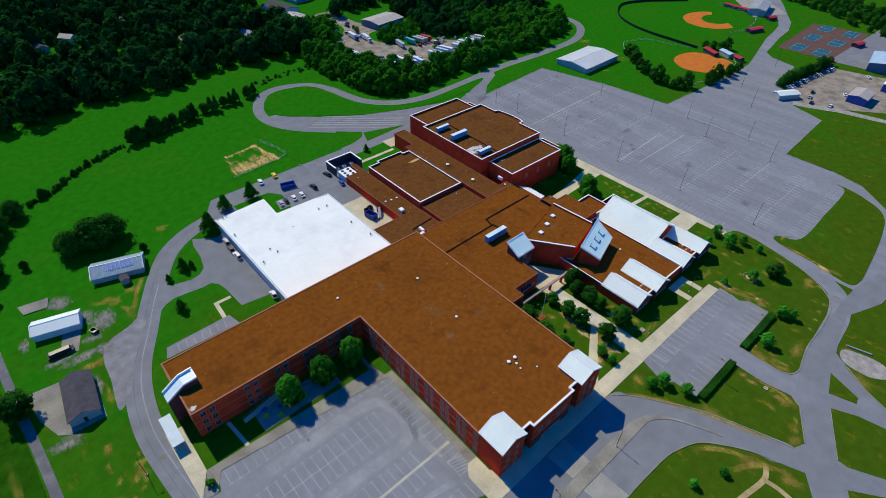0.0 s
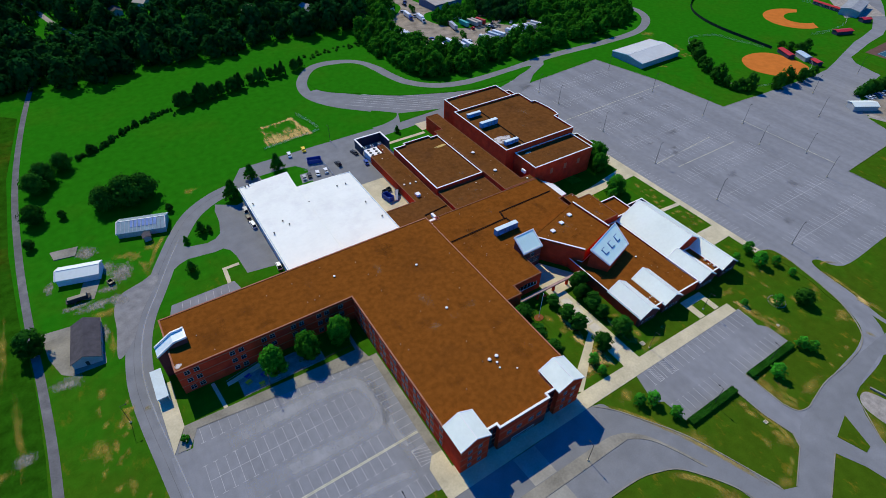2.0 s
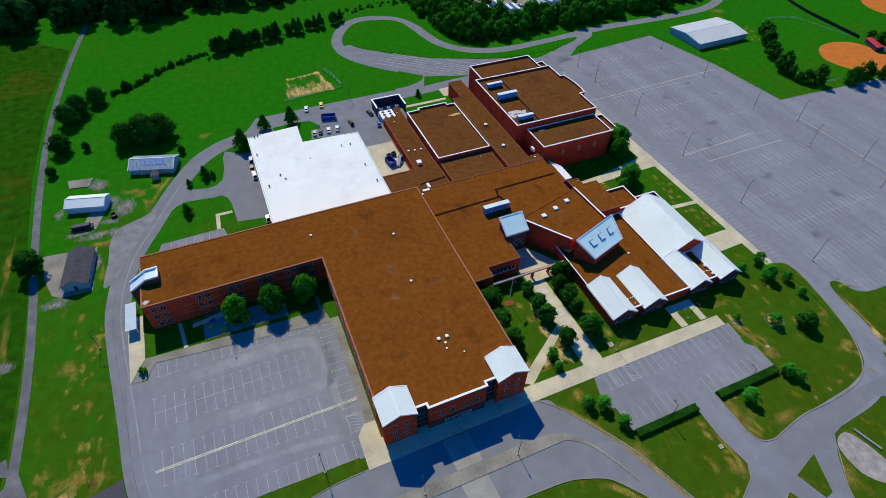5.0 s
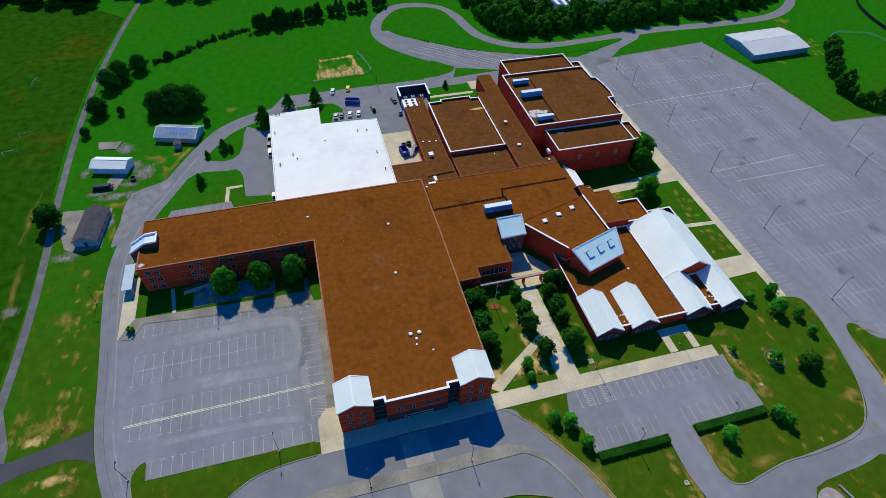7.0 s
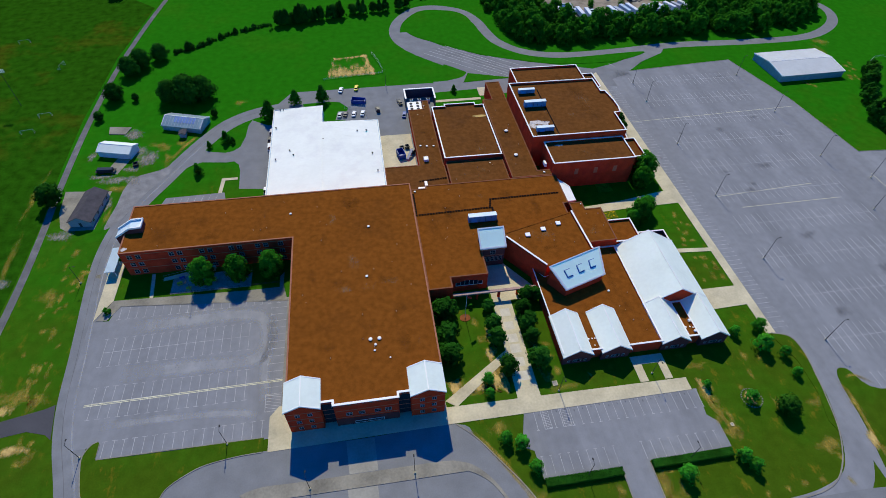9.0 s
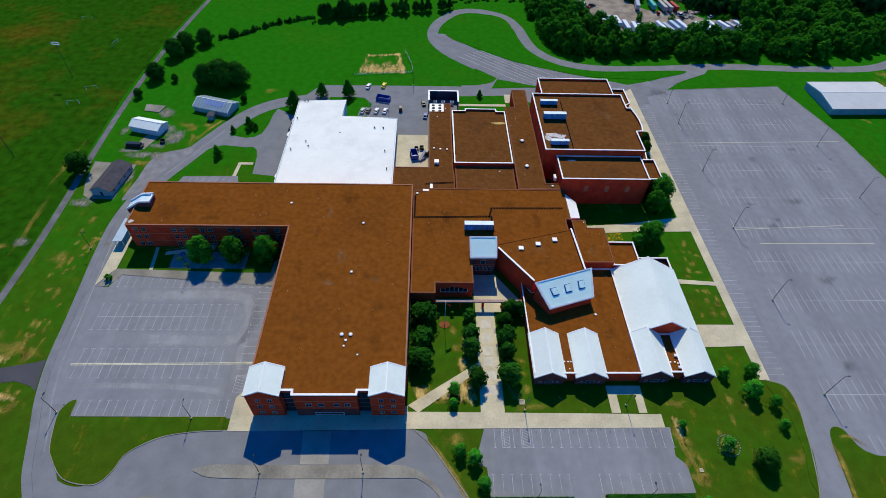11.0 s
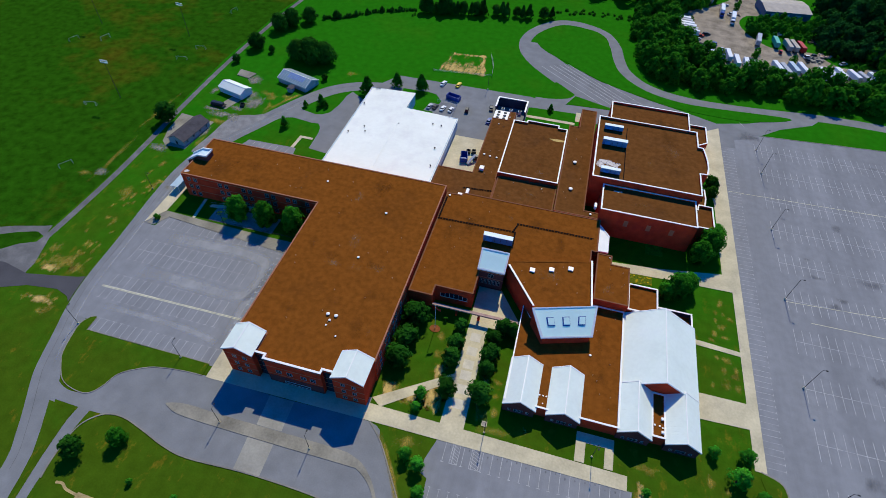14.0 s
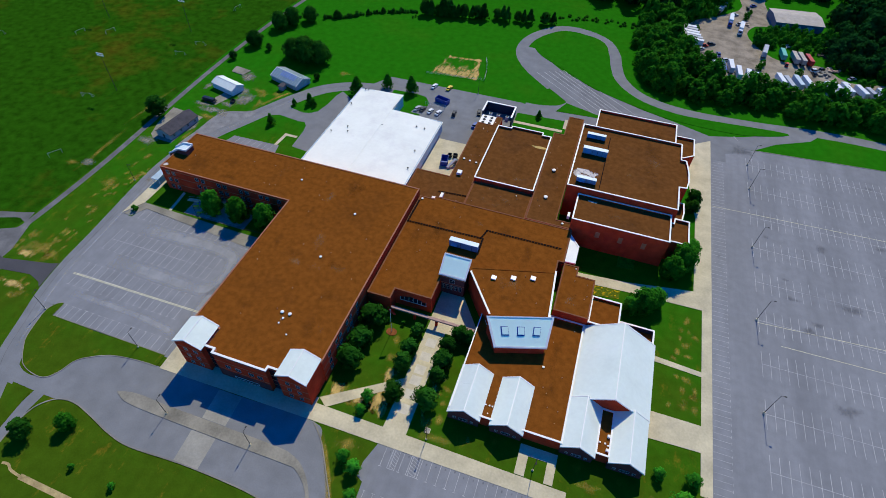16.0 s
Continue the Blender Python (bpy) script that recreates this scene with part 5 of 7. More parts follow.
east_woods = [(300, 345), (380, 335), (420, 330), (470, 400), (560, 480), (560, 640), (320, 640), (310, 420), (300, 395), (300, 370)]
pts = scatter(east_woods, 8.5, 9)
clump_field("woods_far", pts, [rs.uniform(.8, 1.6) for _ in pts], WOOD, LEAF_WOODS, "dark green woods beyond the lorry yard", 10)
pts = scatter([(246, 345), (254, 336), (262, 345), (284, 340), (288, 352), (296, 368), (290, 376), (262, 372), (250, 365)], 4.5, 12) + [(248, 312), (250, 318), (213, 350), (220, 372), (244, 380), (247, 390), (224, 378), (221, 383), (300, 310), (306, 314), (268, 310), (288, 332), (252, 345), (256, 352)]
clump_field("yard_thicket", pts, [rs.uniform(.25, .6) for _ in pts], WOOD, LEAF, "scrubby green thicket in the lorry yard", 13)
pts = scatter([(284, 336), (298, 326), (312, 320), (330, 326), (345, 336), (305, 352), (300, 372), (306, 420), (296, 400), (297, 376), (289, 352)], 5.5, 22)
clump_field("yard_woods", pts, [rs.uniform(.5, 1.1) for _ in pts], WOOD, LEAF_WOODS, "dark green trees beside the lorry yard", 23)
hedge_line = smooth([(375, 209), (368, 201), (362, 193), (356, 183), (351, 172), (346, 160), (347, 152), (354, 150), (365, 143), (376, 143), (388, 142), (399, 141), (408, 141)], False, 2)
pts = [(x + rs.uniform(-1.5, 1.5), y + rs.uniform(-1.5, 1.5)) for x, y in hedge_line if rs.random() < .9] + [(437, 180), (438, 174), (439, 168), (446, 167)]
clump_field("field_hedge", pts, [rs.uniform(.55, 1.05) for _ in pts], WOOD, LEAF_DARK, "row of dark rounded bushes along the ball field", 14)
pts = [(406 + 4.5 * i, 109.5 - 0.5 * i + rs.uniform(-1, 1)) for i in range(16)] + scatter([(560, 60), (620, 60), (700, 200), (640, 230), (600, 150)], 9, 15)
clump_field("hedge_east", pts, [rs.uniform(.5, .9) for _ in pts], WOOD, LEAF_DARK, "dense green hedge of small trees by parked cars", 16)
bank_line = smooth([(-9, 277), (-3, 280), (3, 284), (11, 291.5), (22, 299), (31, 303), (40, 307)], False, 22)
pts = [(x + rs.uniform(-1.1, 1.1), y + rs.uniform(-1.1, 1.1)) for x, y in bank_line] + [(41, 299), (42, 301)]
clump_field("field_bank", pts, [rs.uniform(.08, .2) if rs.random() < .88 else .3 for _ in pts], WOOD, LEAF_DARK, "low overgrown green bank crossing the field", 17)
pts = [(x, y) for x, y in scatter([(125, 338), (150, 345), (178, 345), (175, 338), (150, 337), (128, 332)], 3.5, 18)]
clump_field("loop_scrub", pts, [rs.uniform(.16, .32) for _ in pts], WOOD, LEAF_DARK, "low dark scrub behind the turning loop", 19, .45)


def hedge(x0, x1, y0, y1, h, label):
    """A clipped hedge of small leaves over a dense core."""
    rnd = random.Random(int(x0))
    v, f = [], []
    for i in range(int((x1 - x0) * (y1 - y0 + 2 * h) * 22)):
        s = rnd.random()
        if s < 0.5:
            p, n = Vector((rnd.uniform(x0, x1), rnd.uniform(y0, y1), h)), Vector((0, 0, 1))
        else:
            side = -1 if s < 0.75 else 1
            p, n = Vector((rnd.uniform(x0, x1), y0 if side < 0 else y1, rnd.uniform(0.1, h))), Vector((0, side, 0.2))
        p = p + n * rnd.uniform(-.1, .12)
        n = (n + Vector((rnd.uniform(-.8, .8), rnd.uniform(-.8, .8), rnd.uniform(-.3, .8)))).normalized()
        t = n.orthogonal().normalized() * 0.2
        b = n.cross(t) * 0.8
        k = len(v)
        v += [p - t, p - b, p + t, p + b]
        f.append((k, k + 1, k + 2, k + 3))
    hd = thing("hedge", label, "hedge", ((x0 + x1) / 2, (y0 + y1) / 2, 0), "clipped hedges")
    hd.matrix_world = Matrix()
    part("core", box(x0 + .1, x1 - .1, y0 + .1, y1 - .1, 0, h - .08, .12), LEAF_DARK, hd)
    part("foliage", (v, f), LEAF_DARK, hd)


hedge(130, 152, 17.6, 19.8, 1.3, "long clipped green hedge beside the visitor car park")
hedge(161, 185, 18.2, 20.4, 1.3, "long clipped green hedge beside the visitor car park")


# ---- worn ground ----
def blob(name, x, y, rx, ry, mat, z, seed, label, category, points=22, jag=0.3, full=0.2):
    """A thin uneven patch, densest in its middle."""
    rnd = random.Random(seed)
    k = [1 + rnd.uniform(-jag, jag) for _ in range(points)]
    k = [(k[i - 1] + k[i] * 2 + k[(i + 1) % points]) / 4 for i in range(points)]
    v, w = [(x, y, z)], [0.4 + full]
    for r, e in ((0.35, 0.34 + full), (0.7, 0.22 + full), (1.1, 0.05 + full), (1.7, -0.1)):
        v += [(x + rx * r * k[i] * math.cos(2 * math.pi * i / points), y + ry * r * k[i] * math.sin(2 * math.pi * i / points), z) for i in range(points)]
        w += [e] * points
    f = [(0, 1 + i, 1 + (i + 1) % points) for i in range(points)]
    for m in range(3):
        a, b = 1 + m * points, 1 + (m + 1) * points
        f += [(a + i, b + i, b + (i + 1) % points, a + (i + 1) % points) for i in range(points)]
    ob = single(name, (v, f), mat, label, category, kind="structure")
    ob.data.attributes.new("worn", "FLOAT", "POINT").data.foreach_set("value", w)
    return ob


single("playing_field", prism([(-38, 62), (-35.5, 76), (-35, 110), (-36, 140), (-39, 172), (-41, 214), (-40, 275), (-33, 340), (-60, 365), (-420, 420), (-420, 72), (-80, 72), (-62, 70)], -0.25, 0.012), FIELD, "broad olive-green playing field", "playing field", kind="structure")
for i, (x, y, rx, ry) in enumerate(((115, 49, 5, 3), (123, 51, 4, 3), (126, 54, 3, 4), (111, 51, 2, 3), (143, 46, 4, 1.5), (186, 38, 1.8, 4), (188, 31, 1.6, 3), (189, 47, 3, 1.2), (207, 31, 1.2, 3), (163, 12, 2.2, 6), (175, 6.5, 5, 2),
                                    (214, 17, 4, 2), (219, 30, 3, 1.5), (210, 71, 4, 1.2), (231, 28, 1.3, 5), (229, 14, 1.4, 4), (150, 0.5, 2.5, 3.5), (138, -7.5, 2.5, 2), (121, -1.5, 2.5, 3), (124.5, -12, 2, 3.5), (187, -7, 4, 3), (178, -14, 3, 5),
                                    (128, 14, 2, 3), (-11.5, 64.5, 4, 2.5), (-26.5, 70, 2, 3), (-22, 105, 2.5, 3), (121, 36, 3, 2), (1.8, 187, 2.6, 3.5), (3.6, 180, 1.5, 3), (30.8, 220.9, 3.2, 1.8), (-12.5, 160, 4, 2), (-12.5, 143.5, 1.2, 6),
                                    (4, 176, 2, 3), (-1.5, 189, 3, 2), (8, 190, 2.5, 2.5), (-20, 66, 5, 3), (-46, 110, 3, 1.5), (-41, 120, 1.2, 12), (-44, 160, 1.2, 14), (365, 233, 4, 8), (374, 250, 4, 5))):
    blob("dry_patch", x, y, rx, ry, DRY, 0.018 + 0.0007 * i if not inside(x, y, [(224, 0), (305, 0), (305, 40), (224, 40)]) else LAWN + 0.012, 100 + i, "worn dry straw-coloured grass patch", "bare ground", jag=0.6, full=0.06)
for x, y, rx, ry, s in ((125.6, 68, 1.3, 5, 7), (124.3, 61, 1.4, 2.5, 8), (124.2, 52.5, 2.2, 4, 9), (125.8, 48.8, 1.8, 2, 10), (111, 50, 1.8, 2.6, 11), (118.3, 50, 2, 1.6, 12), (139, 59.5, 1, 4, 13), (228.3, 16.5, 1.3, 3, 14), (186.8, 38.6, 1.2, 3.5, 15), (-21.5, 61.8, 3.6, 1.5, 5), (-14, 49.3, 4, 1.6, 6)):
    blob("dirt_plot", x, y, rx, ry, SAND, (LAWN if x > 224 else 0.012) + 0.004 * s, 400 + s, "bare sandy ground worn into the grass", "bare ground", full=0.14)
def worn_plot(corners, z, n=26):
    """A four-sided bare plot: worn lanes along its sides, thin grass in its middle."""
    p = [Vector((*c, z)) for c in corners]
    v, w = [], []
    for i in range(n + 1):
        for j in range(n + 1):
            u, k = i / n * 1.2 - 0.1, j / n * 1.2 - 0.1
            v.append(p[0].lerp(p[1], u).lerp(p[3].lerp(p[2], u), k))
            side = min(u, 1 - u, k, 1 - k)
            lanes = max(math.exp(-((u - 0.93) / 0.07) ** 2), math.exp(-((k - 0.93) / 0.05) ** 2) * (0.6 + 0.4 * u), 0.8 * math.exp(-((u - 0.1) / 0.06) ** 2) * k)
            south = math.exp(-((k - 0.25) / 0.24) ** 2)
            w.append(-0.3 if side < -0.02 else 0.1 + 0.36 * max(lanes, 0.9 * south) - (0.2 if side < 0.02 else 0))
    m = n + 1
    f = [(i * m + j, (i + 1) * m + j, (i + 1) * m + j + 1, i * m + j + 1) for i in range(n) for j in range(n)]
    ob = single("dirt_plot", (v, f), SAND, "bare sandy plot worn into the grass behind the yard", "bare ground", kind="structure")
    ob.data.attributes.new("worn", "FLOAT", "POINT").data.foreach_set("value", w)


worn_plot([(74, 239), (100.5, 241), (96.5, 264), (76.5, 262)], 0.03)
for i, (x, y, rx, ry) in enumerate(((235, 225.4, 5, 3.5), (262.6, 168.7, 2.6, 2.2), (242.4, 168.3, 1.4, .8), (253.6, 124.9, 2.2, 1.8), (256.7, 128.3, 1.8, 1.2), (224.1, 150.8, .8, .8), (219.4, 109, .9, .9), (288.8, 216.8, 1.8, 1.2), (248, 146.8, 1.2, .7),
                                    (249.4, 137.5, 2.2, 1.2), (285.7, 176.8, 2.0, 1.2), (291.8, 161.6, 1.6, 2.2), (270, 140, 5, 2), (262, 96, 4, 2), (280, 75, 3, 4), (250, 60, 3, 2))):
    blob("oil_stain", x, y, rx, ry, TAR, ROAD + 0.022 + 0.001 * i, 500 + i, "dark oily stain on the asphalt", "stain", jag=0.5, full=0.1)
for x, y, rx, ry, s in ((-5.5, 179.4, 3.5, 5, 1), (-9.7, 186, 3, 4, 2), (-27, 134.5, 4.5, 2.5, 3), (-15.4, 199.5, 3, 4, 4), (-14, 166, 6, 2.2, 5), (-39.8, 112.6, 3, 2, 6), (-3.5, 180.5, 3, 5, 7), (-15, 198.7, 4, 3, 8), (-9.5, 172.8, 4, 2, 9), (-8, 165, 3, 3, 10), (-14.2, 151, 1.6, 4, 11), (-21, 169, 5, 1.5, 12), (-29, 184, 1.5, 4, 13)):
    blob("gravel_patch", x, y, rx, ry, GRAVEL_PATCH, 0.055 + 0.002 * s, 300 + s, "spilled pale gravel patch", "bare ground", jag=0.4, full=0.24)
for k, (way, wide) in enumerate((([(112, 37.5), (118, 29.5), (124, 19), (130, 5), (134, -7)], 2.2), ([(187, 42), (186.4, 34), (188.6, 27), (187.6, 22)], 2.4), ([(162.4, 17), (162.2, 8), (164.5, 4)], 2.6), ([(150.8, 14), (152.2, 3), (150, -3.4)], 2.0), ([(138, -8.2), (150, -3)], 2.2),
                                 ([(231.6, 34), (230.2, 24), (228.4, 12)], 1.6), ([(233, 36), (237, 36.5), (242, 32.4)], 1.4), ([(111, 12), (118, 6), (123, -3)], 2.6), ([(113, 1), (121, -3), (125, -9)], 3.0), 
                                 ([(126, 74), (126.4, 66), (125.6, 58)], 1.4), ([(137.6, 62), (138, 54), (140, 47)], 1.6), ([(112, 47.6), (128, 47.6)], 1.6), ([(-24, 62.5), (-14, 64.5)], 3.4), ([(5, 175), (9, 186), (16, 197)], 2.6))):
    streak(way, wide, DRY, (LAWN if way[0][0] > 224 else 0.02) + 0.03 + 0.0008 * k, "straw-coloured worn grass along an edge", "worn_edge", "bare ground")
wisp, taken = random.Random(31), []
for i in range(60):
    k = wisp.random()
    if i < 32:
        x, y = -18.5 + 7 * k + wisp.gauss(0, 1.3), 95 + 19 * k + wisp.gauss(0, 3)
    elif i < 48:
        x, y = -18 + 8 * k, 66 + wisp.uniform(0, 12)
    else:
        x, y = wisp.uniform(-26, -12), wisp.uniform(76, 128)
    if all((x - a) ** 2 + (y - b) ** 2 > 3.2 for a, b in taken):
        taken.append((x, y))
        blob("dry_patch", x, y, wisp.uniform(.7, 1.3), wisp.uniform(1.0, 2.0), DRY, 0.034 + 0.0003 * i, 700 + i, "speckled dry straw-coloured grass patch", "bare ground", points=14, jag=0.7, full=0.06)
for k, (plot, gap, share) in enumerate((([(204, 77.5), (216.5, 77.5), (216.5, 92), (204, 92.5)], 3.0, .5), ([(207, 97.5), (216.5, 97), (216.5, 119), (212, 119)], 3.0, .5), ([(204, 68.5), (216.5, 68.5), (216.5, 73.5), (204, 73.5)], 3.0, .45), ([(112, 47.5), (120, 47.5), (127.5, 53), (127.5, 57), (121, 53)], 2.6, .7),
                                         ([(137.5, 45.5), (144, 45.5), (143.5, 80), (137.5, 80)], 3.0, .45), ([(118, 60), (127, 62), (127.5, 80), (121, 80)], 3.2, .4), ([(141, 2), (151, -2), (151, 14), (146, 15)], 3.2, .5), ([(186, 20), (192, 20), (190, 44), (186.5, 44)], 3.0, .55), ([(162, 5), (168, 5), (166, 18), (162, 18)], 2.8, .55),
                                         ([(172, 4.8), (214, 7), (219, 19), (214, 19), (205, 9), (176, 7.5)], 3.4, .4), ([(146, 45), (167, 45), (167, 51), (146, 51)], 3.4, .3), ([(192, 40), (216, 30), (219, 50), (205, 55)], 4.2, .22), ([(-30, 60.5), (-12, 61), (-11, 66), (-29, 70)], 3.0, .6), ([(-28, 44.5), (-8, 44.5), (-8, 50.5), (-22, 51.5)], 3.2, .55), ([(362, 203), (370, 204), (374, 224), (366, 224)], 3.4, .6), ([(329, 199), (340, 201), (340, 206), (330, 205)], 3.0, .5))):
    for x, y in scatter(plot, gap, 50 + k):
        if wisp.random() < share:
            blob("dry_patch", x, y, wisp.uniform(.7, 1.4), wisp.uniform(.9, 1.9), DRY, 0.05 + 0.0002 * k, 800 + int(7 * x + y), "speckled dry straw-coloured grass patch", "bare ground", points=12, jag=0.7, full=0.1)
for i in range(18):
    blob("oil_spot", 133.7 + 2.72 * i, 38.1 + 0.25 * (i * 5 % 4), .2, .32, TAR, ROAD + 0.03 + 0.0004 * i, 600 + i, "small dark oil spot in a parking stall", "stain", points=10, full=0.25)
for way in ([(241, 228.4), (265, 230.6), (304, 234.1), (315.1, 190), (320.1, 143.7), (349, 142.2)], [(381, 90), (373, 70), (314.2, 67), (314.2, 43)], [(314.2, 67), (314.2, 43), (310.2, 28), (297.2, 14), (272, 3.2)]):
    single("kerb", ribbon(way, .3, -0.1, 0.15), OLD_CONCRETE, "grey concrete kerb", "kerb", "kerbs", "structure")
surface("barrier_gravel", smooth([(184.6, -4.4), (188, -4.6), (190.2, -9), (191, -16), (187, -20), (182, -15.6), (181.2, -10.4), (182, -6.6)], True), 0.05, GRAVEL, "grey gravel patch beside the approach road", "bare ground")
surface("house_slab", [(-33, 161), (-24, 160), (-14.5, 159), (-15.5, 136.5), (-25.7, 136.8), (-28.5, 139), (-31.5, 147.8)], 0.06, OLD_CONCRETE, "stained concrete slab round the grey house", "pavement")
surface("barn_slab", [(-17.5, 181.7), (-12, 179.6), (-15.2, 170), (-20, 172), (-19, 177)], 0.06, OLD_CONCRETE, "stained concrete slab before the white barn", "pavement")
surface("old_foundation", [(-27, 206.5), (-17, 205), (-18.5, 199.5), (-26, 200.7)], 0.3, OLD_CONCRETE, "weathered brown concrete foundation", "slab")
for y in (51.5, 56.5, 61.5, 65.5, 70.5, 76):
    surface("inlay", inset(rect(130.8, 134.2, y - 1.6, y + 1.6), 0), WALK + 0.012, PAVER, "paler inlaid square in the walk", "paving")
surface("flower_bed", [(180, 119.3), (189.5, 121), (189.5, 116), (180.2, 114.8)], 0.1, FLOWER, "bed of yellow flowers beside the annex", "flower bed")
surface("knot_garden", [(187, 138), (193.4, 138), (193.4, 131.6), (187, 131.4)], 0.12, LEAF, "bright green knot garden bed", "flower bed")
single("stone_edging", join(*(box(200 + 3.1 * math.cos(a) - .2, 200 + 3.1 * math.cos(a) + .2, 34 + 3.1 * math.sin(a) - .18, 34 + 3.1 * math.sin(a) + .18, 0, .12 + .06 * (k % 3), .05) for k, a in enumerate(2 * math.pi * q / 24 for q in range(24)))), OLD_CONCRETE,
       "ring of grey stones round a young tree", "edging", kind="stuff")
blob("mulch_bed", 200, 34, 1.9, 1.9, SAND, 0.03, 77, "mulched ring round a young tree", "flower bed")
surface("flag_bed", smooth([(116.8, 75), (118.5, 74.2), (120.2, 75), (120, 76.6), (118.5, 77.2), (117, 76.6)], True), 0.14, DIRT, "round mulched bed at the flagpole", "flower bed")
for pts_k, w in ((smooth([(49.3, 28), (50.4, 27.1), (57, 25.7), (84.6, 25.4), (107, 25.4), (110.8, 25), (115.7, 21.3), (119.5, 14.8), (122.5, 7.8)]), 0.3),
                 (smooth([(30, 0), (29.2, 5), (29, 12), (30.3, 16.5), (34.3, 20), (40, 20.6), (47.8, 18.7), (55.7, 16.4), (64, 15.2), (80, 15.9), (94, 15.8), (104, 15.2), (109.5, 13.8), (115.2, 11.3), (119.4, 6.9), (124.4, -0.3), (127.2, -7.7)]), 0.35), (smooth([(109, 39), (114, 34.2), (119, 27.2), (126.1, 16.3), (132.2, 1.2), (135.4, -8.5)]), 0.35),
                 (smooth([(219.6, 55.1), (225.2, 52.8), (226.2, 46.2), (224.8, 38.3), (223.4, 31.8), (219.8, 20), (213.5, 10.5), (206, 6), (193, 4.6), (181, 4.6), (171.3, 3.1), (166.7, 2.3), (162.6, 3.4), (160.9, 7)]), 0.35), ([(152.2, 19.5), (152.2, 8.3), (153.8, -.2), (151.5, -3.8), (139.5, -10)], 0.3), ([(160.8, 20), (160.8, 7)], 0.3), ([(158.6, -10.4), (141.1, -18.6)], .25), ([(181.8, -6.2), (174.8, -15.4), (171.6, -22.6)], .25), ([(3.3, 96.9), (59, 92)], 0.25), ([(9.3, 47.8), (9.3, 43.3), (54.2, 43.05)], 0.25), (smooth([(54.1, 38.8), (47.7, 38.6), (40, 37.6), (35.1, 35.9), (29.6, 32.3), (27.7, 27.6), (25.6, 24.7), (22.5, 23.9), (17.3, 24.8), (13.8, 26.7), (10.1, 30.8), (8, 34), (6.3, 40), (5.6, 44.6), (7, 47.6), (8.6, 48.5)]), 0.25)):
    single("kerb", ribbon(pts_k, w, -0.1, 0.17), OLD_CONCRETE, "grey concrete kerb", "kerb", "kerbs", "structure")


# ---- roof equipment ----
def air_unit(x0, x1, y0, y1, z, h):
    """A long rooftop air handler: cabinet, hood, panel seams, curb."""
    u = thing("air_handler", "long pale blue-grey rooftop air handler", "air handler", ((x0 + x1) / 2, (y0 + y1) / 2, z), "rooftop units")
    u.matrix_world = Matrix()
    part("curb", box(x0 + .2, x1 - .2, y0 + .2, y1 - .2, z, z + .35), DARK_METAL, u)
    part("cabinet", box(x0, x1, y0, y1, z + .35, z + h), UNIT_BLUE, u)
    part("top_panel", box(x0 - .08, x1 + .08, y0 - .08, y1 + .08, z + h + .003, z + h + .12, .05), UNIT_TOP, u, "pale sheet-metal top")
    n = max(3, int((x1 - x0) / 1.8))
    for i in range(1, n):
        x = x0 + (x1 - x0) * i / n
        part("panel_seam", box(x - .05, x + .05, y0 - .04, y0 + .02, z + .5, z + h - .2), DARK_METAL, u)
    part("hood", join(([(x0 + 1.0, y0, z + h * .75), (x0 + 3.2, y0, z + h * .75), (x0 + 3.2, y0 - .8, z + h * .4), (x0 + 1.0, y0 - .8, z + h * .4), (x0 + 1.0, y0, z + h * .4), (x0 + 3.2, y0, z + h * .4)], [(0, 3, 2, 1), (3, 4, 5, 2), (0, 4, 3), (1, 2, 5)])), UNIT_BLUE, u)
    return u


air_unit(126.3, 137.0, 112.5, 114.5, 8.0, 3.1)
air_unit(164.1, 171.9, 187.4, 189.0, 15.1, 2.2)
air_unit(163.9, 173.9, 175.7, 177.7, 15.1, 2.9)
air_unit(164.3, 171.9, 156.6, 158.2, 15.1, 2.2)


def dome(x, y, r, z_list):
    v, f, n = [], [], 12
    for z, k in z_list:
        v += [(x + r * k * math.cos(2 * math.pi * i / n), y + r * k * math.sin(2 * math.pi * i / n), z) for i in range(n)]
    for j in range(len(z_list) - 1):
        f += [(j * n + i, j * n + (i + 1) % n, (j + 1) * n + (i + 1) % n, (j + 1) * n + i) for i in range(n)]
    return v, f + [tuple(range((len(z_list) - 1) * n, len(z_list) * n))]


def roof_fan(x, y, z, r, label="white domed roof exhaust fan"):
    u = thing("roof_fan", label, "roof fan", (x, y, z), "roof fans")
    r = r * 0.62
    part("curb", box(-r * .7, r * .7, -r * .7, r * .7, 0, r * .5), DARK_METAL, u)
    part("cowl", dome(0, 0, r, [(r * .4, .75), (r * .5, 1.0), (r * .75, .95), (r * .9, .6), (r * .95, .2)]), COPING, u)


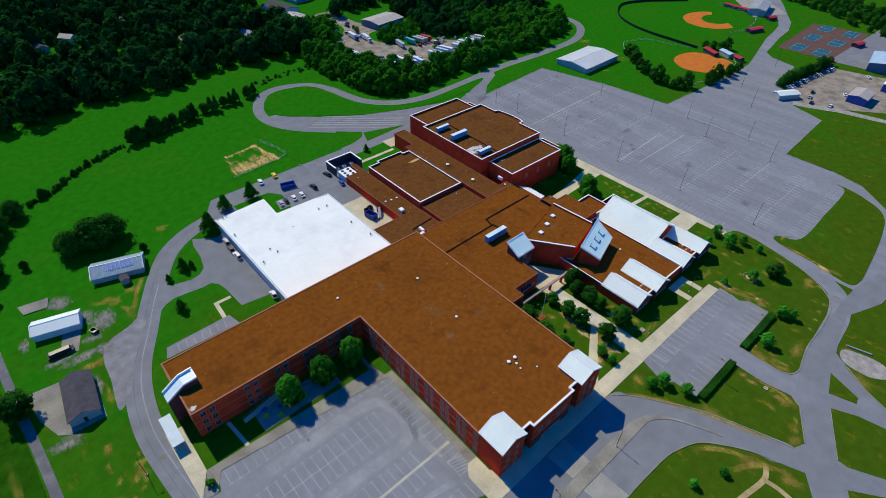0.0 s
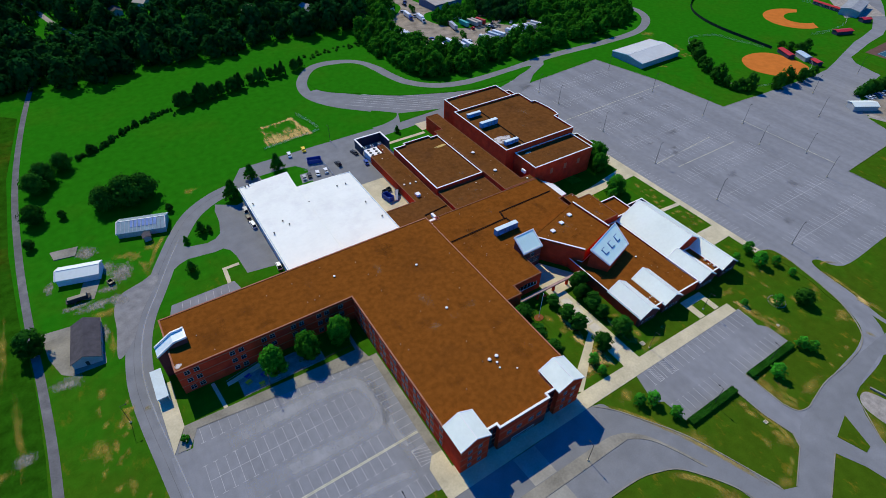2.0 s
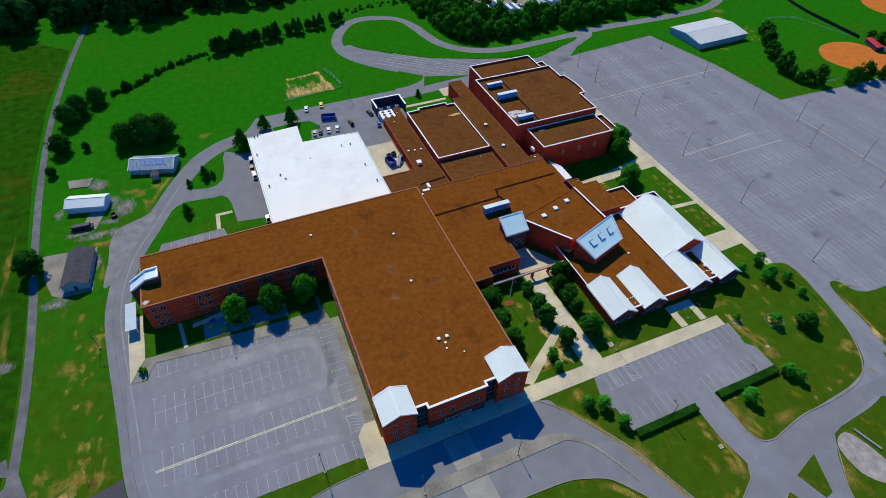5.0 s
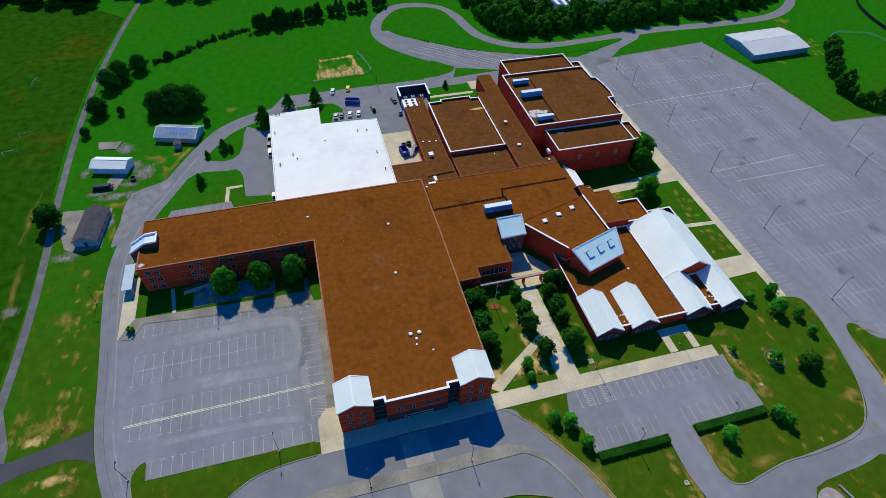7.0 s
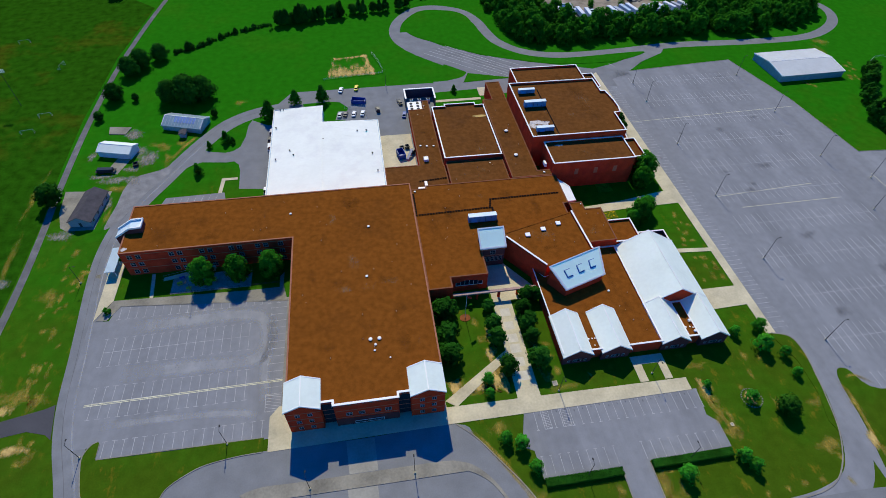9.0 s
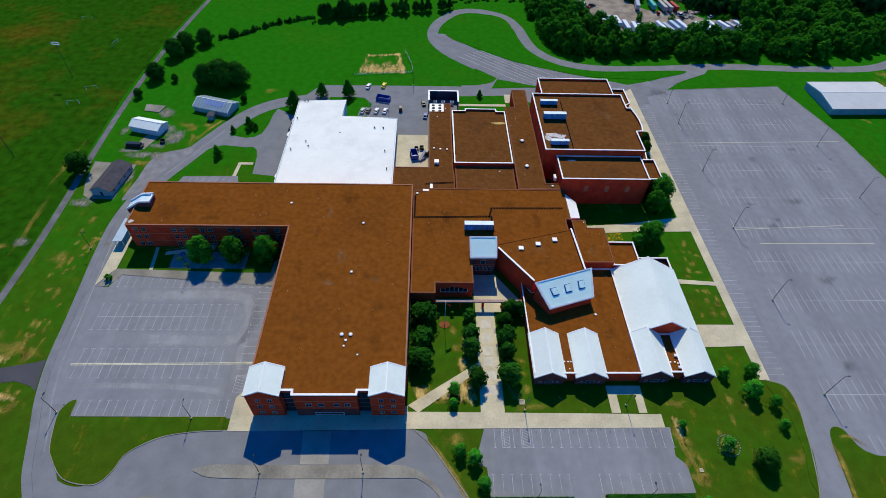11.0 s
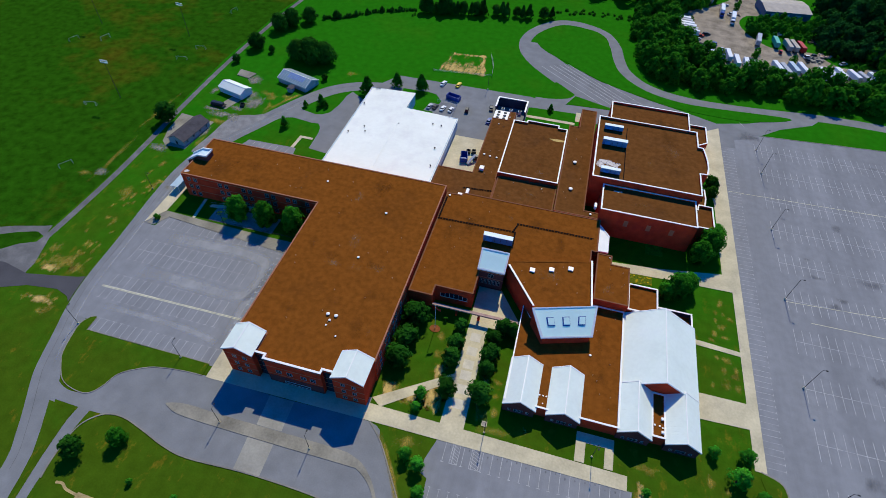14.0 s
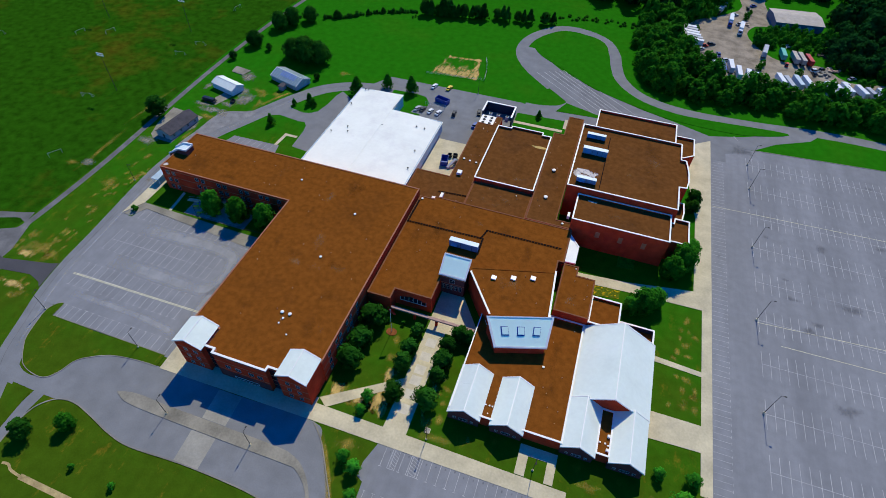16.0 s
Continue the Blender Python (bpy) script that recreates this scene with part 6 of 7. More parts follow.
for x, y, z, r in ((86.6, 64, ROOF3, 1.0), (89.3, 64, ROOF3, 1.0), (88, 62, ROOF3, .7), (87.6, 60, ROOF3, .55), (92, 57, ROOF3, .5), (87, 89, ROOF3, .8), (89, 112.5, ROOF3, .8), (61, 123, ROOF3, .75), (154.5, 169, 8.0, 1.4), (154.5, 151, 8.0, 1.4),
                   (115.2, 168, 4.2, .85), (118, 167.4, 4.2, .85), (121, 167.2, 4.2, .85), (163.5, 138.4, 8.0, .8), (108.4, 133, 8.0, .8), (169.2, 77, 4.2, .7), (155.6, 59, 4.2, .45), (156.7, 59, 4.2, .45), (157.6, 59, 4.2, .45), (156.8, 56.5, 4.2, .35),
                   (189.2, 59, 4.0, .5), (190.6, 59, 4.0, .5), (191.5, 58.6, 4.0, .45), (143, 150, 6.0, .45), (117, 193, 4.2, .5), (121, 200, 4.2, .5), (172.2, 117.5, 7.9, .4)):
    roof_fan(x, y, z, r)


def roof_box(x, y, z, w, l, h, label, mat=None):
    u = thing("roof_unit", label, "roof unit", (x, y, z), "small roof units")
    part("curb", box(-w * .42, w * .42, -l * .42, l * .42, 0, .2), DARK_METAL, u)
    part("housing", box(-w / 2, w / 2, -l / 2, l / 2, .2, h, .08), mat or COPING, u)


for x, y, z, w, l, h in ((116.3, 157.5, 4.2, 2.0, 2.4, 1.3), (114, 140.5, 4.2, 1.2, 3.0, 1.5), (112, 138.2, 4.2, 3.0, 1.2, 1.3), (165, 143, 8.0, 1.0, 2.6, 1.6), (191.3, 61.2, 4.0, .8, .9, .8), (191.3, 57, 4.0, .8, .8, .8)):
    roof_box(x, y, z, w, l, h, "white metal rooftop unit on a curb")
for x, y in ((146, 101.5), (152.4, 103.6), (158.8, 105.8)):
    roof_box(x, y, 10.2, 1.8, 1.8, .6, "square white roof skylight curb", SKY_WHITE)
for x, y in ((52.4, 202.4), (53.9, 202.7), (51.2, 188), (72.4, 176.5), (87.7, 181.2), (91.8, 181), (58, 169.9), (59.6, 166.5), (52.3, 164.2), (93.5, 163.8), (95, 151.4)):
    t = thing("roof_vent", "small dark vent on the white roof", "roof vent", (x, y, 5.6), "workshop roof vents")
    part("pipe", tube((0, 0, -.2), (0, 0, .4), .2, .2), DARK_METAL, t), part("cap", dome(0, 0, .36, [(.4, .8), (.48, 1), (.6, .7), (.66, .2)]), DARK_METAL, t)
rnd = random.Random(21)
SPOTS = [((66, 103), (56, 131), ROOF3, 18), ((6, 60), (112, 132), ROOF3, 8), ((109, 127), (90, 133), 8.0, 9), ((140, 162), (96, 133), 8.0, 0), ((150, 160), (140, 190), 8.0, 8), ((169, 178), (98, 112), 7.9, 5), ((170, 177), (58, 94), 4.2, 8), ((126, 147), (138, 151), 6.0, 5), ((114, 122), (140, 194), 4.2, 6),
         ((142, 164), (94, 108), 10.2, 8)]
ROOF_STAIN = material("damp_roof_stain", (0.05, 0.026, 0.012), 0.95, 0.7, 1.3, 0.4, 2.5, 0.0, fade=(0.9, 0.3, 0.95, 1.7, 0.3, 0.8))
ROOF_SCUFF = material("pale_roof_scuff", (0.34, 0.21, 0.11), 0.95, 0.7, 1.3, 0.4, 2.5, 0.0, fade=(1.2, 0.4, 1.25, 1.75, 0.4, 1.0))
damp = random.Random(57)
for k, ((xa, xb), (ya, yb), z) in enumerate((((66, 103), (56, 131), ROOF3), ((6, 60), (113, 132), ROOF3), ((109, 126), (90, 133), 8.0), ((128, 164), (114, 133), 8.0), ((151, 159), (140, 190), 8.0), ((169, 177), (56, 92), 4.2), ((170, 178), (99, 112), 7.9), ((126, 146), (156, 190), 7.0), ((126, 146), (139, 151), 6.0),
                                              ((115, 122), (142, 192), 4.2), ((166, 200), (156, 193), 15.1), ((170, 198), (199, 211), 13.0), ((170, 198), (140, 149), 12.7), ((146, 163), (92, 106), 10.2))):
    for q in range(max(3, int((xb - xa) * (yb - ya) / 150))):
        rx, ry = damp.uniform(1.2, min(5, (xb - xa) / 4)), damp.uniform(1.2, min(5, (yb - ya) / 4))
        dark = damp.random() < .7
        blob("roof_stain", damp.uniform(xa + rx, xb - rx), damp.uniform(ya + ry, yb - ry), rx, ry, ROOF_STAIN if dark else ROOF_SCUFF, z + 0.02 + 0.0006 * q, 1200 + 40 * k + q, "dark damp stain on the brown roof" if dark else "pale scuffed patch on the brown roof", "stain", points=16, jag=0.6, full=0.0)
pipe_mesh = mesh_of("stack", *tube((0, 0, 0), (0, 0, .4), .1, .1, 8), VENT_GREY)
for (xa, xb), (ya, yb), z, n in SPOTS:
    for _ in range(n):
        x, y = rnd.uniform(xa, xb), rnd.uniform(ya, yb)
        if not (z == 10.2 and not inside(x, y, [(139, 101), (149, 87.5), (166, 92.5), (164.5, 110)])):
            single("vent_pipe", pipe_mesh, COPING, "short pale plumbing vent pipe on the roof", "vent pipe", "plumbing vents", at=(x, y, z))


def pipe_run(points, z, blocked=True):
    """A dark pipe carried over the roof on blocks."""
    t = thing("pipe_run", "dark pipe on small blocks crossing the roof", "pipe", (*points[0], z))
    t.matrix_world = Matrix()
    for a, b in zip(points, points[1:]):
        a, b = Vector(a), Vector(b)
        d, n = (b - a).normalized(), int((b - a).length / 1.1)
        part("pipe", tube((*a, z + .35), (*b, z + .35), .09 if blocked else .16, .09 if blocked else .16, 6), RUBBER, t)
        for i in range(n + 1 if blocked else 0):
            p = a + d * 1.1 * i
            part("support_block", BLOCK, RUBBER, t).location = (p.x, p.y, z)


BLOCK = mesh_of("support_block", *box(-.34, .34, -.3, .3, 0, .28), RUBBER)
pipe_run([(107.5, 119.4), (136.2, 120.2), (137.4, 124.8), (165.8, 125.2)], 8.0)
pipe_run([(107.6, 131.5), (107.5, 119.6)], 8.0)
pipe_run([(137.0, 120), (137.3, 111.5)], 8.0)
pipe_run([(112, 143.6), (123, 144.6)], 4.2)
pipe_run([(173.9, 190.5), (173.6, 153.4)], 15.1, False)
blob("roof_patch", 167.1, 163.6, 4.2, 1.6, PATCH, 15.15, 61, "torn pale grey patch of roof coating", "roof patch")
blob("roof_patch", 164.1, 162.1, 1.4, 2.4, PATCH, 15.16, 63, "torn pale grey patch of roof coating", "roof patch")
for k, (x, y, rx, ry) in enumerate(((165.5, 164.2, 1.1, .9), (168.2, 163.2, 1.5, .7), (170.4, 162.4, .9, 1.0), (164.4, 161.6, .8, 1.4), (167, 161.4, 1.6, .4))):
    blob("roof_patch", x, y, rx, ry, PATCH, 15.17 + .004 * k, 80 + k, "torn pale grey patch of roof coating", "roof patch", jag=.6, full=.5)
blob("roof_patch", 145.8, 184.3, 3.0, .7, SAND, 7.03, 62, "long tan repair patch on the roof", "roof patch", full=.45)
blob("roof_patch", 172.5, 149.6, 2.0, .5, PATCH, 12.74, 65, "torn pale grey patch of roof coating", "roof patch")
blob("roof_patch", 4.9, 112.4, 1.0, .8, PATCH, ROOF3 + .03, 64, "pale worn patch at the roof corner", "roof patch")


# ---- lamps and poles ----
LAMP_TALL, LAMP_LOW = 11.3, 8.6


def lamp_post(x, y, h, turn=0.0, arm=1.6, base_h=0.8):
    t = thing("lamp_post", "tall dark bronze car park lamp post", "lamp post", (x, y, 0), "car park lamps", turn=turn)
    part("base", tube((0, 0, 0), (0, 0, base_h), .32, .3, 10), CONCRETE, t, "round concrete base")
    part("pole", tube((0, 0, base_h), (0, 0, h), .1, .06), DARK_METAL, t)
    part("arm", tube((0, 0, h - .1), (arm, 0, h + .1), .06, .05, 6), DARK_METAL, t)
    part("lamp_head", box(arm - .1, arm + .55, -.18, .18, h, h + .18, .05), DARK_METAL, t)


for x, y in ((237, 50), (236.8, 86.8), (236.8, 123.3), (237.3, 160.3), (238, 197.6), (238, 215.5), (300, 69.8), (299.4, 106.2), (300.2, 142.8), (300, 179.9), (300, 217), (312.8, 125.2), (313, 88), (358.4, 106.8), (385.1, 125.6), (440, 126.3)):
    lamp_post(x - .6, y, LAMP_TALL, 0, .9)
for x, y, a in ((5, 44.5, 90), (44.3, 42.6, 90), (67.3, 26.9, 90), (95.4, 26.9, 90), (142, 19, 90), (172, 19.2, 90), (142, 45, -90), (173, 46.5, -90), (104.5, 228.5, 90), (27, 98.2, -90), (-12.7, 109.3, 0)):
    lamp_post(x, y, LAMP_LOW, a, 1.2, .5)
for x, y, h in ((-69, 163.5, 20), (-74, 231, 19), (-130.3, 228, 19)):
    t = thing("floodlight_mast", "tall sports floodlight mast with a bank of lamps", "floodlight", (x, y, 0), "sports floodlights")
    part("mast", tube((0, 0, 0), (0, 0, h), .14, .08), DARK_METAL, t)
    for k in range(2):
        part("crossbar", box(-1.9, 1.9, -.08, .08, h - .4 - k, h - .25 - k), COPING, t)
        for i in range(5):
            part("lamp", box(-1.9 + i * .85, -1.4 + i * .85, -.35, .1, h - .25 - k, h + .2 - k, .06), COPING, t)
flag = thing("flagpole", "slim white flagpole with a furled red and white flag", "flagpole", (118.5, 75.8, 0))
part("pole", tube((0, 0, .1), (0, 0, 12.5), .1, .06), COPING, flag), part("finial", dome(0, 0, .14, [(12.5, .6), (12.6, 1), (12.72, .6), (12.76, .1)]), COPING, flag)
fv = [(0.08 + .28 * i, .12 * math.sin(i * 1.4), z - .18 * i) for z in (12.2, 11.0) for i in range(7)]
part("flag", (fv + [(x, y + .03, z) for x, y, z in fv], [(i, i + 1, 8 + i, 7 + i) for i in range(6)] + [(14 + i + 1, 14 + i, 21 + i, 22 + i) for i in range(6)]), RED, flag)


# ---- vehicles ----
def car(x, y, turn, paint, label, length=4.6, high=1.45, van=False):
    t = thing("car" if not van else "van", label, "car" if not van else "van", (x, y, .05), "parked cars", turn=turn)
    l, w = length / 2, .9
    side = [(-l, .35), (l, .35), (l, .75), (l * .92, .9), (l * .45, .98), (-l * .95, .98), (-l, .8)]
    v = [(a, s * w, z) for s in (-1, 1) for a, z in side]
    part("body", (v, [tuple(range(7)), tuple(range(13, 6, -1))] + [((i + 1) % 7, i, 7 + i, 7 + (i + 1) % 7) for i in range(7)]), paint, t)
    back = -l * .97 if van else -l * .72
    cab = [(back, .98), (l * .42, .98), (l * .12, high), (back + .35, high)]
    v = [(a, s * (w - .06 - (z - .98) * .3), z) for s in (-1, 1) for a, z in cab]
    part("glasshouse", (v, [(0, 1, 2, 3), (7, 6, 5, 4)] + [((i + 1) % 4, i, 4 + i, 4 + (i + 1) % 4) for i in range(4)]), GLASS, t)
    v = [(a, s * (w - .2), high + dz) for dz in (0, .06) for s in (-1, 1) for a in (back + .4, l * .1)]
    part("roof", (v, [(4, 5, 7, 6), (0, 1, 5, 4), (3, 2, 6, 7), (1, 3, 7, 5), (2, 0, 4, 6)]), paint, t)
    for a in (-l * .62, l * .62):
        for s in (-1, 1):
            part("wheel", tube((a, s * (w - .22), .33), (a, s * (w + .02), .33), .33, .33, 12), DARK_METAL, t)
    return t


car(81, 228.6 - 2.5, 80, WHITE_PAINT, "white pickup parked at the yard edge", 5.2), car(89, 229.6 - 2.5, 80, YELLOW_PAINT, "yellow pickup parked at the yard edge", 5.2)
for x, y, p, lab in ((79.9, 203, SILVER_PAINT, "silver car behind the workshop"), (82.7, 203.4, DARK_PAINT, "dark green car behind the workshop"), (86.8, 203.2, WHITE_PAINT, "white car behind the workshop"), (91.0, 203.2, WHITE_PAINT, "white car behind the workshop")):
    car(x, y, 78, p, lab)
car(98.6, 205.5, 95, DARK_PAINT, "dark utility cart standing in the yard", 5.0, 2.0, True)
car(110, 211, 100, DARK_PAINT, "black pickup beside the loading dock", 5.4)
car(48.3, 150.5, 85, WHITE_PAINT, "white utility van at the workshop corner", 4.6, 2.3, True), car(48.2, 192.5, 85, SILVER_PAINT, "silver van beside the workshop", 5.6, 2.1, True), car(47.6, 186.5, 88, DARK_PAINT, "dark truck beside the workshop", 5.6, 1.8), car(47.8, 181, 92, WHITE_PAINT, "white utility truck beside the workshop", 5.6, 2.0, True)
rnd = random.Random(31)
PAINTS = [WHITE_PAINT, SILVER_PAINT, DARK_PAINT, BLUE_PAINT, SILVER_PAINT, DARK_PAINT]
for i in range(20):
    p = PAINTS[i % 6]
    car(408 + 3.1 * i, 103.5 - .35 * i, 92 + rnd.uniform(-5, 5), p, {WHITE_PAINT: "white", SILVER_PAINT: "silver", DARK_PAINT: "dark", BLUE_PAINT: "blue"}[p] + " car parked along the hedge")
for x, y, a, p in ((412, 90, 10, DARK_PAINT), (402, 88, 15, SILVER_PAINT), (394, 84, 5, DARK_PAINT), (424, 74, 30, WHITE_PAINT), (470, 74, 40, WHITE_PAINT), (398, 74, 0, WHITE_PAINT)):
    car(x, y, a, p, "car parked on the gravel lot")


def dumpster(x, y, turn, mat, w, l, h, label):
    t = thing("skip", label, "skip", (x, y, .03), "skips", turn=turn)
    part("body", ring(rect(-w / 2, w / 2, -l / 2, l / 2), 0, .12, .15, h), mat, t), part("floor", box(-w / 2 + .1, w / 2 - .1, -l / 2 + .1, l / 2 - .1, .12, .3), mat, t)
    for i in range(5):
        yy = -l / 2 + l * (i + .5) / 5
        for s in (-1, 1):
            part("rib", box(s * w / 2 - .06 + s * .06, s * w / 2 + .06 + s * .06, yy - .08, yy + .08, .15, h), mat, t)
    for s in (-1, 1):
        part("skid", box(s * w * .35 - .1, s * w * .35 + .1, -l / 2, l / 2, 0, .12), DARK_METAL, t)


dumpster(89.5, 214, 75, BLUE_PAINT, 3.2, 7.0, 2.2, "large open blue skip in the yard")
dumpster(106.3, 167.5, 12, BLUE_PAINT, 3.0, 5.5, 2.4, "dark blue rubbish compactor skip")
dumpster(107.2, 172.3, 5, DARK_PAINT, 1.8, 2.0, 1.5, "small black rubbish bin"), dumpster(109.6, 173, 5, DARK_PAINT, 1.8, 2.0, 1.5, "small black rubbish bin")
t = thing("compactor", "slanted grey compactor chute at the dock", "compactor", (110, 166, 0), turn=-30)
part("chute", ([(-.6, -2.5, .2), (.6, -2.5, .2), (.6, 2.5, 2.2), (-.6, 2.5, 2.2), (-.6, -2.5, .9), (.6, -2.5, .9), (.6, 2.5, 3.0), (-.6, 2.5, 3.0)], [(3, 2, 1, 0), (4, 5, 6, 7), (0, 1, 5, 4), (1, 2, 6, 5), (2, 3, 7, 6), (3, 0, 4, 7)]), SILVER_PAINT, t)
part("ram_box", box(-1, 1, 2.5, 4.2, 0, 2.2, .1), DARK_PAINT, t)
car(111.2, 199.5, 80, BLUE_PAINT, "blue utility trailer by the dock", 5.0, 1.6)
for x0, x1, y0, y1 in ((92.5, 92.8, 190, 209), (82.2, 92.6, 208.8, 209.1)):
    f = thing("yard_fence", "chain-link fence round the small parking bay", "fence")
    n = int(max(x1 - x0, y1 - y0) / 2.4)
    for i in range(n + 1):
        px, py = x0 + (x1 - x0) * i / n, y0 + (y1 - y0) * i / n
        part("post", tube((px, py, 0), (px, py, 1.8), .05, .05, 6), SILVER_PAINT, f)
    for z in (.3, .8, 1.3, 1.75):
        part("rail", tube((x0, y0, z), (x1, y1, z), .025, .025, 6), SILVER_PAINT, f)

# plant enclosure behind the kitchen
dock = thing("plant_enclosure", "dark-walled plant enclosure with white-capped parapet", "enclosure")
part("wall", join(box(112.6, 127.6, 215.0, 215.4, 0, 5), box(127.2, 127.6, 205.2, 215.0, 0, 5), box(112.6, 113, 206.5, 215.0, 0, 5)), NAVY_WALL, dock)
part("coping", join(box(112.4, 127.8, 214.8, 215.6, 5, 5.25), box(127.0, 127.8, 205.2, 214.8, 5, 5.25), box(112.4, 113.2, 206.4, 214.8, 5, 5.25)), COPING, dock)
chill = thing("chiller", "white-topped chiller unit with round fans", "chiller", (116.6, 201.8, 0))
part("cabinet", box(-3.4, 3.4, -3.8, 3.8, .2, 3.4, .15), UNIT_METAL, chill), part("top", box(-3.5, 3.5, -3.9, 3.9, 3.4, 3.55), COPING, chill)
for i in range(3):
    for j in range(2):
        part("fan", tube((-1.6 + 3.2 * j, -2.5 + 2.4 * i, 3.55), (-1.6 + 3.2 * j, -2.5 + 2.4 * i, 3.75), .75, .75, 14), DARK_METAL, chill)
for x in (116, 120, 124.5):
    t = thing("condenser", "small pale condenser unit", "condenser", (x, 210.6, 0), "condensers")
    part("case", box(-.8, .8, -.8, .8, .1, 1.9, .1), UNIT_METAL, t), part("fan_guard", tube((0, 0, 1.9), (0, 0, 2.0), .6, .6, 12), DARK_METAL, t)


# ---- outlying buildings ----
def house(name, x, y, w, l, h, rise, turn, wall, roof, label, category="house", openings=True, group="", ribs=False):
    """Walls, a gabled roof (ridge along its length) with overhang, windows and a door."""
    t = thing(name, label, category, (x, y, 0), group, turn=turn)
    gable_body(t, -w / 2, w / 2, -l / 2, l / 2, h, h + rise, mat=wall)
    if ribs:
        ribbed_roof("roof", t, -w / 2, w / 2, -l / 2, l / 2, h + .02, h + rise + .02, mat=roof, rib=1.1)
    else:
        for s in (-1, 1):
            a = [(0, h + rise + .02), (s * (w / 2 + .4), h - .4 * rise / (w / 2) + .02)]
            v = [(p, q, z + dz) for dz in (0, .16) for q in (-l / 2 - .4, l / 2 + .4) for p, z in a]
            part("roof", (v, [(0, 1, 3, 2), (4, 6, 7, 5), (0, 4, 5, 1), (2, 3, 7, 6), (1, 5, 7, 3), (0, 2, 6, 4)]), roof, t)
    if openings:
        for s in (-1, 1):
            n = max(2, int(l / 4))
            for i in range(n):
                yy = -l / 2 + l * (i + .5) / n
                facade_windows(t, "e" if s > 0 else "w", s * w / 2, (yy,), (1.0,), 1.2, 1.2)
        part("door", box(-.5, .5, -l / 2 - .05, -l / 2 + .03, 0, 2.05), DARK_METAL, t)
    return t


house("house", -19.6, 147.4, 8.4, 17.6, 2.7, 2.2, -6, GREY_WALL, GREY_ROOF, "single-storey house with a grey shingle roof")
house("barn", -17.7, 185.4, 7.4, 14.6, 3.0, 1.5, -105, WHITE_WALL, WHITE_METAL, "small barn with a white metal roof", "barn", False, ribs=True)
gh = house("greenhouse", 8.2, 203.6, 10.0, 18.5, 2.6, 2.2, -107, GREEN_PANEL, GREEN_ROOF, "glazed greenhouse with pale translucent roof panels", "greenhouse", False, ribs=True)
for i in range(7):
    part("roof_light", ([(.25, -4 + i * 1.5, 5.02), (3.2, -4 + i * 1.5, 3.72), (3.2, -2.8 + i * 1.5, 3.72), (.25, -2.8 + i * 1.5, 5.02)], [(0, 1, 2, 3)]), BLUE_GLAZING, gh, "bluish glazed roof light")
for side in (-1, 1):
    for i in range(13):
        yy = -9.3 + 1.53 * i
        v = [(side * px, yy + dy, pz + dz) for dz in (0, .12) for dy in (0, .16) for px, pz in ((0.1, 4.98), (5.2, 2.74))]
        part("rafter", (v, [(4, 6, 7, 5), (0, 4, 5, 1), (2, 3, 7, 6), (1, 5, 7, 3), (0, 2, 6, 4)]), GREY_RAFTER, gh, "grey glazing rafter")
house("shed", 8.0, 195.2, 2.6, 3.0, 2.2, .5, 0, GREY_WALL, GREY_ROOF, "small dark garden shed", "shed", False)
t = thing("flatbed_trailer", "dark loaded flatbed trailer on a slab", "trailer", (-20, 172.2, 0), turn=-4)
part("bed", box(-4, 4, -1.3, 1.3, .7, .95), DARK_METAL, t), part("load", box(-3.4, 3.2, -1.1, 1.1, .95, 2.0, .25), DARK_PAINT, t)
for a in (-2.2, -1.2):
    for s in (-1, 1):
        part("wheel", tube((a, s * 1.0, .4), (a, s * 1.3, .4), .4, .4, 12), DARK_METAL, t)
dumpster(-8.7, 175.5, 20, DARK_PAINT, 1.8, 2.6, 1.1, "low dark metal trough")
house("field_house", 338.5, 220.5, 26.0, 39.0, 3.6, 1.6, -88, GREY_WALL, PALE_ROOF, "large plain hall with a white metal roof", "hall", False, ribs=True)
depot = house("warehouse", 273.5, 385, 21.0, 29.0, 4.6, 1.3, -82, STEEL_WALL, TAN_ROOF, "steel warehouse with a pale roof in the lorry yard", "warehouse", False)
for q in (-8.5, -1.0, 6.5):
    part("roller_door", box(10.46, 10.62, q - 1.9, q + 1.9, 0, 3.4), UNIT_METAL, depot, "pale blue roller door")
for i, (x, y, w, l, a) in enumerate(HOMES):
    house("house", x, y, l, w, 3.2, 2.0, a, GREY_WALL if i % 2 else WHITE_WALL, (GREY_ROOF, TAN_ROOF, DULL_ROOF)[i % 3], "small house with a " + ("grey", "tan", "pale grey")[i % 3] + " roof among trees", "house", i < 6, "houses in the woods")
house("kiosk", 390, 99, 7, 15, 3.2, 1.0, 60, GREY_WALL, WHITE_METAL, "low kiosk with a white roof by the car park", "kiosk", False)
house("store", 423.5, 65.5, 11, 18, 4.4, 1.1, -88, BLUE_PAINT, TAN_ROOF, "blue-walled store with a grey roof", "store", False)
house("store", 462, 55, 14, 22, 5, 1.2, -85, BLUE_PAINT, WHITE_METAL, "blue-walled store with a pale roof", "store", False)
house("store", 500, 72, 22, 30, 6, 1.5, -80, STEEL_WALL, UNIT_METAL, "long store with a pale blue metal roof", "store", False)
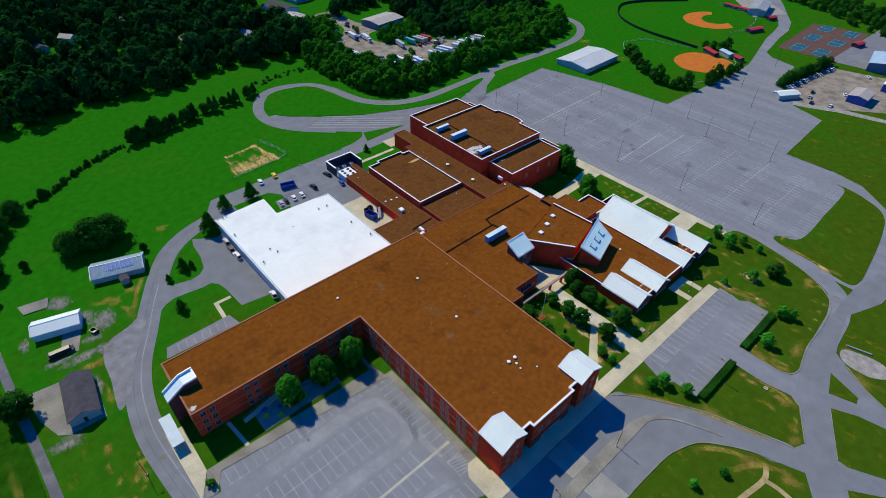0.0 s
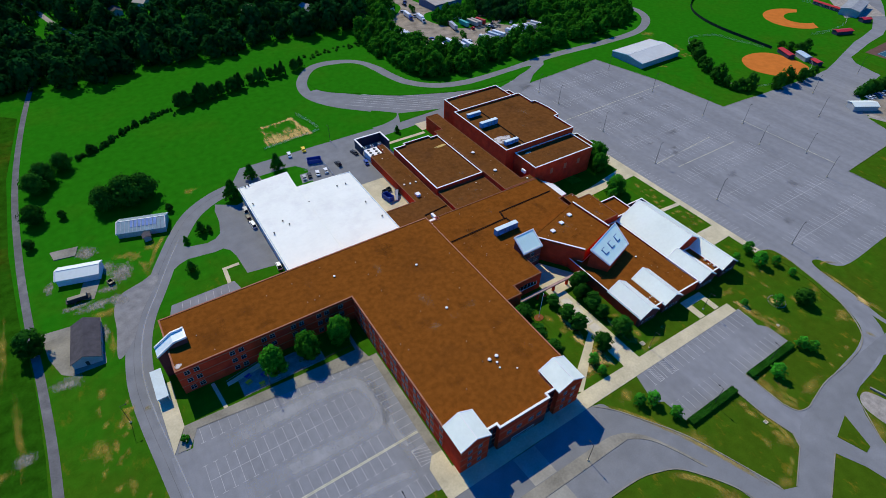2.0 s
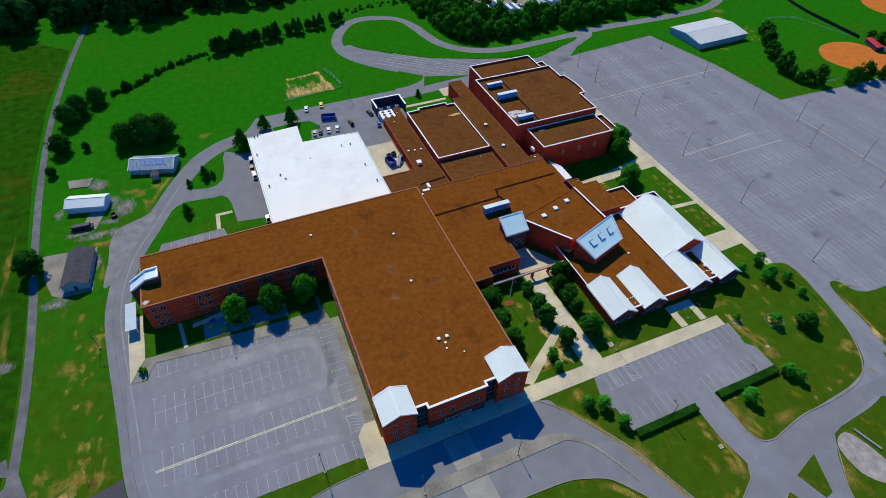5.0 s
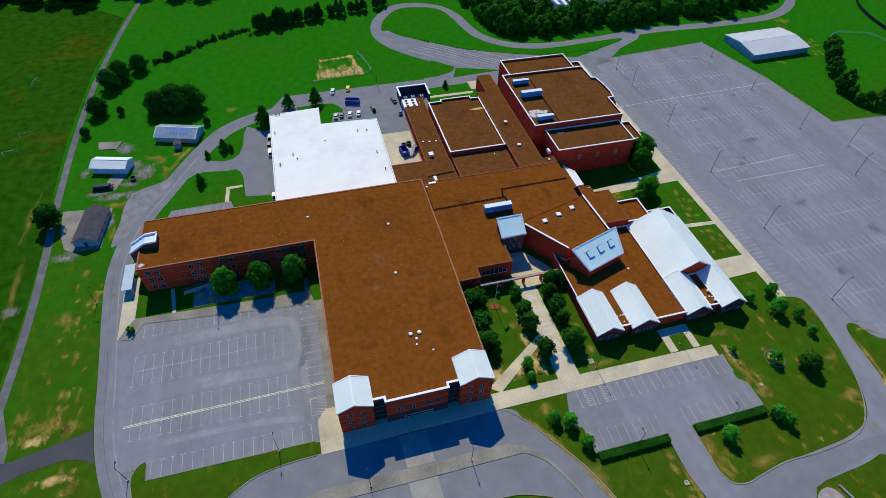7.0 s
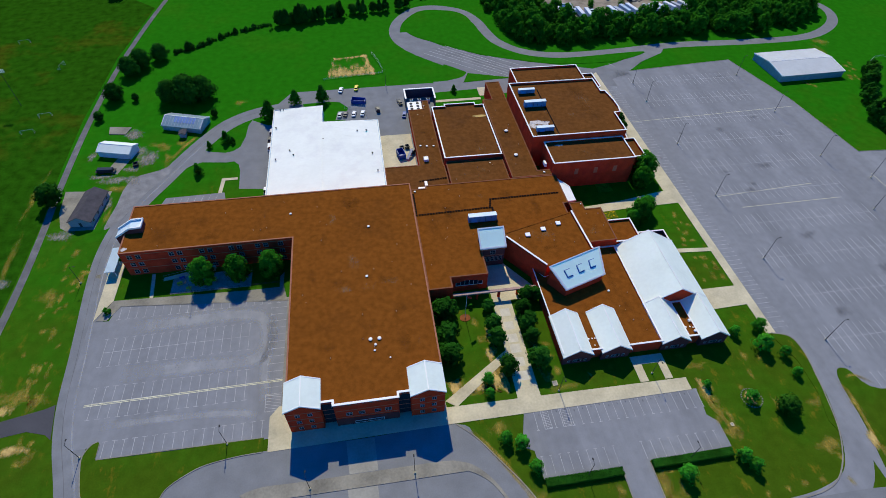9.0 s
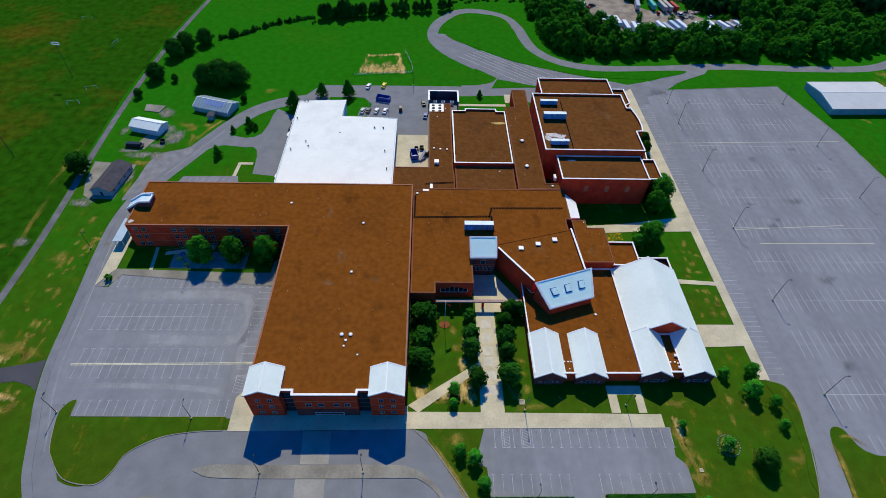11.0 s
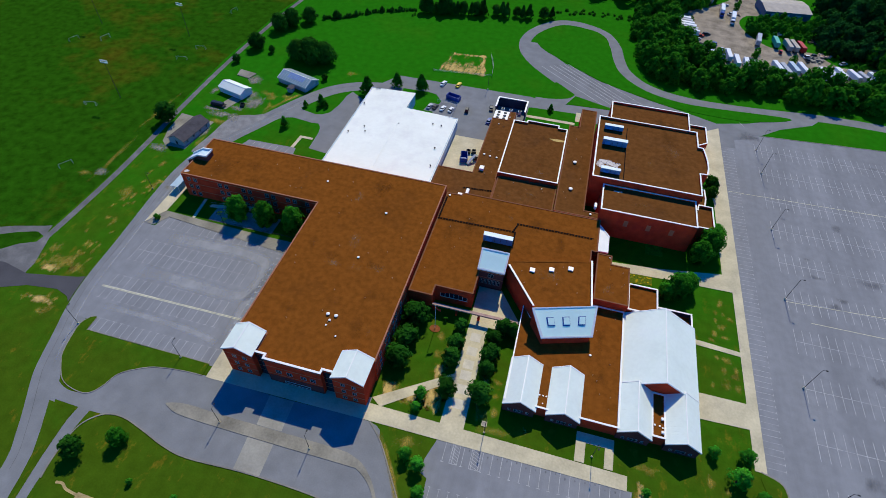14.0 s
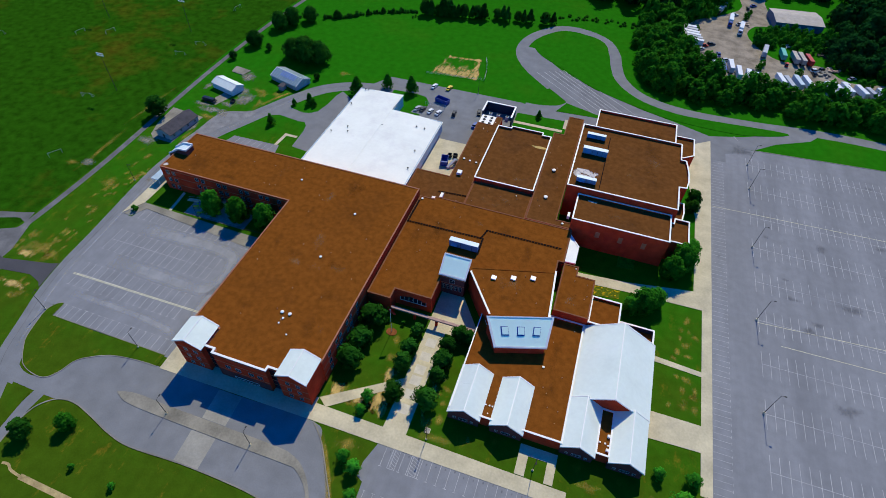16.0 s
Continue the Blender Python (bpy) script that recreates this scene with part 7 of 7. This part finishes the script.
for x, y, w, l, a in ((427, 170, 4.5, 13, -25), (430, 150, 4.5, 7, -20), (506, 172, 5, 15, 72), (550, 177, 5, 8, 70), (557, 212, 4, 24, -5), (470, 102, 5, 9, 75), (536, 102, 5, 10, 75)):
    house("dugout", x, y, w, l, 2.6, .6, a, NAVY_WALL, RED, "low dugout with a bright red roof", "dugout", False, "red-roofed dugouts")
house("stand", 432, 160, 5, 11, 3, .8, -25, GREY_WALL, UNIT_METAL, "small grandstand with a pale roof", "stand", False)
house("stand", 568, 196, 14, 36, 5, 1.2, -75, GREY_WALL, DULL_ROOF, "long grandstand with a pale roof", "stand", False)

# canopy at the wing's end
can = thing("canopy", "pale flat canopy on slim posts beside the wing", "canopy", (-2.4, 116.3, 0))
part("roof", box(-1.7, 1.7, -6, 6, 2.9, 3.15), UNIT_METAL, can)
for a in (-1.4, 1.4):
    for b in (-5.5, 0, 5.5):
        part("post", box(a - .08, a + .08, b - .08, b + .08, .1, 2.9), COPING, can)

# patio and stair beside the wing
st = thing("ramp_stair", "concrete ramp with metal rails along the wing", "ramp")
part("ramp", ([(15.5, 106.2, .1), (33, 108.8, .1), (33, 110.4, .1), (15.5, 107.8, .1), (15.5, 106.2, .2), (33, 108.8, 1.4), (33, 110.4, 1.4), (15.5, 107.8, .2)], [(3, 2, 1, 0), (4, 5, 6, 7), (0, 1, 5, 4), (1, 2, 6, 5), (2, 3, 7, 6), (3, 0, 4, 7)]), CONCRETE, st)
for d in (0, 1.6):
    part("rail", tube((15.5, 106.2 + d, 1.1), (33, 108.8 + d, 2.3), .04, .04, 6), SILVER_PAINT, st)
for x, y, p, lab in ((21.5, 104, YELLOW_PAINT, "yellow"), (25, 101.3, YELLOW_PAINT, "yellow"), (26.5, 104.5, BLUE_PAINT, "dark blue"), (30, 101.2, SILVER_PAINT, "pale"), (22, 106.5, BLUE_PAINT, "dark blue")):
    t = thing("picnic_table", lab + " picnic table on the patio", "table", (x, y, WALK), "patio tables", turn=15 * (x % 5))
    part("tabletop", box(-.9, .9, -.4, .4, .7, .76), p, t)
    for s in (-1, 1):
        part("bench", box(-.9, .9, s * .75 - .14, s * .75 + .14, .4, .46), p, t)
        part("leg_frame", join(tube((s * .6, -.7, 0), (s * .6, -.1, .7), .04, .04, 6), tube((s * .6, .7, 0), (s * .6, .1, .7), .04, .04, 6), box(s * .6 - .03, s * .6 + .03, -.8, .8, .36, .4)), DARK_METAL, t)


rail = thing("patio_rail", "low dark metal rail along the patio edge", "railing")
for i in range(17):
    part("post", tube((19 + 2.3 * i, 99.5 + .03 * i, WALK), (19 + 2.3 * i, 99.5 + .03 * i, 1.0), .04, .04, 6), DARK_METAL, rail)
for z in (.45, .95):
    part("bar", tube((19, 99.5, z), (55.8, 99.98, z), .04, .04, 6), DARK_METAL, rail)


# ---- lorry yard ----
single("yard_gravel", prism(smooth([(206, 328), (212, 315), (222, 300), (240, 293), (262, 290), (290, 290), (312, 296), (330, 312), (318, 320), (296, 316), (283, 330), (262, 328), (250, 340), (244, 358), (250, 372), (262, 378), (258, 412), (262, 440), (238, 440), (243, 402),
                                    (232, 384), (218, 372), (200, 352)], True, 3), -0.2, 0.04), YARD, "dusty tan gravel lorry yard", "yard", kind="structure")


def trailer(x, y, turn, mat, length=12.5, cab=None, label="white box trailer in the lorry yard"):
    t = thing("box_trailer", label, "trailer", (x, y, .04), "lorry trailers", turn=turn)
    part("box", box(-1.25, 1.25, -length / 2, length / 2, 1.1, 3.9, .06), mat, t)
    part("chassis", box(-.5, .5, -length / 2 + .3, length / 2 - .3, .75, 1.1), DARK_METAL, t)
    for yy in (-length / 2 + 1.2, -length / 2 + 2.4):
        for s in (-1, 1):
            part("wheel", tube((s * .85, yy, .5), (s * 1.2, yy, .5), .5, .5, 10), DARK_METAL, t)
    for s in (-1, 1):
        part("landing_leg", box(s * .8 - .08, s * .8 + .08, length / 2 - 3, length / 2 - 2.8, 0, 1.1), DARK_METAL, t)
    if cab:
        part("cab", box(-1.2, 1.2, length / 2 + .5, length / 2 + 2.9, .5, 3.1, .3), cab, t), part("windscreen", box(-1.0, 1.0, length / 2 + 2.8, length / 2 + 2.93, 1.7, 2.7), GLASS, t)
        for s in (-1, 1):
            part("cab_wheel", tube((s * .8, length / 2 + 1.7, .5), (s * 1.2, length / 2 + 1.7, .5), .5, .5, 10), DARK_METAL, t)


rnd = random.Random(41)
for i in range(6):
    trailer(206 + .9 * i, 348 - 3.6 * i, 84, (WHITE_PAINT, SILVER_PAINT, WHITE_PAINT)[i % 3])
for x, y, a, p, c in ((234, 372, 175, WHITE_PAINT, BLUE_PAINT), (240, 362, 172, WHITE_PAINT, WHITE_PAINT), (223, 305, 8, WHITE_PAINT, None), (227.5, 303, 6, BLUE_PAINT, None), (232, 306, 4, WHITE_PAINT, None), (236, 300, 3, WHITE_PAINT, None), (241, 298, 0, WHITE_PAINT, None),
                      (258, 300, 14, WHITE_PAINT, None), (262, 298, 16, SILVER_PAINT, None), (267, 301, 14, UNIT_METAL, None), (272, 302, 15, WHITE_PAINT, None), (283, 300, 18, WHITE_PAINT, None), (287.5, 300, 20, WHITE_PAINT, None), (292, 303, 20, WHITE_PAINT, None),
                      (299, 303, 22, WHITE_PAINT, None), (304, 302, 24, SILVER_PAINT, None), (310, 303, 24, WHITE_PAINT, None), (262, 333, 4, TEAL_PAINT, None), (268.5, 331, 8, TAN_ROOF, None), (272, 331, 10, TAN_ROOF, None), (276, 331, 12, RED, None), (252, 333, -10, SILVER_PAINT, DARK_PAINT),
                      (346, 320, 60, WHITE_PAINT, None), (350, 316, 60, WHITE_PAINT, None), (229, 388, 160, SILVER_PAINT, DARK_PAINT)):
    trailer(x, y, a, p, 10.5 + rnd.uniform(-1, 1.5), c, ("white" if p is WHITE_PAINT else "red" if p is RED else "coloured") + " box trailer in the lorry yard")
for x, y, a, p in ((218, 330, 30, RED), (220, 316, 60, DARK_PAINT), (224, 318, 70, TAN_ROOF), (228, 392, 20, SILVER_PAINT), (232, 400, 40, DARK_PAINT), (279, 322, 20, WHITE_PAINT), (283, 325, 40, DARK_PAINT), (264, 324, 80, RED)):
    car(x, y, a, p, "old vehicle standing in the lorry yard", 5.0, 1.9, True)

def scrap_heap(x, y, reach, count, seed, mat, label):
    """A jumble of beams, sheets and drums lying over one another."""
    rnd, pieces = random.Random(seed), []
    for _ in range(count):
        a, d, tip = rnd.uniform(0, 6.28), reach * math.sqrt(rnd.random()), rnd.uniform(-.3, .3)
        w, l, h = rnd.uniform(.15, .9), rnd.uniform(.8, 3.2), rnd.uniform(.15, .9)
        v, f = box(-w, w, -l / 2, l / 2, 0, h)
        m = Matrix.Translation((x + d * math.cos(a), y + d * math.sin(a), rnd.uniform(0, .5))) @ Matrix.Rotation(rnd.uniform(0, 3.14), 4, "Z") @ Matrix.Rotation(tip, 4, "X")
        pieces.append(([m @ Vector(p) for p in v], f))
    single("scrap_heap", join(*pieces), mat, label, "scrap", kind="stuff")


for k, (x, y, reach, count) in enumerate(((283, 321, 4.5, 22), (289, 326, 4, 16), (268, 350, 5, 12), (250, 352, 3, 9), (216, 321, 3, 9), (244, 372, 2.5, 8), (227, 404, 4, 10), (286, 345, 4, 10))):
    scrap_heap(x, y, reach, count, 900 + k, (OLD_CONCRETE, VENT_GREY, SILVER_PAINT, DARK_METAL)[k % 4], "jumbled heap of scrap metal and timber in the lorry yard")

rnd = random.Random(77)
for i in range(16):
    p = PAINTS[i % 6]
    x, y = ((213, 322), (216, 325), (222, 334), (226, 322), (230, 316), (244, 308), (247, 305), (240, 370), (246, 398), (250, 404), (237, 384), (278, 318), (294, 312), (298, 320), (316, 308), (322, 312))[i]
    car(x, y, rnd.uniform(0, 180), p, "old vehicle standing in the lorry yard", 4.8 + rnd.uniform(-.4, .8), 1.7, i % 2 == 0)

single("wood_lane", ribbon(smooth([(-30, 590), (-14, 535), (-4, 495), (8, 452), (14, 440)]), 4.0, -0.2, 0.05), GRAVEL, "grey lane between trees and houses", "road", kind="structure")

# ---- ball fields, courts and goals ----
ring_pts = [(507 + 26 * math.cos(a), 211 + 23 * math.sin(a)) for a in (radians(30 + 10 * i) for i in range(24))] + [(513 + 15 * math.cos(a), 209 + 12 * math.sin(a)) for a in (radians(260 - 10 * i) for i in range(22))]
single("infield", prism(ring_pts, -0.2, .05), INFIELD, "orange clay baseball infield", "infield", kind="structure")
single("infield_softball", prism(smooth([(386, 158), (384, 170), (394, 182), (410, 184), (422, 177), (425, 161), (421, 149), (408, 146), (395, 147)], True, 4), -0.2, .05), INFIELD, "orange clay softball infield", "infield", kind="structure")


def fence_line(points, h, mat, label):
    t = thing("field_fence", label, "fence")
    for a, b in zip(points, points[1:]):
        if mat:
            part("panel", ribbon([a, b], .06, .05, h), mat, t)
        else:
            for k in range(4):
                part("rail", tube((*a, h * (k + 1) / 4), (*b, h * (k + 1) / 4), .03, .03, 5), SILVER_PAINT, t)
    for p in points:
        part("post", tube((*p, 0), (*p, h + .1), .06, .06, 6), DARK_METAL, t)


fence_line(smooth([(545, 255), (516, 276), (488, 288), (466, 281), (447, 265), (436, 245), (431, 223), (430, 204), (429, 182)], False, 3), 2.0, MESH_GREEN, "dark windscreen fence round the baseball outfield")
fence_line(smooth([(426, 186), (419, 205), (416, 219), (405, 224), (393, 226), (378, 213), (366, 197), (356, 178), (351, 160), (360, 149), (390, 145), (420, 147)], False, 2), 1.5, None, "chain-link fence round the softball field")
for way, kind in (([(554, 232), (548, 190), (505, 178), (480, 182)], "baseball"), ([(420, 147), (430, 155), (427, 172)], "softball")):
    fence_line(smooth(way, False, 2), 2.6, None, "tall mesh backstop fence of the " + kind + " field")
fence_line([(72, 238), (80, 239), (88, 240), (96, 241), (104, 242)], 1.2, None, "short chain-link backstop by the bare plot"), fence_line([(104, 242), (103, 250), (101, 258), (99, 264)], 2.4, None, "tall mesh backstop by the bare plot")
surface("tennis_ground", [(483, 143), (569, 148), (577, 106), (485, 102)], .04, CLAY, "red-brown tennis court surround", "court")
for i in range(3):
    for j in range(2):
        x, y = 497 + 33 * i, 115.5 + 16.5 * j + 1.5 * i * j
        surface("tennis_court", rect(x - 10, x + 10, y - 5, y + 5), .06, COURT, "blue-green tennis court with white lines", "court")
        single("court_lines", join(ring(rect(x - 9, x + 9, y - 4.4, y + 4.4), 0, .2, .02, .075), box(x - .1, x + .1, y - 4.4, y + 4.4, .02, .078)), PAINT_LINE, "white tennis court lines", "court marking", kind="structure")
surface("ball_lawn", smooth([(445, 262), (470, 279), (500, 280), (530, 262), (550, 232), (546, 192), (505, 180), (480, 182), (445, 186), (434, 204), (434, 230)], True), 0.02, GRASS, "bright mown baseball outfield", "playing field")
surface("lot_gravel", [(384, 95), (404, 104), (470, 97), (480, 60), (416, 46), (392, 76)], .035, YARD, "tan gravel car lot", "car park")
surface("lot_far", [(484, 105), (600, 104), (640, 60), (490, 50)], .045, ASPHALT, "grey asphalt lot beyond the hedge", "car park")
single("road_east", ribbon([(385, 92), (388, 84), (396, 68), (402, 43), (430, 10), (520, -30)], 6, -0.2, .05), GRAVEL, "pale gravel road behind the stores", "road", kind="structure")
surface("bypass", [(545, 190), (600, 240), (700, 330), (720, 310), (620, 220), (580, 175)], .05, GRAVEL, "pale road past the ball fields", "road")
for x, y, a in ((-59, 219, 12), (-62.3, 205.5, 12), (-78, 153.3, 12), (-56, 111.2, 60), (-66, 268, 80), (-95, 298, 15), (-172, 188, 10), (-116, 213, 70), (-131, 206, 70)):
    t = thing("soccer_goal", "white metal football goal frame", "goal", (x, y, 0), "football goals", turn=a)
    part("frame", join(tube((-2.7, 0, 0), (-2.7, 0, 2.2), .06, .06, 6), tube((2.7, 0, 0), (2.7, 0, 2.2), .06, .06, 6), tube((-2.7, 0, 2.2), (2.7, 0, 2.2), .06, .06, 6)), SILVER_PAINT, t)
    for s in (-1, 1):
        part("stay", join(tube((s * 2.7, 0, 2.2), (s * 2.7, 1.6, 0), .06, .06, 6), tube((s * 2.7, 0, .06), (s * 2.7, 1.6, .06), .04, .04, 6)), SILVER_PAINT, t)
for x, y, s in ((141.5, 47.5, .8), (189.5, 27, .5), (150.3, 6.5, .6)):
    t = thing("utility_box", "small pale utility cover on the lawn", "utility box", (x, y, 0))
    part("frame", ring(rect(-s, s, -s, s), 0, .2, 0, .25), CONCRETE, t), part("lid", box(-s + .2, s - .2, -s + .2, s - .2, 0, .18), GRAVEL, t)
